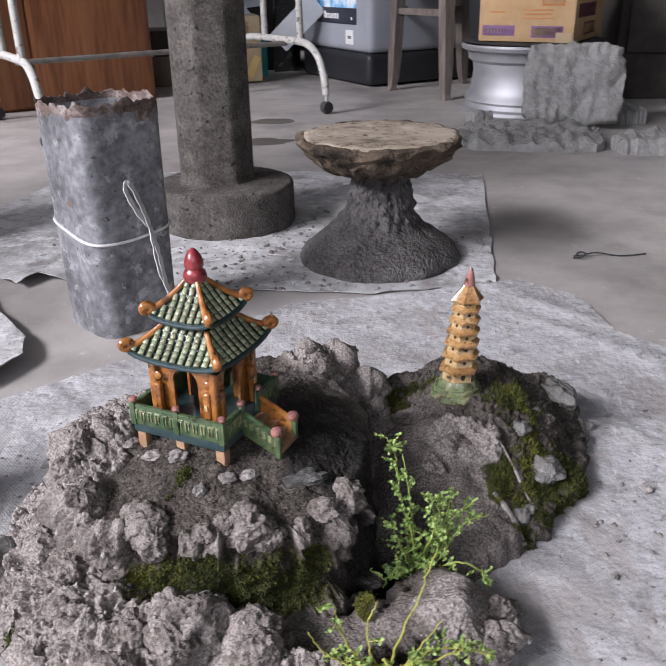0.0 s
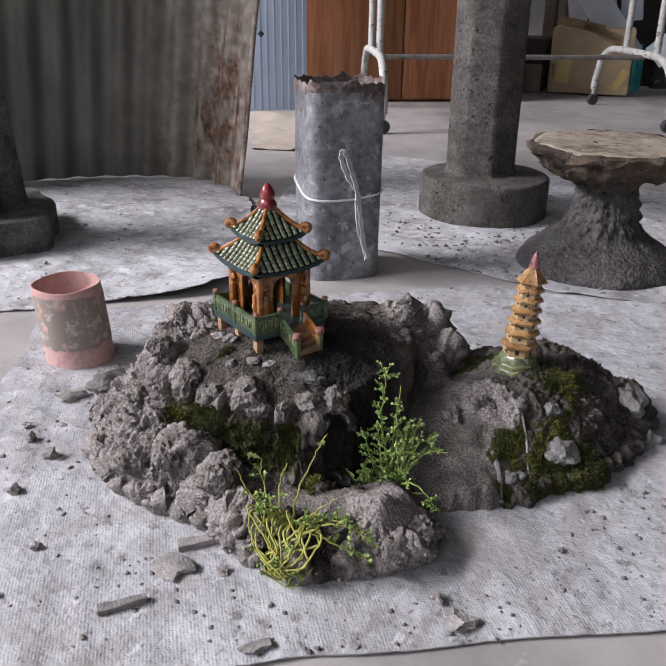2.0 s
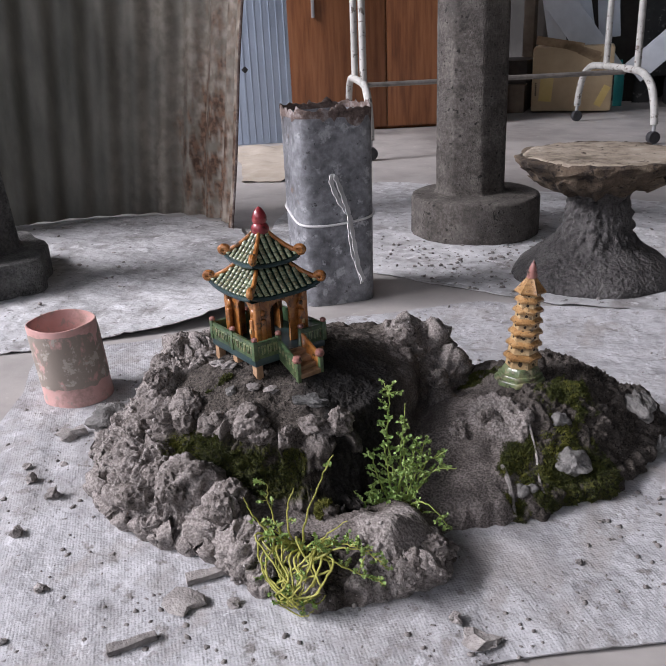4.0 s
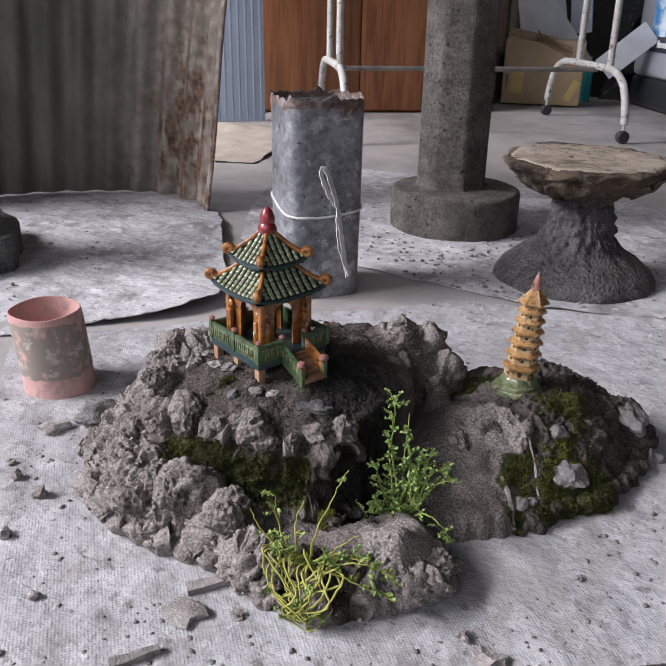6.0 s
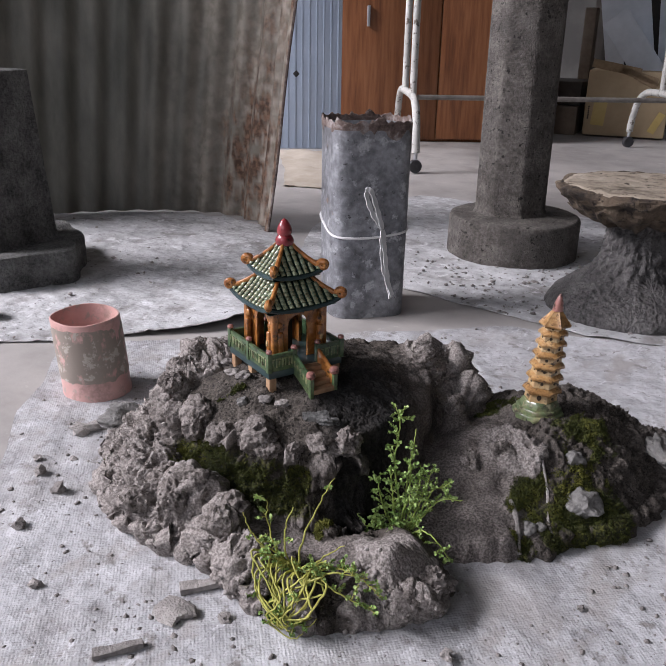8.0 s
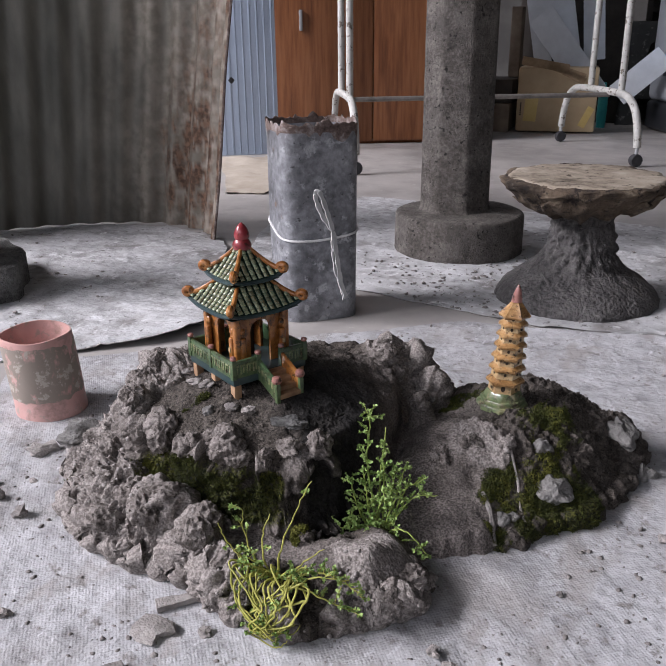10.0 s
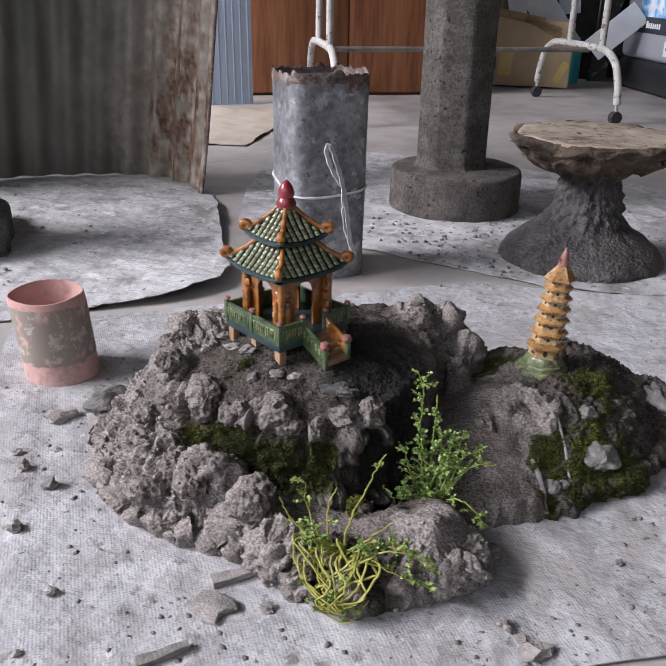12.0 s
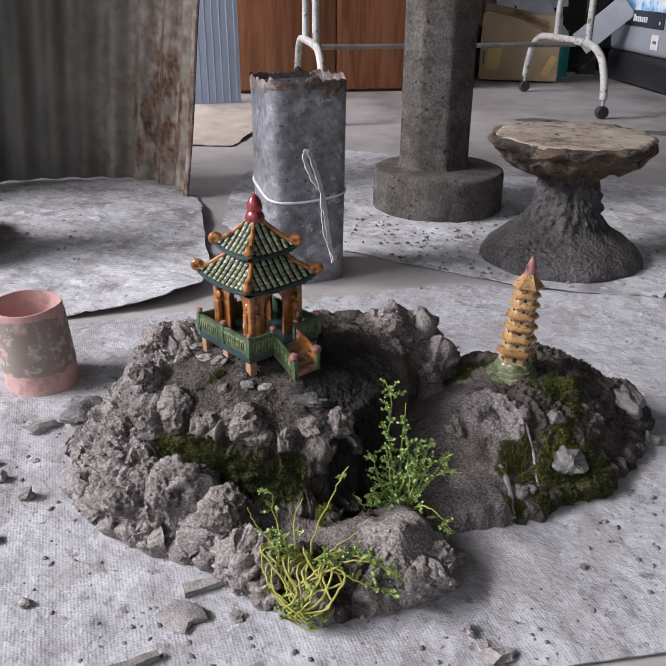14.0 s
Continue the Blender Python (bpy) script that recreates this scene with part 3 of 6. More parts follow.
# ---- the rockery ----
RX, RY = 0.09, 0.63
FOOT = [(-0.184, 0.535), (-0.176, 0.488), (-0.130, 0.440), (-0.086, 0.413), (-0.049, 0.405), (-0.012, 0.403), (0.026, 0.410), (0.063, 0.399),
        (0.100, 0.390), (0.141, 0.397), (0.189, 0.436), (0.213, 0.472), (0.209, 0.506), (0.186, 0.531), (0.229, 0.564), (0.262, 0.594),
        (0.270, 0.620), (0.302, 0.648), (0.323, 0.722), (0.322, 0.800), (0.28, 0.86), (0.18, 0.875), (0.08, 0.83), (-0.06, 0.76), (-0.15, 0.66)]


def value_noise(p, freq, seed=0):
    """Smooth noise, -1 to 1, at rows of points."""
    q = p * freq + seed * 17.31
    i = np.floor(q).astype(np.int64)
    f = q - i
    f = f * f * f * (f * (f * 6 - 15) + 10)
    out = 0.0
    for a in (0, 1):
        for b in (0, 1):
            for c in (0, 1):
                h = (i[:, 0] + a) * 374761393 + (i[:, 1] + b) * 668265263 + (i[:, 2] + c) * 2147483647 + seed * 144665
                h = ((h ^ (h >> 13)) * 1274126177) & 0xFFFFFFFF
                v = ((h ^ (h >> 16)) & 0xFFFF) / 32767.5 - 1
                out = out + v * np.where(a, f[:, 0], 1 - f[:, 0]) * np.where(b, f[:, 1], 1 - f[:, 1]) * np.where(c, f[:, 2], 1 - f[:, 2])
    return out


def cell_noise(p, freq, seed=0):
    """Distance to the nearest of scattered seeds, about 0 to 1, at rows of points."""
    q = p * freq + seed * 9.7
    i = np.floor(q).astype(np.int64)
    best = np.full(len(p), 9.0)
    for a in (-1, 0, 1):
        for b in (-1, 0, 1):
            for c in (-1, 0, 1):
                n = i + np.array([a, b, c])
                h = n[:, 0] * 374761393 + n[:, 1] * 668265263 + n[:, 2] * 2147483647 + seed * 77711
                d = 0.0
                for k in range(3):
                    h = ((h ^ (h >> 13)) * 1274126177 + 12345 * k) & 0xFFFFFFFF
                    d = d + (n[:, k] + ((h ^ (h >> 15)) & 0xFFFF) / 65536.0 - q[:, k]) ** 2
                best = np.minimum(best, d)
    return np.sqrt(best)


def hill_d(x, y):
    """0 in the middle of the pavilion's hill, 1 at the foot of its cliff."""
    return (np.abs((x + 0.012) / 0.128) ** 3 + np.abs((y - 0.60) / 0.140) ** 3) ** (1 / 3)


def rock_height(x, y):
    """Heights of the bare rockery, in metres, as a blend of mounds."""
    def ell(cx, cy, rx, ry, turn=0.0):
        c, s = math.cos(radians(turn)), math.sin(radians(turn))
        u, v = (x - cx) * c + (y - cy) * s, -(x - cx) * s + (y - cy) * c
        return np.sqrt((u / rx) ** 2 + (v / ry) ** 2)

    def dome(d, h, p=2.0):
        return h * np.clip(1 - d ** p, 0, 1)

    def mesa(d, h, edge):
        t = np.clip((1 - d) / edge, 0, 1)
        return h * t * t * (3 - 2 * t)

    # the pavilion's hill: a cliff in front and to the east, an apron of crust to the west
    layers = [mesa(hill_d(x, y), 0.091, 0.14) + dome(ell(-0.008, 0.592, 0.125, 0.125), 0.035, 1.9),
              dome(ell(-0.082, 0.535, 0.118, 0.150, 30), 0.080, 1.5),
              mesa(ell(-0.108, 0.560, 0.032, 0.062, -12), 0.110, 0.7),
              mesa(ell(-0.060, 0.455, 0.080, 0.058, -20), 0.044, 0.7),
              mesa(ell(-0.012, 0.440, 0.034, 0.030, 0), 0.062, 0.8),
              mesa(ell(0.030, 0.436, 0.028, 0.028, 0), 0.049, 0.9),
              mesa(ell(0.075, 0.440, 0.090, 0.060, 8), 0.034, 0.6),
              mesa(ell(0.150, 0.480, 0.075, 0.058, 40), 0.040, 0.65),
              mesa(ell(0.110, 0.470, 0.020, 0.020, 0), 0.044, 0.9),
              mesa(ell(0.165, 0.468, 0.034, 0.030, 30), 0.047, 0.9),
              mesa(ell(0.112, 0.425, 0.030, 0.026, 0), 0.040, 0.9),
              dome(ell(0.208, 0.740, 0.106, 0.145, 0), 0.081, 1.9),
              dome(ell(0.160, 0.665, 0.115, 0.150, 18), 0.066, 1.25),
              mesa(ell(0.205, 0.570, 0.045, 0.036, 30), 0.020, 0.6),
              mesa(ell(0.072, 0.760, 0.034, 0.036, 0), 0.090, 0.9),
              mesa(ell(0.046, 0.744, 0.040, 0.042, 0), 0.090, 0.9),
              mesa(ell(0.108, 0.742, 0.030, 0.03, 0), 0.070, 0.95),
              mesa(ell(0.116, 0.690, 0.030, 0.022, 0), 0.082, 0.9),
              mesa(ell(0.02, 0.70, 0.10, 0.10, 0), 0.094, 0.6),
              mesa(ell(0.145, 0.770, 0.075, 0.06, 0), 0.054, 0.8),
              mesa(ell(0.285, 0.79, 0.045, 0.055, 30), 0.042, 0.8)]
    k = 150.0
    z = np.log(sum(np.exp(k * np.maximum(h, -0.01)) for h in layers) - len(layers) + 1) / k

    # the foot of the rock follows its outline on the sheet
    e = np.full(x.shape, 9.0)
    hit = np.zeros(x.shape, bool)
    for (xa, ya), (xb, yb) in zip(FOOT, FOOT[1:] + FOOT[:1]):
        t = np.clip(((x - xa) * (xb - xa) + (y - ya) * (yb - ya)) / ((xb - xa) ** 2 + (yb - ya) ** 2), 0, 1)
        e = np.minimum(e, np.hypot(x - xa - t * (xb - xa), y - ya - t * (yb - ya)))
        if ya != yb:
            hit ^= ((ya > y) != (yb > y)) & (x < (xb - xa) * (y - ya) / (yb - ya) + xa)
    e = np.where(hit, e, -e) + 0.0035 * np.sin(x * 260) * np.cos(y * 230)
    z = np.maximum(z, np.minimum(0.016, 1.4 * e))

    # the deep cleft beside the hill, hollows and small caves
    def cut(z, cx, cy, rx, ry, turn, depth):
        return z - depth * np.exp(-(ell(cx, cy, rx, ry, turn) ** 2) * 1.6)
    z = cut(z, 0.121, 0.548, 0.017, 0.048, -10, 0.070)
    z = cut(z, 0.112, 0.62, 0.012, 0.03, 10, 0.020)
    z = cut(z, 0.118, 0.487, 0.012, 0.010, 20, 0.022)
    z = cut(z, 0.140, 0.498, 0.010, 0.008, 20, 0.016)
    z = cut(z, 0.195, 0.536, 0.013, 0.010, -30, 0.026)
    z = cut(z, 0.236, 0.584, 0.009, 0.008, -30, 0.016)
    z = cut(z, 0.146, 0.688, 0.010, 0.009, 0, 0.014)
    z = cut(z, 0.165, 0.655, 0.014, 0.008, 40, 0.010)
    z = np.maximum(z, np.minimum(0.006, 1.4 * e))
    seat = np.clip((0.046 - np.hypot(x - 0.195, y - 0.719)) / 0.022, 0, 1)
    z = z + (np.minimum(z, 0.073) - z) * seat
    return np.where(e > 0, np.minimum(z, 2.4 * e), 0.0)


def rockery():
    rock = thing("rockery", (RX, RY, 0), "miniature landscape rock of grey mortar, soil and moss", "rockery")
    xs = np.concatenate([np.arange(-0.20, 0.085, 0.00105), np.arange(0.085, 0.125, 0.0006), np.arange(0.125, 0.34, 0.0011)])
    ys = np.concatenate([np.arange(0.378, 0.44, 0.0009), np.arange(0.44, 0.46, 0.0007), np.arange(0.46, 0.484, 0.0004), np.arange(0.484, 0.50, 0.0007), np.arange(0.50, 0.62, 0.0010), np.arange(0.62, 0.90, 0.0015)])
    X, Y = np.meshgrid(xs, ys)
    Z = rock_height(X, Y)
    gy, gx = np.gradient(Z, ys, xs)
    nl = np.sqrt(gx ** 2 + gy ** 2 + 1)
    N = np.stack([-gx / nl, -gy / nl, 1 / nl], -1)
    h, w = Z.shape
    keep = Z > 0.0004

    def patch(cx, cy, rx, ry, turn=0.0, soft=0.35):
        c, s = math.cos(radians(turn)), math.sin(radians(turn))
        u, v = (X - cx) * c + (Y - cy) * s, -(X - cx) * s + (Y - cy) * c
        return np.clip((1 - np.sqrt((u / rx) ** 2 + (v / ry) ** 2)) / soft, 0, 1)

    flat = np.stack([X, Y, Z], -1)[keep]

    def field(values):
        out = np.zeros((h, w))
        out[keep] = values
        return out
    warp = flat + 0.004 * np.stack([value_noise(flat, 70, k) for k in (1, 2, 3)], -1)
    big = field(value_noise(warp, 40, 4))
    mid = field(value_noise(warp, 95, 5))
    fine = field(value_noise(flat, 260, 6))
    grit = field(value_noise(flat, 620, 7))
    knob = [field(1 - np.minimum(1, cell_noise(warp, f, s)) ** 2) for f, s in ((62, 1), (125, 2), (270, 3), (520, 4))]
    pits = field(cell_noise(warp, 150, 9))
    steep = np.clip(np.sqrt(gx ** 2 + gy ** 2) / 1.6, 0, 1)
    edge = np.clip((mid * 0.8 + big * 0.9) * 0.6 + 0.5, 0, 1)
    hd = hill_d(X, Y)
    front = np.clip((0.545 - Y) / 0.02, 0, 1)
    face = np.clip((hd - 0.88) / 0.02, 0, 1) * np.clip((1.05 - hd) / 0.03, 0, 1) * front * np.clip((Z - 0.036) / 0.006, 0, 1) * np.clip((X + 0.062) / 0.01, 0, 1) * np.clip((0.112 - X) / 0.008, 0, 1)

    soil_top = np.clip(np.clip((0.875 + 0.04 * big - hd) / 0.03, 0, 1) * np.clip((X + 0.088 + 0.02 * big) / 0.012, 0, 1), 0, 1) * (Y < 0.70)
    smooth_mortar = np.clip(patch(0.175, 0.590, 0.075, 0.088, 20, 0.2) + patch(0.128, 0.655, 0.045, 0.075, 10) + patch(0.085, 0.447, 0.060, 0.022, 8) + patch(0.165, 0.478, 0.05, 0.032, 30), 0, 1) * (1 - face)
    peak = patch(0.070, 0.755, 0.055, 0.05, 0, 0.3)
    crust = np.clip(patch(-0.090, 0.515, 0.105, 0.135, 20, 0.4) * 1.3 + patch(-0.02, 0.430, 0.085, 0.045, 0, 0.4) * 1.2 + patch(0.03, 0.483, 0.105, 0.026, 12, 0.5)
                    + patch(0.085, 0.510, 0.035, 0.025, 40, 0.5) + patch(0.03, 0.410, 0.10, 0.024, 0, 0.4) + patch(0.185, 0.455, 0.05, 0.05, 0, 0.5) + patch(0.10, 0.40, 0.06, 0.02, 0, 0.4)
                    + peak + patch(0.192, 0.655, 0.034, 0.024, 0, 0.5), 0, 1)
    crust *= (1 - soil_top) * (1 - 0.9 * face)
    tongue = np.clip((big + 0.7 * mid + 0.05) / 0.25, 0, 1)
    crust *= np.where((hd < 1.0) & (X > -0.055), tongue * front + (1 - front), 1.0)
    moss = np.clip(face * (patch(-0.025, 0.465, 0.045, 0.05, 0, 0.3) + patch(0.045, 0.470, 0.036, 0.05, 0, 0.4)) * 0.85 + patch(0.268, 0.640, 0.050, 0.045, 40, 0.5)
                   + patch(0.222, 0.618, 0.022, 0.022, 30, 0.5) + 0.6 * patch(0.240, 0.705, 0.03, 0.035, 0, 0.6) + patch(0.150, 0.520, 0.024, 0.012, 0, 0.5) + patch(0.235, 0.583, 0.012, 0.010, 0, 0.5)
                   + 0.8 * patch(-0.135, 0.447, 0.018, 0.014, 0, 0.5) + 0.8 * patch(0.148, 0.735, 0.035, 0.022, 0, 0.6) + 0.8 * patch(0.098, 0.402, 0.022, 0.014, 0, 0.5)
                   + 0.5 * patch(0.10, 0.468, 0.012, 0.010, 0, 0.5) + 0.5 * patch(-0.025, 0.512, 0.004, 0.018, -30, 0.6) + 0.5 * patch(-0.07, 0.565, 0.010, 0.010, 0, 0.6), 0, 1)
    moss = np.clip((moss * 1.4 + (edge - 0.62) * 2.6 + 0.8 * fine) * (moss > 0.02), 0, 1)
    plate = np.clip((crust * 1.0 + 0.5 * big + 0.45 * mid - 0.22) / 0.14, 0, 1) * (crust > 0.02) * (1 - 0.8 * (moss > 0.5))
    plate = plate * plate * (3 - 2 * plate)
    # cauliflower crust: knobs on knobs, creased between
    crag = sum(a * (0.55 - np.abs(field(value_noise(warp, f, 20 + k)))) for k, (f, a) in enumerate(((55, 0.0085), (120, 0.0062), (260, 0.0036), (520, 0.0020))))
    cauli = 0.0052 * (knob[0] - 0.5) + 0.0034 * (knob[1] - 0.5) + 0.0018 * (knob[2] - 0.5) + 0.0009 * (knob[3] - 0.5) + crag
    rough = np.clip(0.22 + crust * 1.0 + steep * 0.25 + 0.35 * patch(0.25, 0.73, 0.12, 0.16, 0, 0.3), 0, 1.15) * (1 - 0.8 * soil_top) * (1 - 0.88 * smooth_mortar) * (1 - 0.35 * moss)
    disp = rough * (cauli + 0.0045 * big - 0.0065 * np.clip(0.40 - pits, 0, 1) / 0.40)
    disp += 0.0050 * plate * (1 - 0.7 * smooth_mortar)
    disp += (0.0007 * fine + 0.0008 * grit) * (1 - 0.55 * smooth_mortar) + 0.0016 * mid * (1 - rough) * (1 - 0.3 * smooth_mortar) + 0.0030 * big * (1 - rough)
    disp += 0.0010 * knob[3] * (soil_top + moss) - 0.0012 * np.clip(0.22 - pits, 0, 1) / 0.22 * smooth_mortar * (big > 0.2)
    fade = np.clip(Z / 0.012, 0, 1)
    P = np.stack([X, Y, Z], -1) + N * (disp * fade)[..., None]
    # tongues of crust hang over the mossy face
    lip = np.clip((hd - 0.84) / 0.04, 0, 1) * np.clip((0.915 + 0.02 * mid - hd) / 0.02, 0, 1) * front * np.clip((X + 0.07) / 0.02, 0, 1)
    out = np.stack([0.35 * np.clip((X - 0.03) / 0.07, 0, 1), -np.ones_like(X)], -1)
    P[..., :2] += out * (0.005 * lip * (0.25 + 0.9 * tongue))[..., None]
    P[..., 2] -= 0.004 * lip * tongue
    east = np.clip((hd - 0.82) / 0.05, 0, 1) * np.clip((0.97 - hd) / 0.03, 0, 1) * np.clip((X - 0.08) / 0.02, 0, 1) * (Y > 0.5) * (Y < 0.66)
    P[..., 0] += 0.003 * east * (0.4 + edge)
    P[..., 2] = np.where(Z < 0.0008, -0.002, P[..., 2])
    dust = np.clip(plate * (0.55 + 0.5 * knob[1]) + 0.35 * peak + 0.5 * crust * (edge > 0.45), 0, 1) * (1 - moss) * np.clip(1.1 - 0.5 * steep * (face > 0), 0, 1)
    dust *= np.clip(0.25 + 1.5 * (knob[0] * 0.5 + knob[1] * 0.5 + 0.2 * fine - 0.18), 0, 1)
    dust *= 1 - 0.85 * np.clip((hd - 0.865) / 0.02, 0, 1) * (hd < 1.02) * front * steep
    right = patch(0.25, 0.73, 0.13, 0.16, 0, 0.3)
    valley = patch(0.105, 0.71, 0.085, 0.08, 0, 0.5)
    mortar = np.clip(np.maximum(np.maximum(smooth_mortar * np.clip(edge + 0.6, 0, 1), 0.75 * crust), (0.22 * right * np.clip(edge * 2 - 0.4, 0, 1) + 0.9 * valley)), 0, 1) * (1 - moss)
    # Wet black soil beside the pavilion, plus the cleft's shade painted into the colour.
    wet_cleft_shade = np.clip(patch(0.112, 0.545, 0.034, 0.066, -8, 0.35) * 1.3 + patch(0.074, 0.575, 0.054, 0.072, 10, 0.5) * 1.1 + patch(0.112, 0.49, 0.02, 0.02, 0, 0.5), 0, 1) * (0.8 + 0.2 * edge) * (1 - 0.8 * moss) * (1 - smooth_mortar) * (1 - valley) * (1 - 0.7 * plate)
    idx = -np.ones((h, w), int)
    cells = keep[:-1, :-1] | keep[1:, :-1] | keep[:-1, 1:] | keep[1:, 1:]
    use = np.zeros((h, w), bool)
    for a, b in ((0, 0), (1, 0), (0, 1), (1, 1)):
        use[a:h - 1 + a, b:w - 1 + b] |= cells
    idx[use] = np.arange(use.sum())
    verts = (P[use] - np.array([RX, RY, 0])).tolist()
    ii, jj = np.nonzero(cells)
    faces = np.stack([idx[ii, jj], idx[ii, jj + 1], idx[ii + 1, jj + 1], idx[ii + 1, jj]], -1).tolist()
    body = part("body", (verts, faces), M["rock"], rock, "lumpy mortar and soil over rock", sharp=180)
    for name, values in (("mortar", mortar), ("moss", moss), ("wet_cleft_shade", wet_cleft_shade), ("dust", dust)):
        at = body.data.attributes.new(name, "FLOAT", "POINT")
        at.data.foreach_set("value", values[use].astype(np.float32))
    # tufts of moss
    rng = np.random.default_rng(4)
    pts, nrm, wgt = P[use], N[use], moss[use] * (0.3 + 0.7 * (edge[use] > 0.4))
    pick = rng.choice(len(pts), 26000, p=wgt ** 1.5 / (wgt ** 1.5).sum())
    vs, fs = [], []
    for q in pick:
        c = pts[q] + rng.normal(0, 0.0007, 3) - np.array([RX, RY, 0])
        nv = nrm[q] + rng.normal(0, 0.55, 3)
        nv /= np.linalg.norm(nv)
        s, hgt, a = rng.uniform(0.0005, 0.0011), rng.uniform(0.0009, 0.0026), rng.uniform(0, 6.3)
        t1 = np.cross(nv, [0.3, 0.5, 0.8])
        t1 /= np.linalg.norm(t1)
        t2 = np.cross(nv, t1)
        o = len(vs)
        for k in range(3):
            b = a + k * 2.094
            vs.append((c + (t1 * math.cos(b) + t2 * math.sin(b)) * s).tolist())
        vs.append((c + nv * hgt).tolist())
        fs += [(o, o + 1, o + 3), (o + 1, o + 2, o + 3), (o + 2, o, o + 3)]
    tagged(part("moss", (vs, fs), M["moss"], rock, "dark olive moss", smooth=False), kind="stuff")
    # nodules of mortar that cling to the crust
    wgt = np.clip(crust[use] * (1 - moss[use]), 0, 1) * (pts[:, 2] > 0.004) * np.clip(1.2 - smooth_mortar[use], 0, 1)
    pick = rng.choice(len(pts), 1500, p=wgt / wgt.sum())
    vs, fs = [], []
    base = bmesh.new()
    bmesh.ops.create_icosphere(base, subdivisions=1, radius=1)
    bv = np.array([v.co[:] for v in base.verts])
    bf = [tuple(v.index for v in f.verts) for f in base.faces]
    base.free()
    for q in pick:
        r = 0.0005 + 0.0020 * rng.random() ** 4
        v = bv * r * (1 + rng.normal(0, 0.16, (len(bv), 1))) * rng.uniform(0.7, 1.2, 3)
        o = len(vs)
        vs += (v + pts[q] - np.array([RX, RY, 0]) + nrm[q] * r * 0.2).tolist()
        fs += [tuple(i + o for i in f) for f in bf]
    nod = part("mortar_grit", (vs, fs), M["crumb"], rock, "small knobs of grey mortar", sharp=180)
    tagged(nod, kind="stuff")
    return rock, pts, nrm


ROCK, ROCK_P, ROCK_N = rockery()


def rock_top(x, y):
    """Height of the finished rockery above a place on the floor."""
    d = (ROCK_P[:, 0] - x) ** 2 + (ROCK_P[:, 1] - y) ** 2
    near = np.argsort(d)[:6]
    return float(ROCK_P[near, 2].mean())


def embedded(name, x, y, r, flat, seed, material, label, rough=0.45, sink=0.35, rz=0, stretch=(1, 1, 1)):
    bm = lump(r, flat, seed, 4, rough)
    z = rock_top(x, y)
    ob = part(name, bm, material, ROCK, label, sharp=40)
    ob.matrix_basis = Matrix.Translation((x - RX, y - RY, z + r * flat * (0.5 - sink))) @ pose(0, 0, 0, 0, 0, rz) @ Matrix.Diagonal((*stretch, 1))
    return ob


embedded("stone", 0.262, 0.652, 0.017, 0.7, 3, M["stone"], "angular grey stone set in moss", 0.5, 0.5, 20, (1.0, 1.0, 1.0))
embedded("stone", 0.245, 0.674, 0.009, 0.7, 8, M["stone"], "small grey stone")
embedded("stone", 0.296, 0.775, 0.017, 0.8, 5, M["stone"], "large grey stone at the rock's edge", 0.6, 0.6, -60, (1.4, 0.7, 1.0))
embedded("stone", 0.325, 0.765, 0.012, 1.1, 15, M["stone"], "pointed grey stone at the rock's edge", 0.6)
embedded("stone", 0.236, 0.597, 0.0065, 0.8, 2, M["stone"], "pale pebble stuck to the moss")
embedded("stone", 0.243, 0.604, 0.005, 0.8, 21, M["stone"], "pale pebble stuck to the moss")
embedded("stone", 0.063, 0.528, 0.014, 0.45, 12, M["cement_dark"], "dark slaty stone before the steps", 0.6, 0.55, 20, (1.1, 0.5, 1))
embedded("stone", -0.01, 0.505, 0.005, 0.9, 17, M["stone"], "pale pebble in the soil")
embedded("stone", -0.165, 0.50, 0.02, 0.5, 19, M["stone"], "flat mossy stone at the foot of the rock", 0.9, 0.3, 30, (1.2, 0.8, 1))


# craggy lumps of mortar set along the edges of the hill, the apron and the rear peak
def crag(x, y, r, seed):
    bm = bmesh.new()
    bmesh.ops.create_icosphere(bm, subdivisions=5, radius=1.0)
    rng = np.random.default_rng(seed)
    co = np.array([v.co[:] for v in bm.verts])
    p = co * r
    p = p + 0.25 * r * np.stack([value_noise(p, 0.9 / r, seed + k) for k in (1, 2, 3)], -1)
    k = 1 + 0.30 * value_noise(p, 1.1 / r, seed) + 0.26 * (0.5 - np.abs(value_noise(p, 1.9 / r, seed + 5)))
    k -= 0.20 * np.clip(0.45 - cell_noise(p, 120, seed), 0, 1) / 0.45
    h = 0.0028 * (0.5 - np.abs(value_noise(p, 210, seed + 7))) + 0.0016 * (0.5 - np.abs(value_noise(p, 420, seed + 8))) + 0.0009 * value_noise(p, 800, seed + 9)
    q = co * (k * r + h)[:, None] * np.array([1.0, rng.uniform(0.75, 0.95), rng.uniform(0.65, 0.85)])
    for v, c in zip(bm.verts, q):
        v.co = Vector(c)
    ob = part("mortar_lump", bm, M["crust"], ROCK, sharp=180)
    ob.matrix_basis = Matrix.Translation((x - RX, y - RY, rock_top(x, y) - (0.40 if y < 0.46 or y > 0.53 else 0.0) * r)) @ pose(0, 0, 0, rng.uniform(-15, 15), rng.uniform(-15, 15), rng.uniform(0, 360))
    return ob


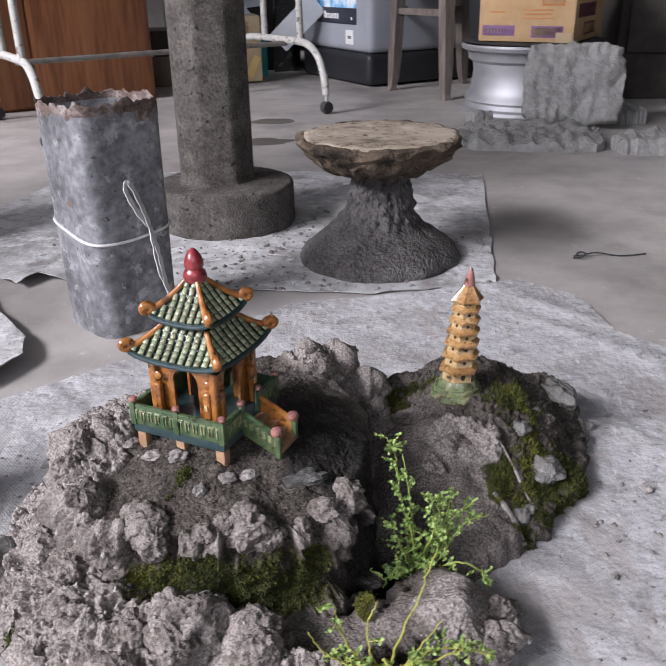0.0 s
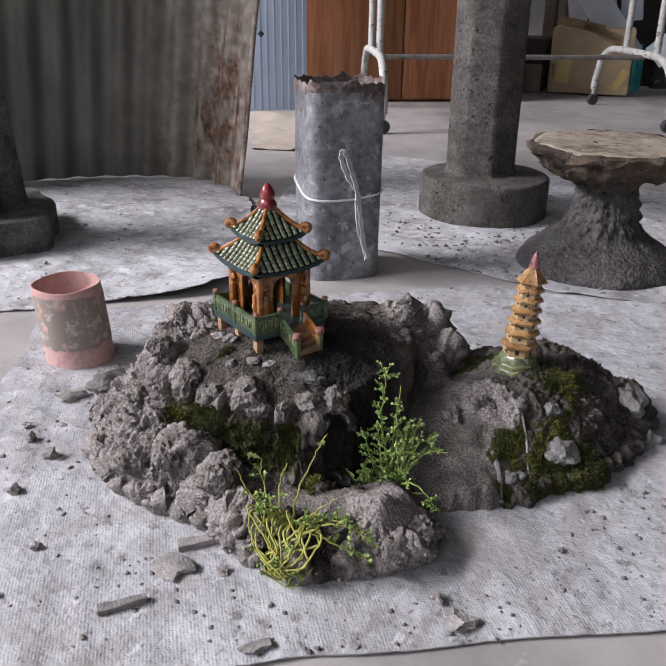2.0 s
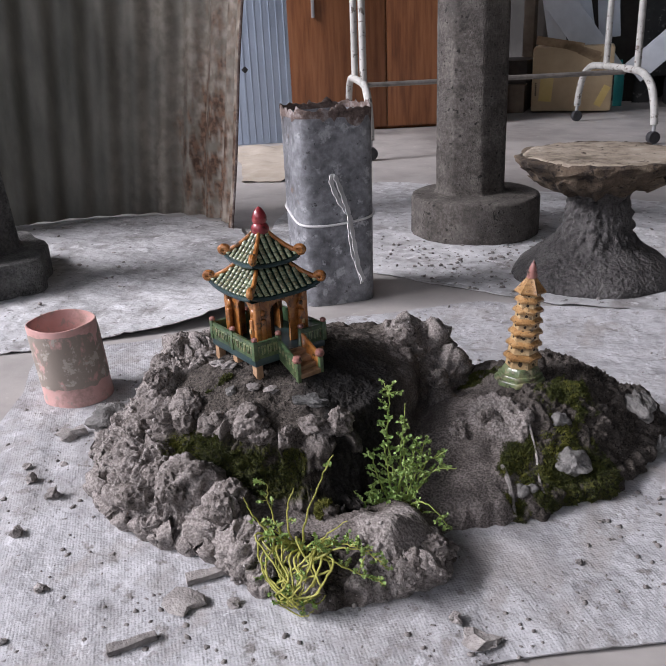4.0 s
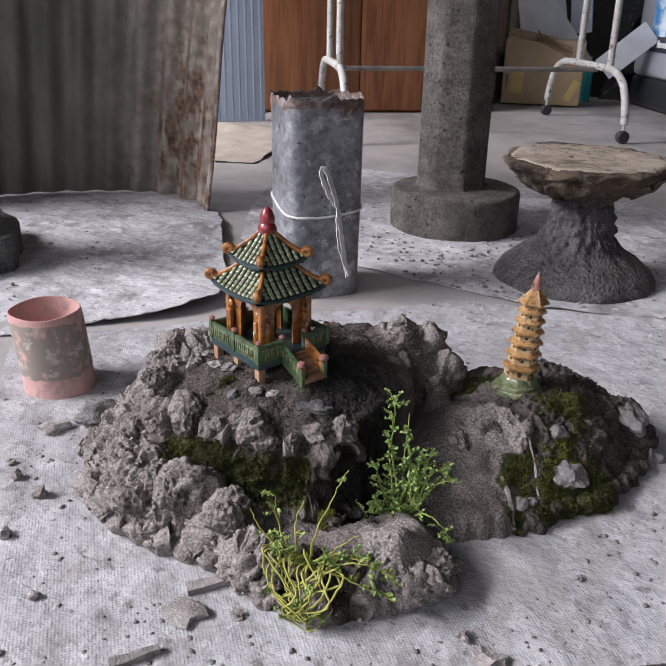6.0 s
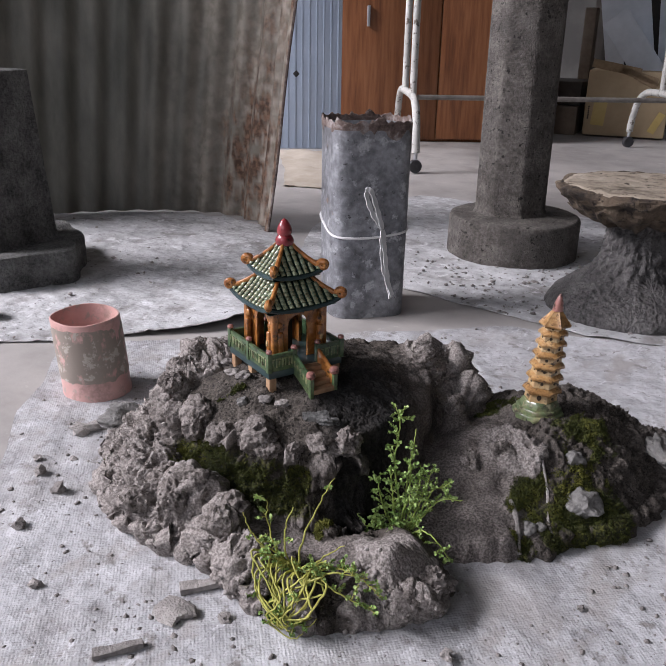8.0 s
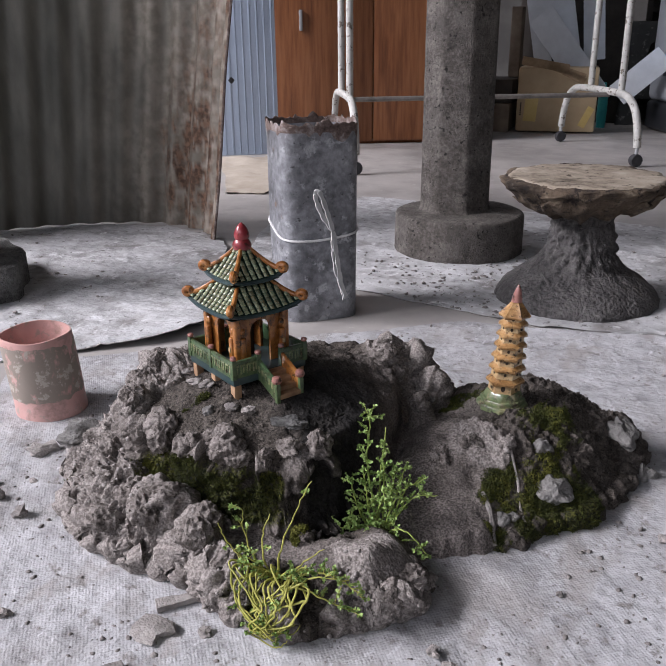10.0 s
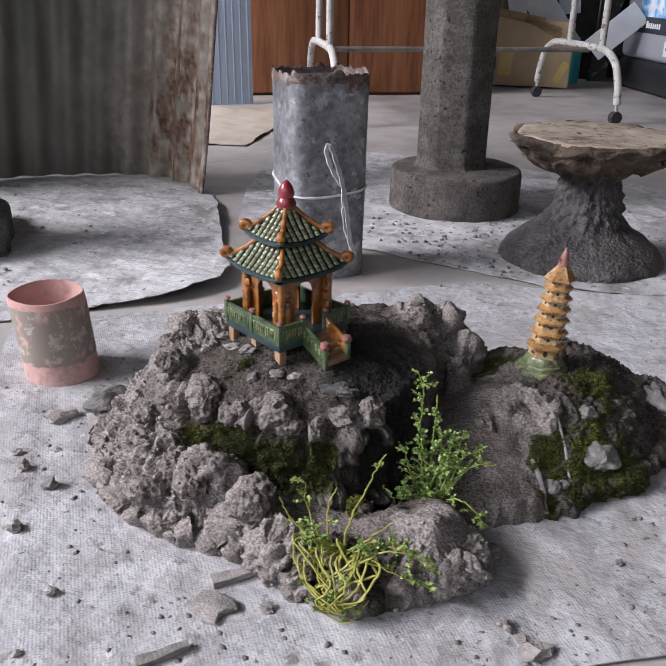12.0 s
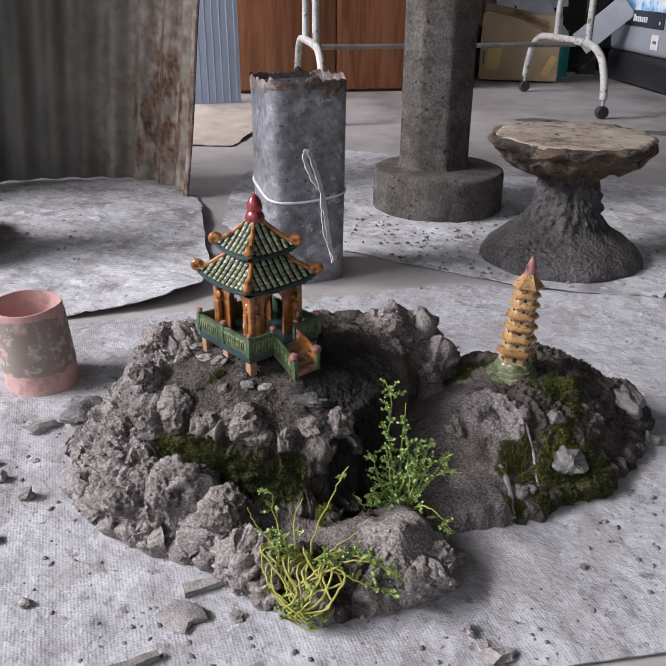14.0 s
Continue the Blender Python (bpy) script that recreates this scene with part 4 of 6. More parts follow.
CRAGS = [(-0.11, 0.558, 0.015), (-0.114, 0.533, 0.014), (-0.098, 0.586, 0.011), (-0.093, 0.501, 0.013), (-0.047, 0.486, 0.017), (-0.039, 0.476, 0.019),
         (-0.098, 0.473, 0.015), (-0.097, 0.451, 0.015), (0.028, 0.482, 0.017), (0.01, 0.481, 0.01), (0.04, 0.48, 0.011), (-0.001, 0.474, 0.01),
         (0.078, 0.504, 0.014), (0.093, 0.525, 0.014), (0.063, 0.488, 0.009), (-0.005, 0.437, 0.017), (0.036, 0.438, 0.015), (-0.046, 0.434, 0.015),
         (-0.055, 0.416, 0.017), (-0.016, 0.421, 0.018), (0.037, 0.421, 0.017), (0.073, 0.415, 0.015), (0.096, 0.407, 0.012), (0.2, 0.487, 0.016),
         (0.194, 0.459, 0.014), (0.064, 0.757, 0.016), (0.062, 0.72, 0.012), (0.093, 0.757, 0.011), (0.162, 0.629, 0.012), (0.185, 0.652, 0.013),
         (0.115, 0.685, 0.012)]
for _k, (_x, _y, _r) in enumerate(CRAGS):
    crag(_x, _y, 0.9 * _r, 30 + 11 * _k)


def spill(name, points, r, label):
    """A dribble of hardened mortar down the rock."""
    pts = []
    for x, y in points:
        pts.append((x - RX, y - RY, rock_top(x, y) + r * 0.3))
    return part(name, sweep(curve_points(pts, 5), lambda t: r * (0.75 + 0.45 * noise.noise(Vector((t * 9, 2.2, r * 900)))), 7), M["crumb"], ROCK, label)


for _k, (_x, _y) in enumerate(((-0.052, 0.540), (-0.030, 0.531), (0.008, 0.516), (-0.072, 0.556), (0.022, 0.523))):
    embedded("mortar_blob", _x, _y, 0.0062, 0.5, 70 + _k, M["crumb"], "blob of grey mortar at a leg", 0.5, 0.3, 40 * _k)


spill("mortar_dribble", [(0.222, 0.652), (0.235, 0.636), (0.243, 0.620), (0.252, 0.607)], 0.0017, "pale dribble of mortar")
spill("mortar_dribble", [(0.212, 0.607), (0.222, 0.598), (0.229, 0.588), (0.236, 0.577)], 0.0030, "grey dribble of mortar")


# ---- glazed pavilion ----
def pavilion():
    cx, cy, z0 = -0.0160, 0.576, 0.1150
    pav = thing("pavilion", (cx, cy, z0), "glazed ceramic garden pavilion, amber pillars and green tiled double roof", "pavilion", -22.3)
    hs = 0.0395                       # half side of the terrace
    zt = 0.0215                       # terrace floor
    # terrace slab with a dark underside band
    bm = bmesh.new()
    bbox(bm, 2 * hs, 2 * hs, 0.0085, pose(0, 0, zt - 0.0085), 0.0012)
    part("terrace", bm, M["glaze_navy"], pav, "dark blue-green terrace slab")
    for k, (x, y) in enumerate([(-1, -1), (1, -1), (1, 1), (-1, 1), (0, -1), (-1, 0), (0, 1)]):
        box_part("leg", (0.0075, 0.0075, 0.026), pose(x * (hs - 0.005), y * (hs - 0.005), -0.012), M["clay"], pav, 0.0012, "bare brown clay leg")
    # balustrades: a panel with fretwork bars on each side, open where the steps lead up
    runs = [(-1, -90, 2 * hs, 0.0), (0, 180, 2 * hs, 0.0), (2, 90, 2 * hs, 0.0)]

    def fence(m, length):
        bm = bmesh.new()
        bbox(bm, length, 0.0022, 0.0155, m @ pose(0, 0, zt - 0.002), 0.0005)
        panel = part("balustrade", bm, M["glaze_green"], pav, "green glazed balustrade with a fret pattern")
        n = max(2, int(length / 0.0062))
        bm = bmesh.new()
        for i in range(n):
            x = -length / 2 + (i + 0.5) * length / n
            bbox(bm, length / n * 0.80, 0.0009, 0.0016, m @ pose(x, -0.0014, zt + 0.0094), 0.0002, 1)
            bbox(bm, 0.0015, 0.0009, 0.0076, m @ pose(x - length / n * 0.28, -0.0014, zt + 0.0022), 0.0002, 1)
            bbox(bm, 0.0014, 0.0009, 0.0060, m @ pose(x + length / n * 0.12, -0.0014, zt + 0.0030), 0.0002, 1)
        part("fretwork", bm, M["glaze_olive"], panel, "paler raised fret bars")
        bm = bmesh.new()
        bbox(bm, length, 0.0034, 0.0022, m @ pose(0, 0, zt + 0.0128), 0.0008)
        part("handrail", bm, M["glaze_green"], panel)

    for side in range(4):
        m = pose(0, 0, 0, 0, 0, side * 90) @ pose(0, -hs + 0.0011, 0)
        if side == 1:                  # the side of the steps
            for s in (-1, 1):
                fence(m @ pose(s * 0.0262, 0, 0), 0.0262)
        else:
            fence(m, 2 * hs)
    posts = [(-1, -1), (1, -1), (1, 1), (-1, 1), (0, -1), (-1, 0), (0, 1), (1, -0.33), (1, 0.33)]
    for x, y in posts:
        px, py = x * (hs - 0.001), y * (hs - 0.001)
        post = box_part("post", (0.0046, 0.0046, 0.0185), pose(px, py, zt - 0.002), M["glaze_green"], pav, 0.0007)
        part("knob", lathe([(0.0004, 0), (0.0026, 0.0006), (0.0031, 0.002), (0.0024, 0.0036), (0.0005, 0.0044)], 14, m=pose(px, py, zt + 0.0163)), M["glaze_pink"], post, "dull pink knob")
    # the steps and their stringers
    x0, x1, hw = hs, hs + 0.030, 0.0125
    for k in range(4):
        xa = x0 + (x1 - x0) * k / 4
        box_part("step", ((x1 - x0) / 4 + 0.002, 2 * hw - 0.002, 0.0045), pose(xa + (x1 - x0) / 8, 0, zt - 0.0055 - k * 0.0042), M["clay"], pav, 0.0006)
    for s in (-1, 1):
        bm = bmesh.new()
        vs = []
        for y in (s * hw - 0.0013, s * hw + 0.0013):
            vs.append([bm.verts.new(p) for p in ((x0, y, zt + 0.013), (x1, y, zt - 0.001), (x1, y, zt - 0.021), (x0, y, zt - 0.008))])
        a, b = vs
        bm.faces.new(a)
        bm.faces.new(list(reversed(b)))
        for i in range(4):
            bm.faces.new((a[(i + 1) % 4], a[i], b[i], b[(i + 1) % 4]))
        bmesh.ops.recalc_face_normals(bm, faces=bm.faces[:])
        bmesh.ops.bevel(bm, geom=bm.edges[:], offset=0.0005, segments=2, affect="EDGES")
        st = part("stringer", bm, M["glaze_green"] if s < 0 else M["glaze_amber"], pav, "sloping side rail of the steps")
        box_part("newel", (0.004, 0.004, 0.019), pose(x1 - 0.001, s * hw, zt - 0.0215), M["glaze_green"], st, 0.0006)
        part("knob", lathe([(0.0005, 0), (0.0038, 0.001), (0.0046, 0.0035), (0.0036, 0.0064), (0.0006, 0.0078)], 16, m=pose(x1 - 0.002, s * hw, zt - 0.003)), M["glaze_pink"], st, "dull pink glazed knob")
        bm = bmesh.new()
        for i in range(6):
            t = (i + 0.5) / 6
            bbox(bm, 0.0028, 0.0006, 0.006, pose(x0 + (x1 - x0) * t, s * (hw + 0.0014), zt + 0.001 - t * 0.0135), 0.0002, 1)
        part("fretwork", bm, M["glaze_olive"], st)
    # pillars, arches and inner walls
    hb, zr = 0.0258, 0.0725
    for k in range(4):
        m = pose(0, 0, 0, 0, 0, 90 * k)
        for s in (-1, 1):
            x, y = s * (hb - 0.0045), -hb
            bm = bmesh.new()
            bbox(bm, 0.0060, 0.0050, 0.031, m @ pose(x, y - 0.0025, zt), 0.0022, 4)
            pil = part("pillar", bm, M["glaze_amber"], pav, "rounded amber pillar")
            part("boss", lathe([(0.0002, -0.001), (0.003, 0), (0.0034, 0.0012), (0.002, 0.0024), (0.0004, 0.0026)], 14,
                               m=m @ pose(x, y - 0.0012, zt + 0.0365, 90, 0, 0)), M["glaze_amber"], pil, "round scroll boss")
        bm = bmesh.new()
        bbox(bm, 0.0068, 0.0068, zr - zt, m @ pose(hb, -hb, zt), 0.0028, 4)
        part("corner_pillar", bm, M["glaze_amber"], pav, "stout amber corner pillar")
        bm = bmesh.new()
        bbox(bm, 0.0030, 0.0022, 0.0050, m @ pose(hb - 0.0045, -hb - 0.005, zt + 0.017), 0.0010, 2)
        part("boss", bm, M["glaze_cream"], pil, "small pale boss")
        # an arched panel between them
        n, w, top, spring = 10, 0.0105, zr, zt + 0.034
        vs, fs = [], []
        for y in (-hb + 0.004, -hb + 0.0015):
            row = []
            for i in range(n + 1):
                a = math.pi * i / n
                vs.append(m @ Vector((-0.0105 * math.cos(a), y, spring + 0.0105 * math.sin(a) * 0.85)))
                vs.append(m @ Vector((-w * math.cos(a) if 0 < i < n else (-w if i == 0 else w), y, top)))
        c = 2 * (n + 1)
        for i in range(n):
            fs.append((2 * i, 2 * i + 1, 2 * i + 3, 2 * i + 2))
            fs.append((c + 2 * i + 2, c + 2 * i + 3, c + 2 * i + 1, c + 2 * i))
            fs.append((2 * i, 2 * i + 2, c + 2 * i + 2, c + 2 * i))
        part("arch", (vs, fs), M["glaze_amber"], pav)
        for s in (-1, 1):
            bm = bmesh.new()
            bbox(bm, hb - 0.0105, 0.0025, zr - zt, m @ pose(s * (hb + 0.0105) / 2, -hb + 0.0028, zt), 0.0005)
            part("arch_side", bm, M["glaze_amber"], pav)
    # Added block; its dark colour stands for the shaded interior.
    box_part("core", (0.011, 0.011, zr - zt), pose(-0.004, 0.002, zt), M["inside_shade"], pav, 0.001, "added core, coloured dark as the shaded inside")

    # roofs
    tile = bpy.data.meshes.new("tile")
    bm = bmesh.new()
    n = 6
    rows = []
    for j, (y, k, lift) in enumerate(((-0.5, 1.0, 0.15), (-0.4, 1.06, 0.32), (0.42, 0.94, 0.05), (0.5, 0.9, -0.1))):
        rows.append([bm.verts.new((0.5 * k * math.cos(math.pi * i / n), y, 0.62 * k * math.sin(math.pi * i / n) + lift * 0.6)) for i in range(n + 1)])
    for a, b in zip(rows, rows[1:]):
        for i in range(n):
            bm.faces.new((a[i], a[i + 1], b[i + 1], b[i]))
    bm.faces.new(rows[0])
    bmesh.ops.recalc_face_normals(bm, faces=bm.faces[:])
    bm.to_mesh(tile)
    bm.free()
    tile.polygons.foreach_set("use_smooth", [True] * len(tile.polygons))
    tile.materials.append(M["glaze_tile"])

    def roof(name, half, low, high, topw, sag, columns, rows_n, corner_lift, label):
        def prof(t):                   # t: 0 at the eave, 1 at the top; half width and height
            return half + (topw - half) * t, low + (high - low) * t - sag * math.sin(math.pi * t) * 0.9
        vs, fs = [], []
        nt, nx = 8, 12
        for k in range(4):
            m = pose(0, 0, 0, 0, 0, 90 * k)
            o = len(vs)
            for j in range(nt + 1):
                t = j / nt
                hw, z = prof(t)
                for i in range(nx + 1):
                    u = 2 * i / nx - 1
                    lift = corner_lift * abs(u) ** 3 * (1 - t) ** 2
                    vs.append(m @ Vector((u * hw, -hw - 0.0 * u, z + lift - 0.0012)))
            for j in range(nt):
                for i in range(nx):
                    a = o + j * (nx + 1) + i
                    fs.append((a, a + 1, a + nx + 2, a + nx + 1))
        o = len(vs)
        vs += [Vector((x * half * 0.97, y * half * 0.97, low - 0.0042 + 0.3 * corner_lift)) for x, y in ((-1, -1), (1, -1), (1, 1), (-1, 1))]
        fs.append((o + 3, o + 2, o + 1, o))
        ob = part(name, (vs, fs), M["glaze_dark"], pav, label)
        for k in range(4):
            m = pose(0, 0, 0, 0, 0, 90 * k)
            cw = 2 * half / columns
            for c in range(columns):
                x = -half + (c + 0.5) * cw
                for r in range(rows_n):
                    t0, t1 = r / rows_n, (r + 1) / rows_n
                    (h0, z0_), (h1, z1_) = prof(t0), prof(t1)
                    tm = (t0 + t1) / 2
                    hm, zm = prof(tm)
                    if abs(x) > hm - cw * 0.12:
                        continue
                    u = abs(x) / hm
                    zm += corner_lift * u ** 3 * (1 - tm) ** 2
                    length = math.hypot(h0 - h1, z1_ - z0_)
                    pitch = math.degrees(math.atan2(z1_ - z0_, h0 - h1))
                    t_ob = new("tile", tile)
                    t_ob.parent = ob
                    t_ob.matrix_basis = m @ pose(x, -hm, zm + 0.0002, pitch, 0, 0) @ Matrix.Diagonal((cw * 0.66, length * 0.94, cw * 0.40, 1))
            # eave edge in blue-green
            pts = []
            for i in range(13):
                u = 2 * i / 12 - 1
                pts.append(m @ Vector((u * half, -half - 0.0004, low + corner_lift * abs(u) ** 3 - 0.0022)))
            part("eave", sweep(pts, 0.0019, 8), M["glaze_navy"], ob, "dark blue-green eave")
            # hip ridge ending in a curl
            hip = []
            for j in range(7):
                t = 1 - j / 6
                hw, z = prof(t)
                hip.append(m @ Vector((hw, -hw, z + corner_lift * (1 - t) ** 2 + 0.0012)))
            hw, z = prof(0)
            e = z + corner_lift
            for a in range(0, 300, 25):
                rr = 0.0032 * (1 - a / 700)
                d = hw + 0.0006 + (0.0030 * math.sin(radians(a)) * (1 - a / 700))
                hip.append(m @ Vector((d, -d, e + 0.0026 - rr * math.cos(radians(a)) + 0.0008)))
            part("hip_ridge", sweep(hip, lambda t: 0.0017 + 0.0017 * min(1, t * 1.6), 10), M["glaze_amber"], ob, "amber ridge ending in a curl")
        return ob

    roof("lower_roof", 0.0368, 0.0755, 0.1035, 0.012, 0.0022, 11, 8, 0.0046, "lower roof of pale green tiles")
    box_part("drum_wall", (0.026, 0.026, 0.012), pose(0, 0, 0.094), M["glaze_amber"], pav, 0.002)
    roof("upper_roof", 0.0245, 0.1020, 0.1262, 0.004, 0.0014, 8, 6, 0.0036, "upper roof of pale green tiles")
    part("finial", lathe([(0.0062, 0.0), (0.0086, 0.002), (0.0092, 0.0055), (0.0078, 0.0092), (0.0064, 0.0112), (0.0074, 0.0135), (0.0072, 0.017),
                          (0.0058, 0.0212), (0.0034, 0.0250), (0.0008, 0.0272)], 24, m=pose(0, 0, 0.1240) @ Matrix.Diagonal((0.95, 0.95, 0.93, 1))), M["glaze_red"], pav, "red gourd-shaped finial")
    return pav


pavilion()


# ---- ceramic pagoda ----
def pagoda():
    pg = thing("pagoda", (0.190, 0.719, 0.0715), "small ceramic pagoda in cream and amber glaze on the mossy rock", "pagoda", 12)
    pg.scale = (1.12, 1.12, 0.95)
    lean = Matrix.Shear("XY", 4, (0.055, 0.0))

    def add(name, prof, material, corners=6, parent=pg, label="", segs=48, wob=None):
        return part(name, lathe(prof, segs, wob, corners, m=lean), material, parent, label, sharp=40)

    add("base", [(0.0225, 0.0), (0.0227, 0.004), (0.0218, 0.0055), (0.0196, 0.0060), (0.0200, 0.0095), (0.0192, 0.0108), (0.0170, 0.0112), (0.0160, 0.016), (0.0145, 0.0185)], M["glaze_olive"], 8, label="stepped dull green base")
    z, r = 0.018, 0.0142
    heights = [0.0165, 0.0135, 0.0125, 0.012, 0.0115, 0.0110, 0.0105]
    for k, hh in enumerate(heights):
        r2 = r * 0.945
        st = add("storey", [(r, z), (r2, z + hh * 0.75)], M["glaze_cream"], 6, label="cream storey")
        ze = z + hh * 0.62
        re = r + 0.0030 - 0.0001 * k

        def curl(a, rr, zz, ze=ze, re=re):
            w = math.pi / 3
            c = abs(((a / w) % 1) - 0.5) * 2
            return rr * (1 - 0.035 * c ** 3), zz - 0.0012 * c ** 4 * (rr > re * 0.85)

        if k < len(heights) - 1:
            add("eave", [(r2, ze - 0.0006), (re, ze), (re + 0.0006, ze + 0.0012), (re + 0.0004, ze + 0.0028), (re * 0.88, ze + 0.0040), (r2 * 0.98, ze + 0.0058)], M["glaze_tan"], 6, st, "amber eave", 48, curl)
        # small windows on each side: uncut, a dark insert paints their inside shade
        for q in range(6):
            a = radians(30 + 60 * q)
            rad = r * 0.866 + 0.0001
            big = k == 0
            wz = z + (0.0035 if big else hh * 0.22)
            if big and q % 2:
                prof = [(0.0001, 0), (0.0015, 0.0001)]
                hw, hz = 0.0016, 0.002
            else:
                hw, hz = (0.0019, 0.0055) if big else (0.0013, 0.0030)
            bm = bmesh.new()
            vs = [bm.verts.new((0.0, hw * math.cos(b), hz * 0.5 + hz * 0.5 * math.sin(b) * (1.0 if not big else 1.15))) for b in np.linspace(0, 2 * math.pi, 13)[:-1]]
            f = bm.faces.new(vs)
            ex = bmesh.ops.extrude_face_region(bm, geom=[f])
            bmesh.ops.translate(bm, verts=[g for g in ex["geom"] if isinstance(g, bmesh.types.BMVert)], vec=(-0.002, 0, 0))
            bmesh.ops.recalc_face_normals(bm, faces=bm.faces[:])
            bmesh.ops.transform(bm, matrix=lean @ pose(rad * math.cos(a), rad * math.sin(a), wz, 0, 0, math.degrees(a)), verts=bm.verts[:])
            part("window", bm, M["inside_shade"], st, "dark insert in place of a shaded opening")
        z += hh
        r *= 0.935
    add("cap", [(r + 0.0030, z - 0.006), (r + 0.0037, z - 0.004), (r * 0.9, z + 0.003), (0.0042, z + 0.0095), (0.0036, z + 0.0105)], M["glaze_tan"], 6, label="amber ribbed cap",
        wob=lambda a, rr, zz: (rr * (1 + 0.10 * (abs(((a / (math.pi / 3)) % 1) - 0.5) * 2) ** 3), zz))
    add("spire", [(0.0046, z + 0.010), (0.0043, z + 0.014), (0.0034, z + 0.019), (0.0016, z + 0.0255), (0.0006, z + 0.0275)], M["glaze_pink"], 0, label="dull pink spire", segs=20)
    return pg


pagoda()


# ---- plants ----
def leaf_mesh(bag, p, d, size, rng):
    """A small cupped leaf of six faces."""
    d = d.normalized()
    side = d.cross(Vector((rng.uniform(-1, 1), rng.uniform(-1, 1), rng.uniform(0.2, 1)))).normalized()
    up = side.cross(d)
    o = len(bag[0])
    w = size * 0.42
    for a, b, c in ((0, 0, 0), (0.35, 1, 0.12), (0.75, 0.85, 0.1), (1, 0, -0.05), (0.75, -0.85, 0.1), (0.35, -1, 0.12), (0.5, 0, 0.0)):
        bag[0].append(p + d * size * a + side * w * b + up * size * c)
    bag[1].extend((o + k, o + (k + 1) % 6, o + 6) for k in range(6))


def plant(name, root, stems, label, stem_mat, leafy, seed, leaf_size=0.0042, r=0.0011):
    rng = random.Random(seed)
    pl = thing(name, root, label, "plant")
    bag, twigs = ([], []), []
    for ctrl, dens in stems:
        pts = curve_points([Vector(c) for c in ctrl], 7)
        pts = [p + Vector((rng.gauss(0, 0.0004), rng.gauss(0, 0.0004), rng.gauss(0, 0.0003))) for p in pts]
        part("stem", sweep(pts, lambda t, r=r: r * (1.05 - 0.65 * t), 6), stem_mat, pl)
        n = len(pts)
        for i in range(int(n * 0.25), n):
            for _ in range(rng.choice((1, 2)) if rng.random() < dens else 0):
                d = Vector((rng.gauss(0, 1), rng.gauss(0, 1), rng.gauss(0.35, 0.7))).normalized()
                length = rng.uniform(0.004, 0.013)
                tip = pts[i] + d * length
                twigs.append(sweep([pts[i], pts[i] + d * length * 0.5 + Vector((0, 0, 0.0006)), tip], 0.0004, 4))
                for _ in range(rng.randint(9, 16)):
                    q = pts[i].lerp(tip, rng.uniform(0.35, 1.05))
                    dd = (d * 0.4 + Vector((rng.gauss(0, 1), rng.gauss(0, 1), rng.gauss(0.4, 0.7)))).normalized()
                    leaf_mesh(bag, q, dd, leaf_size * rng.uniform(0.5, 1.15), rng)
    if twigs:
        tagged(part("twig_spray", joined(*twigs), stem_mat, pl), kind="stuff")
    if bag[0]:
        tagged(part("foliage", bag, M["leaf"], pl, leafy, sharp=180), kind="stuff")
    return pl


_z = rock_top(0.146, 0.528)
LEAFY = [([(0, 0, 0), (0.003, -0.004, 0.030), (0.010, -0.006, 0.056), (0.008, -0.003, 0.080)], 1.0),
         ([(0.002, 0, 0), (-0.008, -0.006, 0.022), (-0.014, -0.010, 0.042), (-0.022, -0.006, 0.060)], 1.0),
         ([(0, 0, 0), (-0.004, 0.002, 0.036), (-0.014, 0.010, 0.070), (-0.018, 0.022, 0.096), (-0.024, 0.026, 0.112)], 0.8),
         ([(0.003, 0, 0), (0.012, -0.004, 0.028), (0.018, 0.002, 0.052), (0.022, 0.006, 0.074)], 1.0),
         ([(0.001, 0, 0), (0.006, 0.002, 0.03), (0.014, 0.002, 0.058), (0.012, 0.006, 0.078)], 1.0),
         ([(0, 0, 0), (-0.004, -0.004, 0.026), (-0.006, -0.006, 0.048), (-0.010, -0.004, 0.066)], 1.0),
         ([(0.004, 0, 0.002), (0.018, -0.002, 0.030), (0.032, 0.004, 0.052), (0.052, 0.008, 0.058)], 0.5),
         ([(0.004, 0, 0.002), (0.020, -0.008, 0.024), (0.036, -0.012, 0.028), (0.052, -0.014, 0.016)], 0.5),
         ([(0.004, 0, 0.002), (0.016, 0.0, 0.034), (0.026, 0.004, 0.06), (0.034, 0.006, 0.064)], 0.6),
         ([(-0.002, 0, 0), (-0.014, -0.008, 0.012), (-0.026, -0.014, 0.014)], 1.0),
         ([(-0.002, 0, 0), (-0.012, -0.012, 0.018), (-0.018, -0.018, 0.028)], 1.0),
         ([(0.001, 0, 0), (0.004, -0.010, 0.016), (0.006, -0.016, 0.030)], 1.0),
         ([(0, 0.002, 0), (-0.006, 0.02, 0.055), (-0.012, 0.042, 0.088)], 0.6)]
plant("leafy_plant", (0.146, 0.528, _z - 0.003), LEAFY,
      "bushy green weed with tiny leaves growing from the rock", M["stem_green"], "many tiny green leaves", 3, 0.0027)
_z = 0.038
_r = random.Random(12)
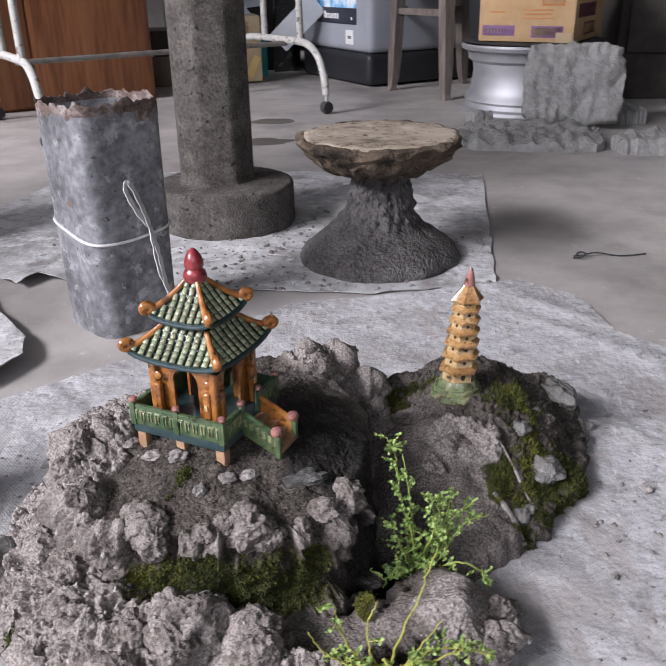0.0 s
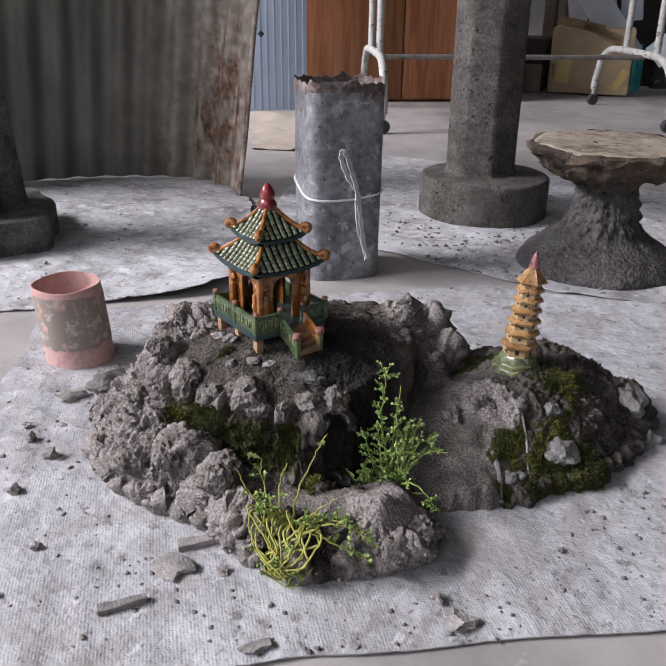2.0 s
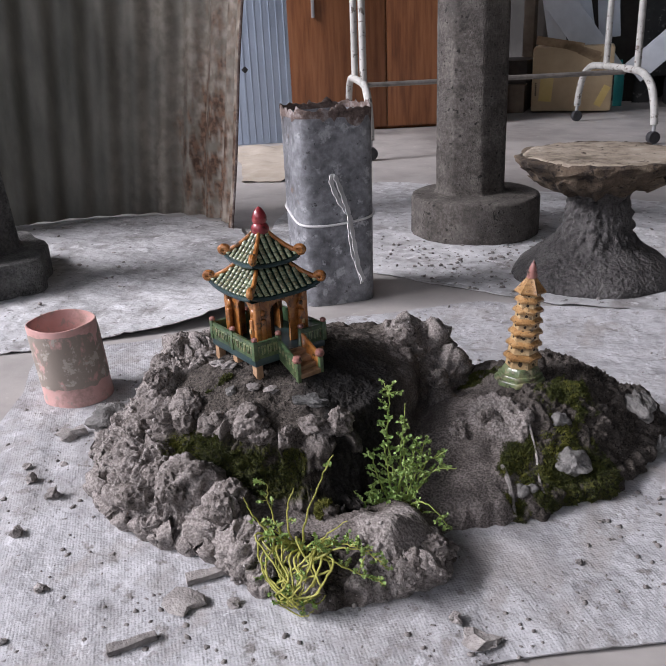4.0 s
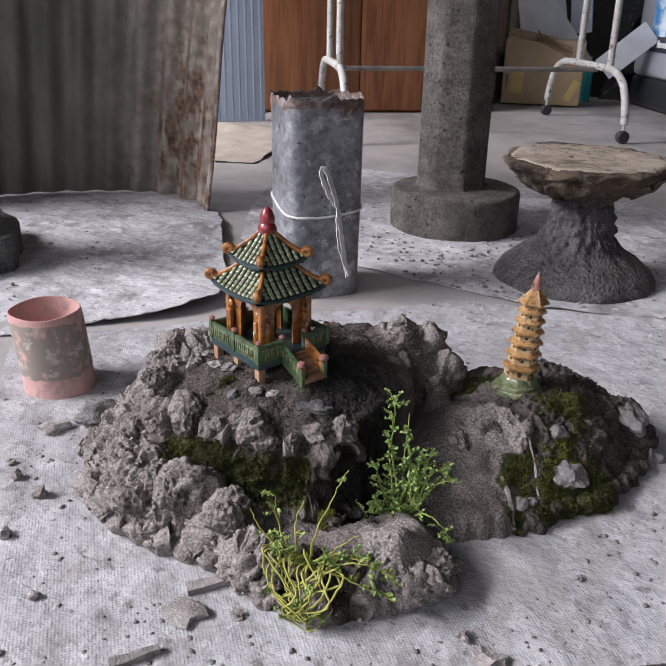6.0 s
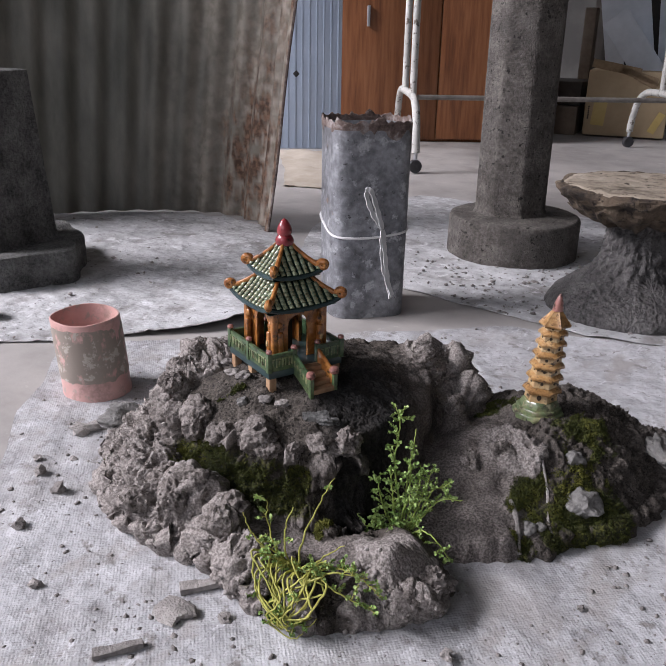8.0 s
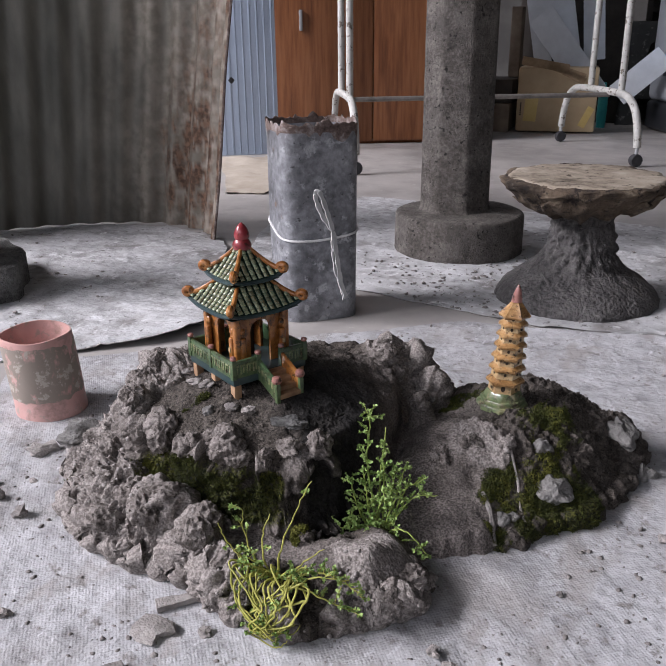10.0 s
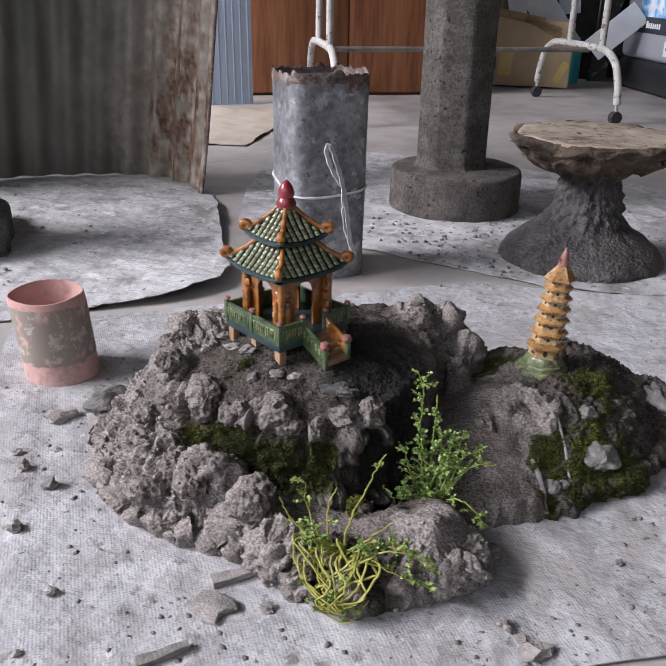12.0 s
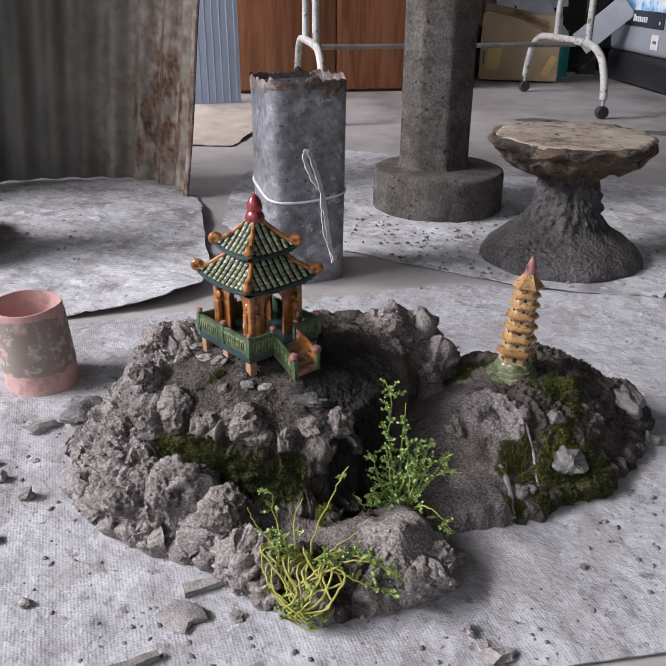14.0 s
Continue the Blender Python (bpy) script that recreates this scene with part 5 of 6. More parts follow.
TRAIL = [([(-0.004, 0, 0), (0.002, -0.004, 0.034), (0.014, -0.002, 0.070), (0.024, 0.006, 0.096)], 0.10),
         ([(-0.006, 0, 0), (-0.014, -0.002, 0.022), (-0.016, 0.002, 0.044), (-0.010, 0.004, 0.060)], 0.18),
         ([(-0.008, 0, 0), (-0.026, -0.004, 0.016), (-0.042, -0.006, 0.028), (-0.052, -0.006, 0.044)], 0.25),
         ([(-0.008, 0, 0), (-0.022, -0.002, 0.020), (-0.034, 0.002, 0.040), (-0.036, 0.004, 0.056)], 0.2),
         ([(0, 0, 0), (0.016, 0.002, 0.026), (0.030, 0.012, 0.038)], 0.1),
         ([(0.004, -0.002, 0.006), (0.024, 0.004, 0.020), (0.044, 0.008, 0.020), (0.062, 0.010, 0.010)], 0.6),
         ([(0, 0, 0.004), (0.024, -0.006, 0.012), (0.046, -0.002, 0.006), (0.058, 0.002, 0.002)], 0.6),
         ([(0.004, -0.002, 0.008), (0.030, -0.002, 0.022), (0.052, 0.010, 0.020)], 0.4),
         ([(-0.006, 0, 0.006), (-0.012, -0.008, 0.018), (-0.022, -0.010, 0.022)], 0.4),
         ([(-0.004, 0, 0.006), (-0.022, -0.006, 0.022), (-0.032, -0.010, 0.024)], 0.4),
         ([(0, 0, 0.006), (0.006, -0.008, 0.020), (0.014, -0.008, 0.026)], 0.3),
         ([(0.004, 0, 0.006), (0.014, -0.004, 0.022), (0.024, -0.002, 0.030)], 0.6)]
for _k in range(24):
    _a = _r.uniform(-0.036, 0.030)
    _b = _r.uniform(-0.020, 0.022)
    _e = _r.uniform(-0.006, 0.018)
    _d = _r.uniform(-0.007, 0.005)
    _w = _r.uniform(0.55, 1.0)
    TRAIL.append(([(_a * 0.5, 0.002, 0.010), (_a * 1.1, -0.010 + _d, 0.012 + _r.uniform(-0.006, 0.010)), (0.55 * _a + _b, -0.022 + _d, -0.002 * _w + _r.uniform(-0.003, 0.004)),
                   (0.3 * _a + _e, -0.028 + _d, -0.018 * _w), (_e + 0.5 * _b, -0.026 + _d, -0.024 * _w), (_e + 0.6 * _b + 0.004, -0.020 + _d, -0.022 * _w + 0.006 * _r.random())], 0.05))
plant("trailing_plant", (0.124, 0.415, _z - 0.005), TRAIL,
      "trailing weed with yellow-green bare stems and few leaves", M["stem_yellow"], "sparse green leaves", 8, 0.0030, 0.00095)


# ---- pink pipe end ----
def pipe_cup():
    cup = thing("pipe_offcut", (-0.321, 0.592, 0.0022), "short pink plastic pipe end caked with dried mortar", "pipe")
    r, h = 0.0405, 0.097
    tilt = Matrix.Shear("XY", 4, (-0.10, -0.02))

    def wob(a, rr, z):
        return rr * (1 + 0.012 * math.sin(2 * a + 1) + 0.006 * math.sin(5 * a)), z + (0.0009 * math.sin(3 * a + 1) * (z > 0.09))
    outer = [(r * 1.01, 0.0), (r * 1.015, 0.004), (r, 0.010), (r * 0.995, 0.055), (r * 1.0, h - 0.001), (r * 0.985, h)]
    inner = [(r * 0.95, h), (r * 0.94, h - 0.002), (r * 0.94, 0.03), (0.001, 0.028)]
    part("shell", lathe(outer + inner, 56, wob, m=tilt, closed=False), M["pipe_plain"], cup, "pink plastic wall")
    part("mortar_coat", lathe([(r * 1.002, 0.024), (r * 1.016, 0.028), (r * 1.014, 0.056), (r * 1.016, h - 0.014), (r * 1.004, h - 0.008)], 72,
                              lambda a, rr, z: (rr * (1 + 0.006 * noise.noise(Vector((math.cos(a) * 6, math.sin(a) * 6, z * 120)))), z + 0.004 * noise.noise(Vector((math.cos(a) * 4, math.sin(a) * 4, 2.0)))),
                              m=tilt, closed=False), M["pipe_pink"], cup, "flaking coat of dried mortar")
    return cup


pipe_cup()


# ---- galvanised tube ----
def zinc_tube():
    tube = thing("metal_tube", (-0.237, 1.063, 0.0), "dented galvanised sheet tube with a rusty torn rim, tied with strap", "tube", 47)
    R, H = 0.0602, 0.298

    def rad(a):                        # a tube with four soft corners
        c, s = abs(math.cos(a)), abs(math.sin(a))
        return R / ((c ** 4.6 + s ** 4.6) ** (1 / 4.6))
    segs = 96

    def shell(r0, lo, hi, n, ragged):
        vs, fs = [], []
        for i in range(n + 1):
            t = i / n
            for k in range(segs):
                a = 2 * math.pi * k / segs
                z = lo + (hi - lo) * t
                if ragged and i == n:
                    z += 0.009 * noise.noise(Vector((math.cos(a) * 4.5, math.sin(a) * 4.5, 1))) + 0.007 * noise.noise(Vector((math.cos(a) * 13, math.sin(a) * 13, 4)))
                if ragged and i == 0:
                    z -= 0.030 * max(0.0, noise.noise(Vector((math.cos(a) * 5, math.sin(a) * 5, 9))))
                rr = rad(a) * r0 * (1 + 0.012 * noise.noise(Vector((math.cos(a) * 2, math.sin(a) * 2, z * 9))))
                rr *= 1 + 0.03 * (z / H)
                if ragged and t > 0.6:
                    rr *= 1 + 0.07 * (t - 0.6) * noise.noise(Vector((math.cos(a) * 8, math.sin(a) * 8, 7)))
                vs.append(Vector((rr * math.cos(a), rr * math.sin(a), z)))
        for i in range(n):
            for k in range(segs):
                j = (k + 1) % segs
                fs.append((i * segs + k, i * segs + j, (i + 1) * segs + j, (i + 1) * segs + k))
        return vs, fs
    outer, inner = shell(1.0, 0.0005, H - 0.008, 12, False), shell(0.955, 0.0005, H - 0.008, 4, False)
    inner = (inner[0], [tuple(reversed(f)) for f in inner[1]])
    part("wall", joined(outer, inner), M["zinc"], tube, "mottled zinc-grey sheet", sharp=180)
    rim_o, rim_i = shell(1.008, H - 0.010, H + 0.002, 5, True), shell(0.985, H - 0.010, H + 0.002, 5, True)
    rim_i = (rim_i[0], [tuple(reversed(f)) for f in rim_i[1]])
    n = len(rim_o[0])
    j = joined(rim_o, rim_i)
    top = 5 * segs
    j[1].extend([(top + k, top + (k + 1) % segs, n + top + (k + 1) % segs, n + top + k) for k in range(segs)])
    part("rim", j, M["rust"], tube, "torn rusty rim with flaking cement", sharp=180)
    part("fill", lathe([(0.001, 0.262), (R * 0.8, 0.264), (R * 0.93, 0.272)], 32, closed=False), M["mortar_slab"], tube, "pale cement inside the tube")
    # the strap and its knot
    pts = []
    for k in range(65):
        a = 2 * math.pi * k / 64
        rr = rad(a) * 1.035
        pts.append(Vector((rr * math.cos(a), rr * math.sin(a), 0.142 - 0.013 * math.cos(a + 1.9))))
    part("strap", sweep(pts, 0.0019, 6, False), M["strap"], tube, "thin white plastic strap")

    def ribbon(ctrl, w):
        c = curve_points(ctrl, 8)
        vs, fs = [], []
        for i, p in enumerate(c):
            d = (c[min(i + 1, len(c) - 1)] - c[max(i - 1, 0)]).normalized()
            s = d.cross(Vector((0.5, -0.8, 0.2))).normalized() * w * (0.7 + 0.5 * abs(math.sin(i * 0.7)))
            n2 = d.cross(s).normalized() * 0.0006
            vs += [p - s - n2, p + s - n2, p + s + n2, p - s + n2]
        for i in range(len(c) - 1):
            for k in range(4):
                a, b = i * 4 + k, i * 4 + (k + 1) % 4
                fs.append((a, b, b + 4, a + 4))
        return vs, fs
    m = pose(0, 0, 0, 0, 0, -47)
    K = m @ Vector((0.064, -0.046, 0.146))
    for ctrl in ([(0, 0, 0), (-0.012, -0.012, 0.025), (-0.022, -0.014, 0.052), (-0.016, -0.012, 0.058), (-0.006, -0.008, 0.03), (0.0, -0.002, 0.002)],
                 [(0, 0, 0), (0.008, -0.006, -0.03), (0.012, -0.002, -0.07), (0.016, 0.004, -0.105)],
                 [(0, 0, 0), (0.004, -0.008, -0.02), (0.008, -0.006, -0.06), (0.020, 0.002, -0.10)]):
        part("strap_end", ribbon([K + m @ Vector(c) for c in ctrl], 0.0042), M["strap"], tube, "loose end of white strap")
    # No hole is cut; a black disc paints the shade inside it.
    part("hole", lathe([(0.0001, 0), (0.0028, 0.0006), (0.003, -0.001)], 12, m=Matrix.Translation(m @ Vector((0.022, -0.0655, 0.252))) @ pose(0, 0, 0, 90, 0, 0)), M["black_rubber"], tube, "black disc standing in for a small hole")
    return tube


zinc_tube()


# ---- cement column on a round foot ----
def column():
    col = thing("cement_column", (-0.169, 1.527, 0.0), "rough grey cement column on a thick round foot", "column")

    def gritty(amp, k):
        return lambda a, r, z: (r * (1 + amp * fbm(Vector((math.cos(a) * k, math.sin(a) * k, z * k * 7)), 3)), z)
    part("foot", lathe([(0.128, 0.0), (0.130, 0.006), (0.1295, 0.074), (0.127, 0.080), (0.121, 0.0825), (0.06, 0.084), (0.001, 0.084)], 96, gritty(0.012, 6)), M["cement"], col, "round cement foot", sharp=180)
    prof = [(0.080, 0.080), (0.073, 0.086)] + [(0.0715 - 0.003 * t, 0.09 + 2.0 * t) for t in np.linspace(0, 1, 130)]

    def octagon(a, r, z):
        w = math.pi / 4
        b = (a + 0.12) % w - w / 2
        k = math.cos(w / 2) / math.cos(b)
        return gritty(0.007, 7)(a, r * (0.25 + 0.75 * min(1.0, k / 0.985)), z)
    part("shaft", lathe(prof, 128, octagon, m=pose(-0.016, 0.013, 0)), M["cement"], col, "rough grey eight-sided shaft", sharp=180)
    return col


column()


# ---- mould: cement stand with a caked top ----
def stand():
    st = thing("cement_stand", (0.122, 1.318, 0.002), "flared wet cement stand carrying a round caked plaster top", "stand")

    def lumpy(a, r, z):
        n = fbm(Vector((math.cos(a) * 2.2, math.sin(a) * 2.2, z * 22)), 4)
        g = noise.noise(Vector((math.cos(a) * 9, math.sin(a) * 9, z * 90)))
        v = noise.voronoi(Vector((math.cos(a) * 5, math.sin(a) * 5, z * 55)))[0][0]
        w = max(0.15, min(1.0, (z - 0.02) / 0.06))
        return r * (1 + 0.11 * n * w + 0.05 * g * w - 0.20 * (v - 0.35) * w), z
    base = [(0.134, 0.0), (0.133, 0.007), (0.125, 0.020), (0.108, 0.034), (0.088, 0.048), (0.071, 0.063), (0.059, 0.080), (0.052, 0.098), (0.048, 0.116), (0.047, 0.132), (0.052, 0.146), (0.062, 0.158)]
    dense = []
    for (r0, z0), (r1, z1) in zip(base, base[1:]):
        for k in range(6):
            dense.append((r0 + (r1 - r0) * k / 6, z0 + (z1 - z0) * k / 6))
    dense.append(base[-1])
    part("flared_body", lathe(dense, 140, lumpy), M["cement_wet"], st, "rough damp grey cement", sharp=180)

    def ragged(a, r, z):
        n = fbm(Vector((math.cos(a) * 2.6, math.sin(a) * 2.6, z * 30 + 3)), 4)
        v = noise.voronoi(Vector((math.cos(a) * 5, math.sin(a) * 5, z * 60)))[0][0]
        under = max(0.0, min(1.0, (0.204 - z) / 0.03))
        return r * (1 + (0.065 + 0.13 * under) * n + 0.16 * under * (v - 0.3)), z + 0.020 * under * n + 0.003 * noise.noise(Vector((math.cos(a) * 7, math.sin(a) * 7, 2)))
    rim = [(0.050, 0.150), (0.074, 0.151), (0.094, 0.158), (0.107, 0.168), (0.115, 0.180), (0.124, 0.187), (0.129, 0.194), (0.129, 0.199), (0.124, 0.2025), (0.114, 0.2025)]
    dense = []
    for (r0, z0), (r1, z1) in zip(rim, rim[1:]):
        for k in range(4):
            dense.append((r0 + (r1 - r0) * k / 4, z0 + (z1 - z0) * k / 4))
    dense.append(rim[-1])
    part("caked_rim", lathe(dense, 140, ragged, closed=False), M["bark"], st, "flaking brown caked rim", sharp=180)
    part("top_face", lathe([(0.122, 0.2000), (0.119, 0.2040), (0.112, 0.2050), (0.09, 0.2045), (0.06, 0.2047), (0.03, 0.2043), (0.001, 0.2045)], 90,
                           lambda a, r, z: (r * (1 + 0.10 * noise.noise(Vector((math.cos(a) * 3, math.sin(a) * 3, 5))) * (r > 0.08)), z + 0.0018 * fbm(Vector((r * math.cos(a) * 40, r * math.sin(a) * 40, 1)), 4)), closed=False), M["bark_top"], st, "pale crusted top face", sharp=180)
    return st


stand()


# ---- cement post with a lobed foot ----
def cement_post():
    po = thing("cement_post", (-0.862, 0.828, 0.002), "dark grey tapered cement post on a lobed foot plate", "post", -35)
    bm = bmesh.new()
    n = 96
    rings = []
    for z, k in ((0.0, 1.0), (0.004, 1.01), (0.052, 1.005), (0.058, 0.985)):
        ring = []
        for i in range(n):
            a = 2 * math.pi * i / n
            c, s = abs(math.cos(a)), abs(math.sin(a))
            r = 0.142 / ((c ** 6 + s ** 6) ** (1 / 6))
            r *= 1 - 0.10 * abs(math.sin(2 * a)) ** 3 + 0.035 * math.cos(8 * a)
            ring.append(bm.verts.new((r * k * math.cos(a), r * k * math.sin(a), z)))
        rings.append(ring)
    for a, b in zip(rings, rings[1:]):
        for i in range(n):
            bm.faces.new((a[i], a[(i + 1) % n], b[(i + 1) % n], b[i]))
    bm.faces.new(rings[-1])
    bm.faces.new(list(reversed(rings[0])))
    part("foot_plate", bm, M["cement_dark"], po, "lobed cement foot plate")

    def grit(a, r, z):
        return r * (1 + 0.012 * fbm(Vector((math.cos(a) * 4, math.sin(a) * 4, z * 26)), 3)), z
    prof = [(0.108, 0.055), (0.102, 0.062)] + [(0.100 - 0.020 * t, 0.065 + 0.282 * t) for t in np.linspace(0, 1, 24)] + [(0.070, 0.349), (0.001, 0.349)]
    part("shaft", lathe(prof, 96, grit, corners=4), M["cement_dark"], po, "rough tapered shaft", sharp=50)
    return po


cement_post()

# a cardboard carton behind the post
_c = thing("carton", (-1.36, 1.02, 0.0), "plain brown carton standing behind the cement post", "box", 20)
box_part("body", (0.30, 0.24, 0.66), pose(0, 0, 0.0), M["card"], _c, 0.004)
box_part("flap", (0.29, 0.004, 0.10), pose(0, -0.124, 0.655, 20, 0, 0), M["card"], _c, 0.001)

# a small purple-black thing of unclear kind on the sheet, shaped as a lid
_p = thing("purple_item", (-0.655, 0.655, 0.004), "small dark purple thing of unclear kind on the sheet", "tub")
part("shell", lathe([(0.020, 0), (0.022, 0.004), (0.019, 0.018), (0.014, 0.021), (0.001, 0.0215)], 28, lambda a, r, z: (r * (1 + 0.03 * math.cos(12 * a)), z)), M["purple_plastic"], _p)


# ---- roofing tin ----
def tin_sheet():
    tin = thing("roofing_tin", (-0.9, 1.3, 0.0), "curved sheet of old corrugated tin, greenish grey with rust", "tin")
    path = curve_points([(x, y, 0) for x, y in ((-0.654, 1.345), (-0.74, 1.405), (-0.85, 1.42), (-0.97, 1.375), (-1.09, 1.27), (-1.19, 1.12), (-1.28, 0.95), (-1.36, 0.78))], 26)
    run, s, off = [], 0.0, []
    for i, p in enumerate(path):
        if i:
            s += (p - path[i - 1]).length
        run.append(s)
    nz = 90
    H = 1.15
    vs, fs = [], []
    for side in (0, 1):
        for i, p in enumerate(path):
            d = (path[min(i + 1, len(path) - 1)] - path[max(i - 1, 0)]).normalized()
            nr = Vector((-d.y, d.x, 0))
            w = 0.0085 * math.sin(run[i] * 2 * math.pi / 0.066 + 0.6)
            for j in range(nz + 1):
                z = 0.004 + H * j / nz
                lean = Vector((0.090, 0.075, 0)) * (z * (1 - run[i] / 1.1)) + Vector((-0.02, 0.05, 0)) * z
                q = p + nr * (w + side * 0.0016) + lean + nr * 0.004 * noise.noise(Vector((run[i] * 5, z * 4, 2)))
                vs.append(q + Vector((0.9, -1.3, z)))
    n = len(path)
    o = n * (nz + 1)
    for i in range(n - 1):
        for j in range(nz):
            a, b = i * (nz + 1) + j, (i + 1) * (nz + 1) + j
            fs.append((a, b, b + 1, a + 1))
            fs.append((o + a, o + a + 1, o + b + 1, o + b))
    for j in range(nz):
        fs.append((j, j + 1, o + j + 1, o + j))
        e = (n - 1) * (nz + 1) + j
        fs.append((e + 1, e, o + e, o + e + 1))
    sheet = part("sheet", (vs, fs), M["tin"], tin, sharp=180)
    edge = [vs[j] for j in range(nz + 1)]
    part("folded_edge", sweep(edge, 0.0028, 6), M["rust"], tin, "rusty folded edge")
    # rust gathers near the free edge
    at = sheet.data.attributes.new("rust", "FLOAT", "POINT")
    dn = sheet.data.attributes.new("brown", "FLOAT", "POINT")
    va, vb = [], []
    for side in (0, 1):
        for i in range(n):
            for j in range(nz + 1):
                z = H * j / nz
                e = math.exp(-((run[i] - 0.15) / 0.075) ** 2) * math.exp(-((z - 0.15) / 0.15) ** 2) * 1.1 + math.exp(-(run[i] / 0.03) ** 2) * 0.7 + 0.35 * math.exp(-((run[i] - 0.1) / 0.09) ** 2)
                k = noise.noise(Vector((run[i] * 60, 1.0, z * 22))) + 0.8 * noise.noise(Vector((run[i] * 140, 4.0, z * 60)))
                va.append(max(0.0, min(1.0, e * (0.7 + 2.2 * k))))
                vb.append(max(0.0, min(1.0, (0.46 - run[i]) / 0.24 * (0.55 + 0.5 * noise.noise(Vector((run[i] * 30, 7.0, z * 5)))))))
    at.data.foreach_set("value", va)
    dn.data.foreach_set("value", vb)
    return tin


by_attribute(M["tin"], [("brown", (0.23, 0.198, 0.158), (0.40, 0.355, 0.30), 40), ("rust", (0.075, 0.042, 0.026), (0.19, 0.11, 0.07), 90)])
tin_sheet()


# ---- cabinet, blue panel ----
def cabinet():
    ang = math.degrees(math.atan2(0.40, 0.56))
    cab = thing("cabinet", (-1.02, 2.985, 0.0), "large orange-brown wood veneer cabinet standing on the concrete floor", "cabinet", ang)
    box_part("body", (0.92, 0.42, 1.5), pose(-0.09, 0.235, 0.0), M["wood_orange"], cab, 0.003)
    for k, (x, w) in enumerate(((0.135, 0.425), (-0.315, 0.465))):
        d = box_part("door", (w, 0.018, 1.42), pose(x, 0.012, 0.012), M["wood_orange"], cab, 0.002, "veneered door")
        box_part("handle", (0.012, 0.012, 0.075), pose(x - w / 2 * 0.2 if k else x + 0.04, -0.004, 0.43), M["alloy"], d, 0.003, "small metal handle")
    return cab


cabinet()


def blue_panel():
    pan = thing("blue_panel", (-1.362, 2.460, 0.0), "pale blue ribbed plastic panel leaning by the cabinet", "panel", 39.0)
    box_part("sheet", (0.235, 0.014, 1.3), pose(0.0, 0, 0.0, -3), M["blue_panel"], pan, 0.002)
    for k in range(9):
        box_part("rib", (0.006 if k != 2 else 0.010, 0.002, 1.28), pose(-0.104 + 0.026 * k, -0.0070, 0.004, -3), M["blue_panel"], pan, 0.0015)
    box_part("clip", (0.018, 0.006, 0.018), pose(-0.055, -0.022, 0.26, -3, 45, 0), M["black_rubber"], pan, 0.002, "dark square clip")
    return pan


blue_panel()


# ---- clothes rack on castors ----
def rack():
    rk = thing("clothes_rack", (-0.61, 2.78, 0.0), "chipped white tubular clothes rack on black castors", "rack")
    o = Vector((-0.61, 2.78, 0))

    def caster(p, parent):
        p = Vector(p) - o
        c = part("castor", lathe([(0.004, -0.013), (0.019, -0.012), (0.021, -0.006), (0.021, 0.006), (0.019, 0.012), (0.004, 0.013)], 24,
                                 m=Matrix.Translation(p + Vector((0, 0, 0.0215))) @ pose(0, 0, 0, 90, 0, 40)), M["black_rubber"], parent, "black twin-wheel castor")
        part("stem", sweep([p + Vector((0.0, 0, 0.030)), p + Vector((0, 0, 0.075))], 0.006, 10), M["alloy"], c)

    ends = []
    for a, b in (((-0.045, 2.795, 0), (-0.432, 3.33, 0)), ((-0.792, 2.245, 0), (-1.153, 2.746, 0))):
        a, b = Vector(a), Vector(b)
        up = Vector((0, 0, 1))
        f = [a + up * 0.062, a.lerp(b, 0.02) + up * 0.12, a.lerp(b, 0.07) + up * 0.18, a.lerp(b, 0.16) + up * 0.214, a.lerp(b, 0.26) + up * 0.222,
             a.lerp(b, 0.5) + up * 0.224, a.lerp(b, 0.74) + up * 0.222, a.lerp(b, 0.84) + up * 0.214, a.lerp(b, 0.93) + up * 0.18, a.lerp(b, 0.98) + up * 0.12, b + up * 0.062]
        arch = part("foot_arch", sweep([p - o for p in curve_points(f, 4)], 0.0125, 12), M["paint_tube"], rk, "bent white tube foot")
        caster(a, arch)
        caster(b, arch)
        for t, lean in ((0.24, 0.02), (0.62, 0.0)):
            p = a.lerp(b, t)
            q = p + Vector((0, 0, 1.25)) + (b - a) * lean
            part("upright", sweep([p + up * 0.222 - o, q - o], 0.0115, 12), M["paint_tube"], rk, "white upright tube")
        ends.append((a, b))
    for t, z in ((0.38, 0.212),):
        p, q = ends[0][0].lerp(ends[0][1], t), ends[1][0].lerp(ends[1][1], t)
        part("cross_bar", sweep([p + Vector((0, 0, z)) - o, q + Vector((0, 0, z)) - o], 0.0085, 10), M["steel_bar"], rk, "dull steel cross bar")
    return rk


rack()


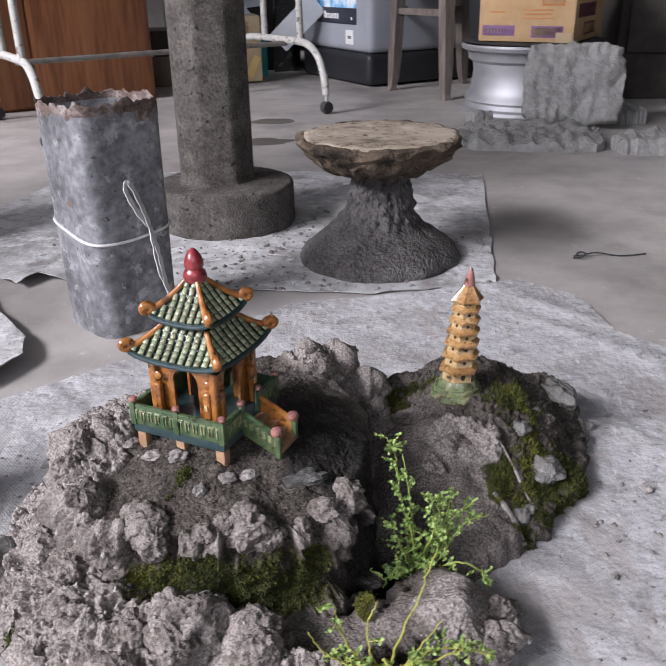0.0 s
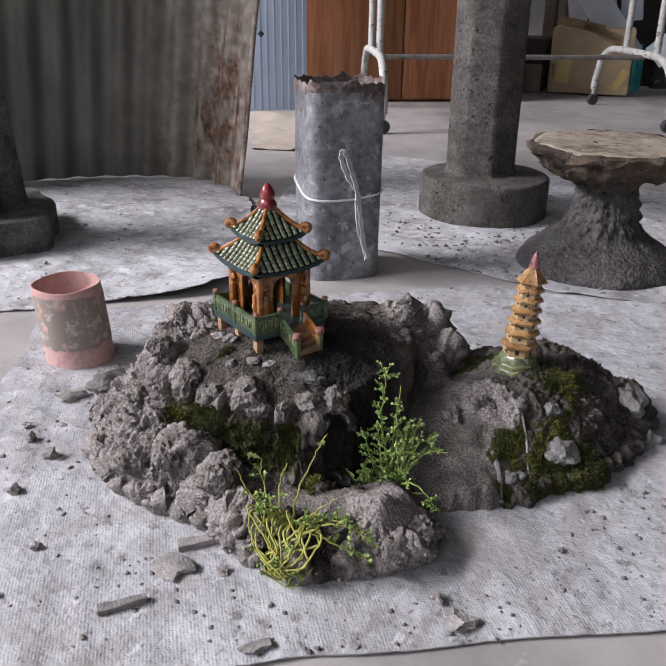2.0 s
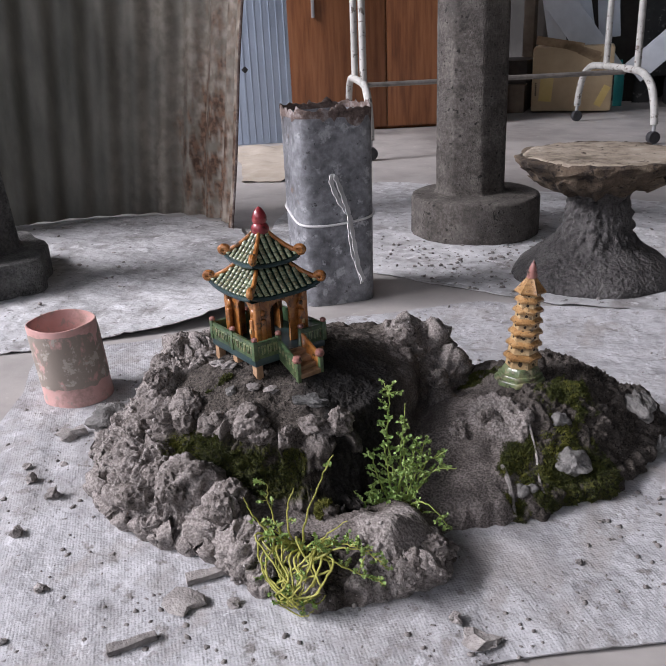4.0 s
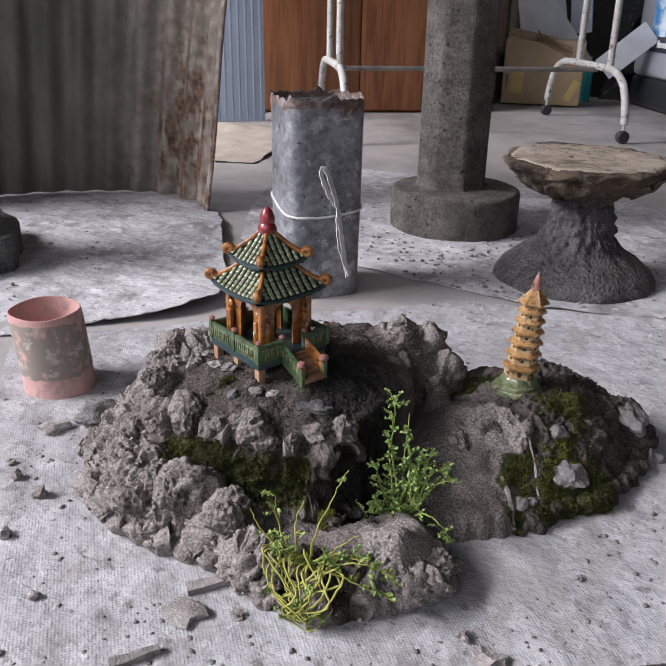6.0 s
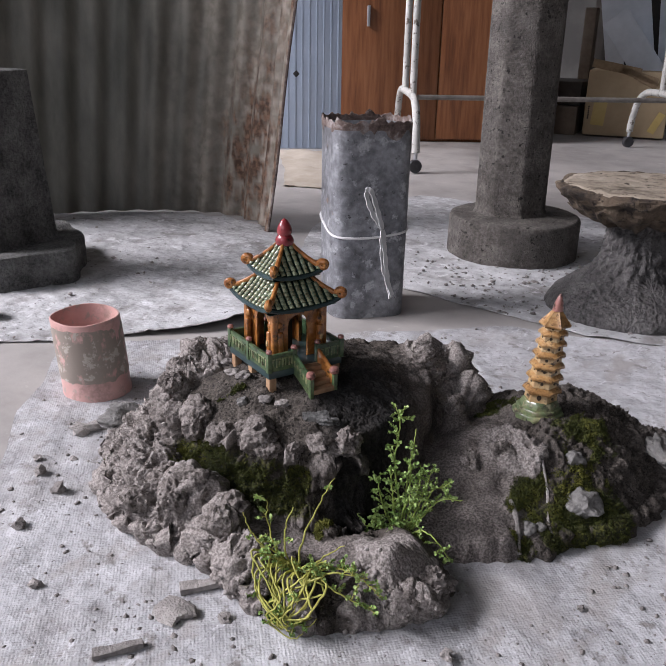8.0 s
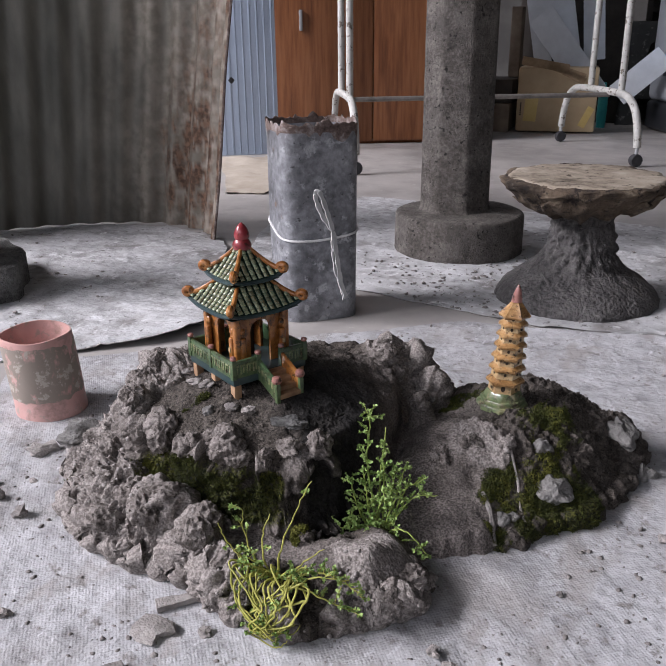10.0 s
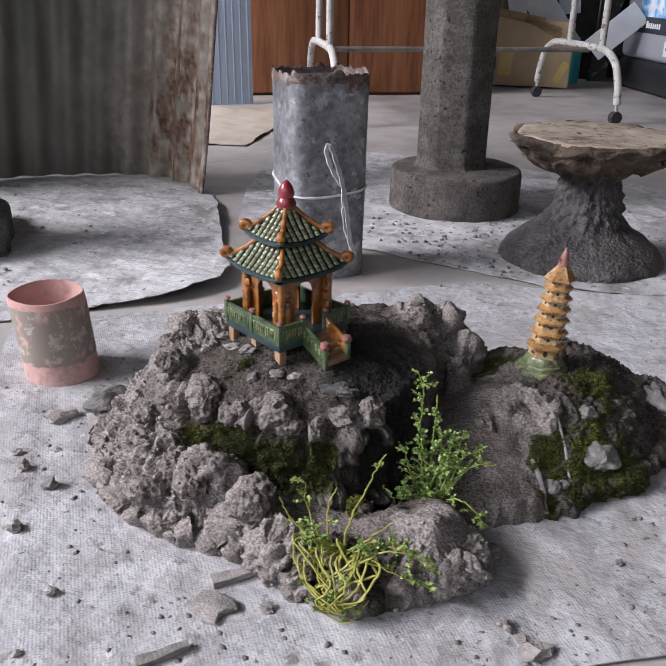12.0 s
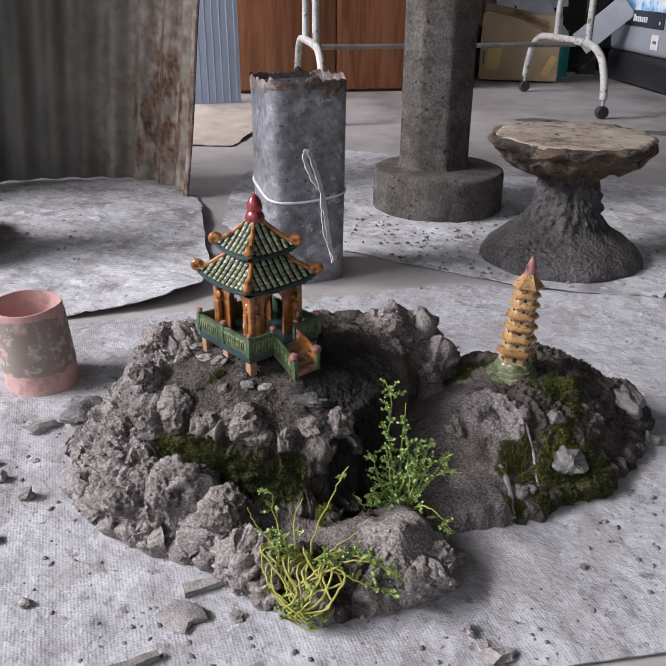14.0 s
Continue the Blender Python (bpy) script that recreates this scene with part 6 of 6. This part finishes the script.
# ---- washing machine ----
def washer():
    d1 = Vector((-0.323, 0.53, 0)).normalized()
    ang = math.degrees(math.atan2(d1.y, d1.x))
    wm = thing("washing_machine", (0.094, 3.43, 0.0), "grey top-loading washing machine with black base and blue sticker", "washing machine", ang)
    w, dp = 0.60, 0.58                 # x runs along the sticker's face, y to the back
    s = pose(0, 0, 0)
    bm = bmesh.new()
    bbox(bm, w, dp, 0.126, pose(w / 2, -dp / 2, 0.006), 0.03, 4)
    part("base", bm, M["black_plastic"], wm, "black plastic base")
    bm = bmesh.new()
    bbox(bm, w - 0.004, dp - 0.004, 0.80, pose(w / 2, -dp / 2, 0.13), 0.035, 5)
    body = part("body", bm, M["washer_grey"], wm, "grey enamelled body")
    for x, y in ((0.06, -0.06), (w - 0.06, -0.06), (0.06, -dp + 0.06), (w - 0.06, -dp + 0.06)):
        part("foot", lathe([(0.02, 0.0), (0.022, 0.008), (0.016, 0.012)], 16, m=pose(x, y, 0)), M["black_rubber"], wm)
    # printed front: x grows away from the near corner
    f = lambda x, z, y=0.0005: pose(x, y, z)
    sticker = box_part("sticker", (0.345, 0.002, 0.34), f(0.272, 0.30), M["poster"], body, 0.0004, "blue and white water picture")
    band = box_part("brand_band", (0.345, 0.003, 0.062), f(0.272, 0.238), M["ink_dark"], body, 0.0004, "dark label band")
    part("emblem", lathe([(0.001, 0.003), (0.014, 0.002), (0.015, 0.0)], 20, m=pose(0.41, 0.002, 0.269, -90, 0, 0)), M["gold_print"], band)
    for k in range(7):
        box_part("lettering", (0.013 if k else 0.018, 0.003, 0.02 if k else 0.028), f(0.362 - 0.0185 * k, 0.257, 0.0015), M["white_print"], band, 0.0004)
    box_part("mark", (0.010, 0.003, 0.012), f(0.135, 0.254, 0.0015), M["white_print"], band, 0.0004)
    box_part("rating_label", (0.062, 0.002, 0.056), f(0.155, 0.160), M["white_print"], body, 0.0004, "small white paper label")
    box_part("rating_print", (0.03, 0.003, 0.012), f(0.155, 0.182), M["steel_bar"], body, 0.0003)
    return wm


washer()


# ---- wooden stool ----
def wooden_stool():
    A, B, C = Vector((0.191, 3.367, 0)), Vector((0.377, 3.087, 0)), Vector((0.485, 3.545, 0))
    D = A + C - B
    mid = (A + C) / 2
    st = thing("wooden_stool", tuple(mid), "weathered grey-brown wooden stool with a rail between its legs", "stool")
    H = 0.44
    legs = []
    for p in (A, B, C, D):
        top = mid.lerp(p, 0.86) + Vector((0, 0, H))
        f = p - mid
        u = (B - A).normalized()
        v = Vector((-u.y, u.x, 0))
        vs, fs = [], []
        prof = [(0.0, 0.014, 0.010), (0.04, 0.013, 0.004), (0.12, 0.016, 0.0), (0.3, 0.019, 0.0), (1.0, 0.021, 0.0)]
        for t, half, kick in prof:
            c = f.lerp(top - mid, t) + f.normalized() * kick
            for a, b in ((-1, -1), (1, -1), (1, 1), (-1, 1)):
                vs.append(c + (u * a + v * b) * half)
        for i in range(len(prof) - 1):
            for k in range(4):
                j = (k + 1) % 4
                fs.append((i * 4 + k, i * 4 + j, i * 4 + 4 + j, i * 4 + 4 + k))
        fs += [(3, 2, 1, 0), tuple(len(vs) - 4 + k for k in range(4))]
        part("leg", (vs, fs), M["wood_grey"], st, smooth=False)
    for p, q in ((A, B), (B, C), (C, D), (D, A)):
        for z, hh in ((0.295, 0.012), (0.395, 0.022)):
            t = z / H
            a, b = (mid.lerp(r, 1 - 0.14 * t) - mid + Vector((0, 0, z)) for r in (p, q))
            d = (b - a)
            bm = bmesh.new()
            bbox(bm, d.length - 0.03, 0.018, hh * 2, Matrix.Translation((a + b) / 2 - Vector((0, 0, hh))) @ pose(0, 0, 0, 0, 0, math.degrees(math.atan2(d.y, d.x))), 0.002)
            part("rail", bm, M["wood_grey"], st)
    u = B - A
    bm = bmesh.new()
    bbox(bm, u.length * 0.95, (C - B).length * 0.92, 0.022, Matrix.Translation((0, 0, H)) @ pose(0, 0, 0, 0, 0, math.degrees(math.atan2(u.y, u.x))), 0.004)
    part("seat", bm, M["wood_grey"], st)
    t = thing("plastic_basin", (mid.x + 0.02, mid.y, H + 0.023), "red plastic basin on the wooden stool", "basin")
    part("shell", lathe([(0.09, 0), (0.11, 0.05), (0.12, 0.06), (0.114, 0.06), (0.1, 0.04), (0.001, 0.006)], 32, closed=False), M["red_plastic"], t)
    return st


wooden_stool()


# ---- wheel rim, carton and slabs ----
def wheel_rim():
    rim = thing("wheel_rim", (0.628, 2.852, 0.0), "silver alloy wheel rim lying flat on the floor", "wheel rim")
    out = [(0.214, 0.0), (0.218, 0.004), (0.216, 0.014), (0.203, 0.020), (0.200, 0.034), (0.207, 0.042), (0.203, 0.050), (0.196, 0.058),
           (0.186, 0.085), (0.180, 0.130), (0.184, 0.158), (0.198, 0.168), (0.201, 0.186), (0.206, 0.194), (0.221, 0.200), (0.224, 0.210), (0.220, 0.217), (0.212, 0.215)]
    inn = [(0.204, 0.205), (0.190, 0.190), (0.172, 0.150), (0.172, 0.09), (0.185, 0.04), (0.200, 0.004)]
    part("barrel", lathe(out + inn, 96, closed=False), M["alloy"], rim, "brushed silver barrel with stepped ribs")
    part("hub", lathe([(0.001, 0.03), (0.07, 0.03), (0.075, 0.045), (0.06, 0.06), (0.001, 0.06)], 32), M["alloy"], rim)
    for k in range(5):
        bm = bmesh.new()
        bbox(bm, 0.135, 0.05, 0.022, pose(0, 0, 0, 0, 0, 72 * k) @ pose(0.125, 0, 0.034), 0.006)
        part("spoke", bm, M["alloy"], rim)
    return rim


wheel_rim()
_m = thing("flat_lid", (0.64, 2.855, 0.2185), "thin black rubber mat on the wheel rim", "mat")
part("sheet", lathe([(0.001, 0.0), (0.226, 0.0), (0.230, 0.003), (0.224, 0.006), (0.001, 0.007)], 64, lambda a, r, z: (r * (1 + 0.03 * math.sin(3 * a)), z), closed=False), M["black_rubber"], _m)


def carton():
    bx = thing("carton", (0.448, 2.785, 0.2265), "brown printed cardboard carton resting on the wheel rim", "box", -28)
    w, d, h = 0.305, 0.34, 0.24
    body = box_part("body", (w, d, h), pose(w / 2, d / 2, 0), M["card"], bx, 0.005)

    def ink(name, x, z, ww, hh, m, side=0):
        p = pose(x, -0.0006, z) if side == 0 else pose(w + 0.0006, x, z, 0, 0, 90)
        box_part(name, (ww, 0.002, hh), p, m, body, 0.0003)
    ink("print_band", 0.066, 0.018, 0.105, 0.030, M["purple_ink"])
    for k in range(9):
        ink("lettering", 0.022 + 0.0105 * k, 0.025, 0.006, 0.015, M["card_pale"])
    ink("print_frame", 0.222, 0.014, 0.10, 0.034, M["purple_ink"])
    ink("print_panel", 0.222, 0.019, 0.090, 0.024, M["card_torn"])
    for k, ww in enumerate((0.10, 0.085, 0.095)):
        ink("lettering", 0.19, 0.068 + 0.012 * k, ww, 0.0045, M["orange_ink"])
    ink("lettering", 0.06, 0.085, 0.05, 0.006, M["orange_ink"])
    ink("print_frame", 0.235, 0.105, 0.07, 0.05, M["orange_ink"])
    ink("print_panel", 0.235, 0.112, 0.058, 0.036, M["card"])
    ink("print_band", 0.13, 0.07, 0.20, 0.040, M["maroon_ink"], 1)
    for k in range(9):
        ink("lettering", 0.055 + 0.018 * k, 0.082, 0.011, 0.016, M["card_torn"], 1)
    ink("print_frame", 0.17, 0.018, 0.13, 0.036, M["maroon_ink"], 1)
    ink("print_panel", 0.17, 0.022, 0.12, 0.028, M["card"], 1)
    box_part("tape", (0.05, 0.0015, 0.03), pose(w - 0.03, -0.0018, 0.0), M["card_pale"], body, 0.0003, "shiny strip of tape")
    return bx


carton()


def mortar_slab(name, place, rot, size, label, seed, furrow=0.006):
    """A broken, furrowed slab of mortar."""
    w, d, t = size
    nx, ny = 44, 34
    vs, fs = [], []
    for side in (1, 0):
        for j in range(ny + 1):
            for i in range(nx + 1):
                u, v = 2 * i / nx - 1, 2 * j / ny - 1
                k = 1 - 0.10 * (abs(u) * abs(v)) ** 2 + 0.06 * noise.noise(Vector((u * 2.2, v * 2.2, seed)))
                x, y = u * w / 2 * k, v * d / 2 * k
                x += 0.012 * noise.noise(Vector((v * 6, 3, seed))) * abs(u) ** 3
                y += 0.012 * noise.noise(Vector((u * 6, 9, seed))) * abs(v) ** 3
                z = t * side
                if side:
                    z += 0.6 * furrow * math.sin(x * 2 * math.pi / 0.036 + 5 * noise.noise(Vector((x * 6, y * 3, seed))) + 3 * noise.noise(Vector((x * 9, y * 6, seed)))) * (0.4 + 0.6 * abs(noise.noise(Vector((x * 12, y * 5, seed + 3)))))
                    z += 0.016 * fbm(Vector((x * 22, y * 16, seed)), 5) - 0.3 * t * max(abs(u), abs(v)) ** 8
                vs.append(Vector((x, y, max(z, 0.0))))
    n = (nx + 1) * (ny + 1)
    for j in range(ny):
        for i in range(nx):
            a = j * (nx + 1) + i
            fs.append((a, a + 1, a + nx + 2, a + nx + 1))
            fs.append((n + a, n + a + nx + 1, n + a + nx + 2, n + a + 1))
    rim = [i for i in range(nx + 1)] + [j * (nx + 1) + nx for j in range(1, ny + 1)] + [ny * (nx + 1) + i for i in range(nx - 1, -1, -1)] + [j * (nx + 1) for j in range(ny - 1, 0, -1)]
    for a, b in zip(rim, rim[1:] + rim[:1]):
        fs.append((a, n + a, n + b, b))
    ob = part(name, (vs, fs), M["mortar_slab"], None, sharp=60)
    ob.matrix_basis = pose(*place, *rot)
    return tagged(ob, label, "slab")


mortar_slab("mortar_slab", (0.700, 2.520, 0.118), (72, 0, -10), (0.285, 0.235, 0.045), "broken pale mortar slab leaning against the wheel rim", 2.0)
mortar_slab("mortar_slab", (0.545, 2.315, 0.0), (0, 0, -10), (0.385, 0.33, 0.03), "broken furrowed mortar slab lying on the floor", 5.0, 0.008)
mortar_slab("mortar_chunk", (0.44, 2.60, 0.0), (0, 0, 20), (0.07, 0.06, 0.035), "small pale mortar chunk on the floor", 8.0, 0.002)
mortar_slab("mortar_chunk", (0.84, 2.16, 0.0), (0, 0, -6), (0.20, 0.13, 0.045), "pale mortar chunk lying on the floor", 11.0, 0.004)
mortar_slab("mortar_chunk", (0.885, 2.57, 0.0), (0, 0, 15), (0.10, 0.08, 0.05), "grey mortar chunk beside the slab", 13.0, 0.003)


# ---- junk by the rear wall ----
def rear_carton():
    bx = thing("carton", (-0.53, 3.60, 0.0), "pale cardboard carton with a torn top against timber", "box", 14)
    body = box_part("body", (0.335, 0.22, 0.27), pose(0, 0.11, 0.006), M["card_pale"], bx, 0.012)
    for k, (x, z, w, h) in enumerate(((-0.06, 0.27, 0.20, 0.035), (0.03, 0.245, 0.16, 0.03), (0.06, 0.225, 0.1, 0.03))):
        box_part("torn_edge", (w, 0.006, h), pose(x, -0.003, z, 0, 10 + 8 * k, 0), M["card_torn"], body, 0.001)
    box_part("tape", (0.055, 0.002, 0.10), pose(-0.11, -0.001, 0.05, 0, 4, 0), M["tape_yellow"], body, 0.0004)
    box_part("tape", (0.03, 0.002, 0.09), pose(0.11, -0.001, 0.03, 0, 25, 0), M["tape_yellow"], body, 0.0004)
    for k in range(7):
        box_part("lettering", (0.006, 0.002, 0.006), pose(-0.15, -0.001, 0.075 + 0.008 * k), M["junk_dark"], body, 0.0003)
    return bx


rear_carton()


def board(place, rot, size, material, label, name="board", marks=0):
    b = thing(name, place, label, "board")
    b.matrix_basis = pose(*place, *rot)
    box_part("sheet", size, pose(0, 0, 0), material, b, 0.002)
    for k in range(marks):
        box_part("print_bar", (0.008, 0.001, size[2] * 0.3), pose(-0.02 + 0.02 * k, -size[1] / 2 - 0.0004, size[2] * 0.15), M["ink_dark"], b, 0.0002)
    return b


board((-0.56, 3.74, 0.22), (-8, -12, 12), (0.20, 0.012, 0.5), M["white_card"], "white printed card standing in the carton", "card", 2)
board((-0.40, 3.72, 0.16), (-6, -38, 10), (0.12, 0.010, 0.42), M["white_card"], "white card strip leaning out of the carton", "card")
board((-0.30, 3.70, 0.16), (-6, 48, 10), (0.10, 0.010, 0.24), M["white_card"], "notched white card leaning out of the carton", "card")
board((-0.43, 3.80, 0.30), (-6, -6, 10), (0.09, 0.010, 0.34), M["white_card"], "white card strip leaning out of the carton", "card")
_t = thing("bottle", (-0.40, 3.92, 0.0), "teal plastic bottle among the junk", "bottle")
part("shell", lathe([(0.02, 0), (0.022, 0.06), (0.021, 0.16), (0.010, 0.18), (0.010, 0.20), (0.001, 0.20)], 24), M["teal"], _t)
for k, (x, y, z, sx, sy, sz, rz, mt) in enumerate(((-0.80, 3.70, 0, 0.10, 0.30, 0.12, 10, "junk_wood"), (-0.82, 3.72, 0.122, 0.16, 0.26, 0.10, 5, "junk_dark"),
                                                   (-0.74, 3.95, 0, 0.05, 0.04, 1.1, 4, "junk_dark"), (-0.62, 4.15, 0, 0.5, 0.10, 1.3, 8, "junk_dark"),
                                                   (-0.78, 3.78, 0.225, 0.05, 0.05, 0.30, 0, "junk_wood"))):
    t = thing("timber_block", (x, y, z), ("dull brown" if mt == "junk_wood" else "dark") + " timber block stacked by the rear wall", "timber", rz)
    box_part("block", (sx, sy, sz), pose(0, 0, 0), M[mt], t, 0.004)


def plastic_stool():
    st = thing("plastic_stool", (-0.22, 4.25, 0.0), "dark spattered plastic stool with arched openings", "stool", 8)
    s, H = 0.17, 0.46
    box_part("seat", (2 * s * 0.86, 2 * s * 0.86, 0.03), pose(0, 0, H - 0.03), M["stool_plastic"], st, 0.008)
    for k in range(4):
        m = pose(0, 0, 0, 0, 0, 90 * k)
        for q in (-1, 1):
            vs, fs = [], []
            for z, x0, x1, y in ((0, 0.085, s, -s), (0.28, 0.07, s * 0.9, -s * 0.9), (0.36, 0.05, s * 0.88, -s * 0.88), (0.40, 0.0, s * 0.86, -s * 0.87), (H - 0.01, 0.0, s * 0.84, -s * 0.86)):
                for x, yy in ((x0, y), (x1, y), (x1, y + 0.012), (x0, y + 0.012)):
                    vs.append(m @ Vector((q * x, yy, z)))
            for i in range(4):
                for e in range(4):
                    f = (i * 4 + e, i * 4 + (e + 1) % 4, i * 4 + 4 + (e + 1) % 4, i * 4 + 4 + e)
                    fs.append(f if q > 0 else tuple(reversed(f)))
            part("leg_panel", (vs, fs), M["stool_plastic"], st, smooth=False)
        box_part("rail", (2 * s * 0.93, 0.012, 0.05), m @ pose(0, -s * 0.96, 0.12), M["stool_plastic"], st, 0.002)
    return st


plastic_stool()
# dark cupboard and shelf in the deep shade
_d = thing("dark_cupboard", (1.42, 3.02, 0.0), "dark wooden cupboard in the shade beside the carton", "cupboard", -6)
box_part("body", (0.9, 0.5, 1.3), pose(0, 0.25, 0), M["junk_dark"], _d, 0.005)
for k in range(2):
    dd = box_part("drawer", (0.42, 0.02, 0.24), pose(-0.21 + 0.43 * k, -0.008, 0.16), M["junk_dark"], _d, 0.004)
    box_part("handle", (0.1, 0.015, 0.012), pose(-0.21 + 0.43 * k, -0.024, 0.28), M["junk_wood"], dd, 0.003)
box_part("moulding", (0.92, 0.03, 0.03), pose(0, -0.012, 0.42), M["junk_wood"], _d, 0.004)
_d = thing("dark_shelf", (0.45, 4.45, 0.0), "dark shelf rack against the rear wall", "shelf")
for x in (-0.75, 0.75):
    box_part("side", (0.03, 0.35, 1.4), pose(x, 0, 0), M["junk_dark"], _d, 0.003)
for z in (0.08, 0.5, 0.95):
    box_part("shelf_board", (1.5, 0.34, 0.03), pose(0, 0, z), M["junk_dark"], _d, 0.003)


# ---- small loose things on the sheets ----
def pebble(name, x, y, r, flat, seed, label, rz=0, stretch=(1, 1), z=0.0035, group="crumbs on the sheet", tilt=0):
    ob = part(name, lump(r * 0.8, flat, seed, 2, 0.9), M["flake"] if "flake" in name else M["crumb"], None, sharp=28)
    ob.matrix_basis = pose(x, y, z + r * flat * 0.55, tilt, 0, rz) @ Matrix.Diagonal((stretch[0], stretch[1], 1, 1))
    return tagged(ob, label, "pebble", group)


def sliver(x, y, length, width, seed, rz):
    """A broken strip of mortar with a rough side."""
    bm = bmesh.new()
    bbox(bm, length, width, 0.006)
    bmesh.ops.subdivide_edges(bm, edges=bm.edges[:], cuts=5, use_grid_fill=True)
    for v in bm.verts:
        n = noise.noise_vector(v.co * 160 + Vector((seed, 0, 0)))
        v.co += n * 0.0014 + Vector((0, 0, 0.0010 * math.sin(v.co.x * 90)))
        v.co.y *= 1 - 0.35 * (v.co.x / length + 0.5)
    ob = part("mortar_sliver", bm, M["flake"], None, sharp=30)
    ob.matrix_basis = pose(x, y, 0.0040, 6, 0, rz)
    return tagged(ob, "long sliver of mortar on the white sheet", "pebble", "crumbs on the sheet")


for k, (x, y, r, fl) in enumerate(((-0.166, 0.414, 0.0085, 0.9), (-0.208, 0.423, 0.0075, 0.8), (-0.147, 0.356, 0.0075, 0.8), (-0.234, 0.440, 0.005, 0.7), (-0.205, 0.462, 0.005, 0.5),
                                   (0.238, 0.437, 0.006, 0.8), (-0.066, 0.314, 0.0065, 0.7), (-0.109, 0.289, 0.006, 0.7), (0.36, 0.66, 0.006, 0.8), (0.30, 0.545, 0.004, 0.7),
                                   (-0.046, 0.261, 0.004, 0.7), (0.081, 0.374, 0.006, 0.5), (-0.152, 0.315, 0.006, 0.5))):
    pebble("mortar_pebble", x, y, r, fl, 40 + k, "small grey mortar pebble on the white sheet", k * 40)
pebble("mortar_flake", -0.245, 0.507, 0.019, 0.42, 60, "flat grey mortar flake on the white sheet", 20, (1.1, 0.7))
pebble("mortar_flake", -0.205, 0.523, 0.017, 0.42, 61, "flat mossy mortar flake on the white sheet", 10, (1.1, 0.7))
pebble("mortar_flake", 0.045, 0.357, 0.0185, 0.32, 62, "thin round mortar flake on the white sheet", 0, (1.0, 0.85))
pebble("mortar_flake", 0.258, 0.423, 0.014, 0.3, 63, "thin mortar flake on the white sheet", 50, (1.2, 0.9))
pebble("mortar_flake", 0.151, 0.326, 0.012, 0.3, 64, "thin mortar flake on the white sheet", 50, (1.3, 0.7))
sliver(0.043, 0.391, 0.036, 0.010, 65, 48)
sliver(0.0425, 0.304, 0.036, 0.008, 66, 52)
_w = thing("wire_scrap", (0.45, 1.312, 0.0), "scrap of dark wire lying on the concrete floor", "wire")
part("strand", sweep(curve_points([(0, 0, 0.003), (0.03, 0.012, 0.006), (0.07, 0.008, 0.002), (0.115, 0.018, 0.002)], 8), 0.0012, 6), M["black_rubber"], _w)
part("coil", sweep(curve_points([(-0.008, -0.004, 0.002), (0.002, 0.008, 0.008), (0.010, -0.004, 0.010), (0.0, -0.010, 0.006), (-0.006, 0.004, 0.003), (0.012, 0.004, 0.004)], 8), 0.0016, 6), M["black_rubber"], _w)


def crumbs(name, count, spot, label, seed, small=0.0007, big=0.0034, z=0.003):
    rng = np.random.default_rng(seed)
    base = bmesh.new()
    bmesh.ops.create_icosphere(base, subdivisions=1, radius=1)
    bv = np.array([v.co[:] for v in base.verts])
    bf = [tuple(v.index for v in f.verts) for f in base.faces]
    base.free()
    vs, fs = [], []
    for _ in range(count):
        x, y = spot(rng)
        r = small + (big - small) * rng.random() ** 4
        v = bv * r * (1 + rng.normal(0, 0.2, (len(bv), 1))) * np.array([rng.uniform(0.7, 1.5), rng.uniform(0.7, 1.3), rng.uniform(0.4, 0.9)])
        o = len(vs)
        vs += (v + np.array([x, y, z + r * 0.3])).tolist()
        fs += [tuple(i + o for i in f) for f in bf]
    return tagged(part(name, (vs, fs), M["crumb"], None, sharp=180), label, "crumbs", kind="stuff")


def near_rock(rng):
    while True:
        a, r = rng.uniform(0, 6.283), 1.0 + abs(rng.normal(0, 0.22))
        x, y = 0.06 + 0.24 * r * math.cos(a), 0.60 + 0.24 * r * math.sin(a)
        if x < -0.05:
            x -= abs(rng.normal(0, 0.03))
        if inside(MAIN, x, y):
            return x, y


def on_main(rng):
    while True:
        x, y = rng.uniform(-0.45, 0.6), rng.uniform(0.2, 1.18)
        if inside(MAIN, x, y):
            return x, y


def on_left(rng):
    while True:
        x, y = rng.uniform(-1.2, -0.42), rng.uniform(0.5, 1.3)
        if inside(LEFT, x, y):
            return x, y


def on_rear(rng):
    while True:
        x, y = rng.normal(0.0, 0.17), rng.normal(1.33, 0.14)
        if inside(REAR, x, y):
            return x, y


crumbs("mortar_crumbs", 1300, near_rock, "scattered grey mortar crumbs round the rock", 1, 0.0005, 0.003)
crumbs("sheet_crumbs", 700, on_main, "scattered fine grey crumbs on the white sheet", 2, 0.0006, 0.0026)
crumbs("left_crumbs", 350, on_left, "scattered grey crumbs on the dusty sheet", 3, 0.0008, 0.004, 0.005)
crumbs("rear_crumbs", 1000, on_rear, "cement crumbs on the sheet round column and stand", 5, 0.0008, 0.0042, 0.004)
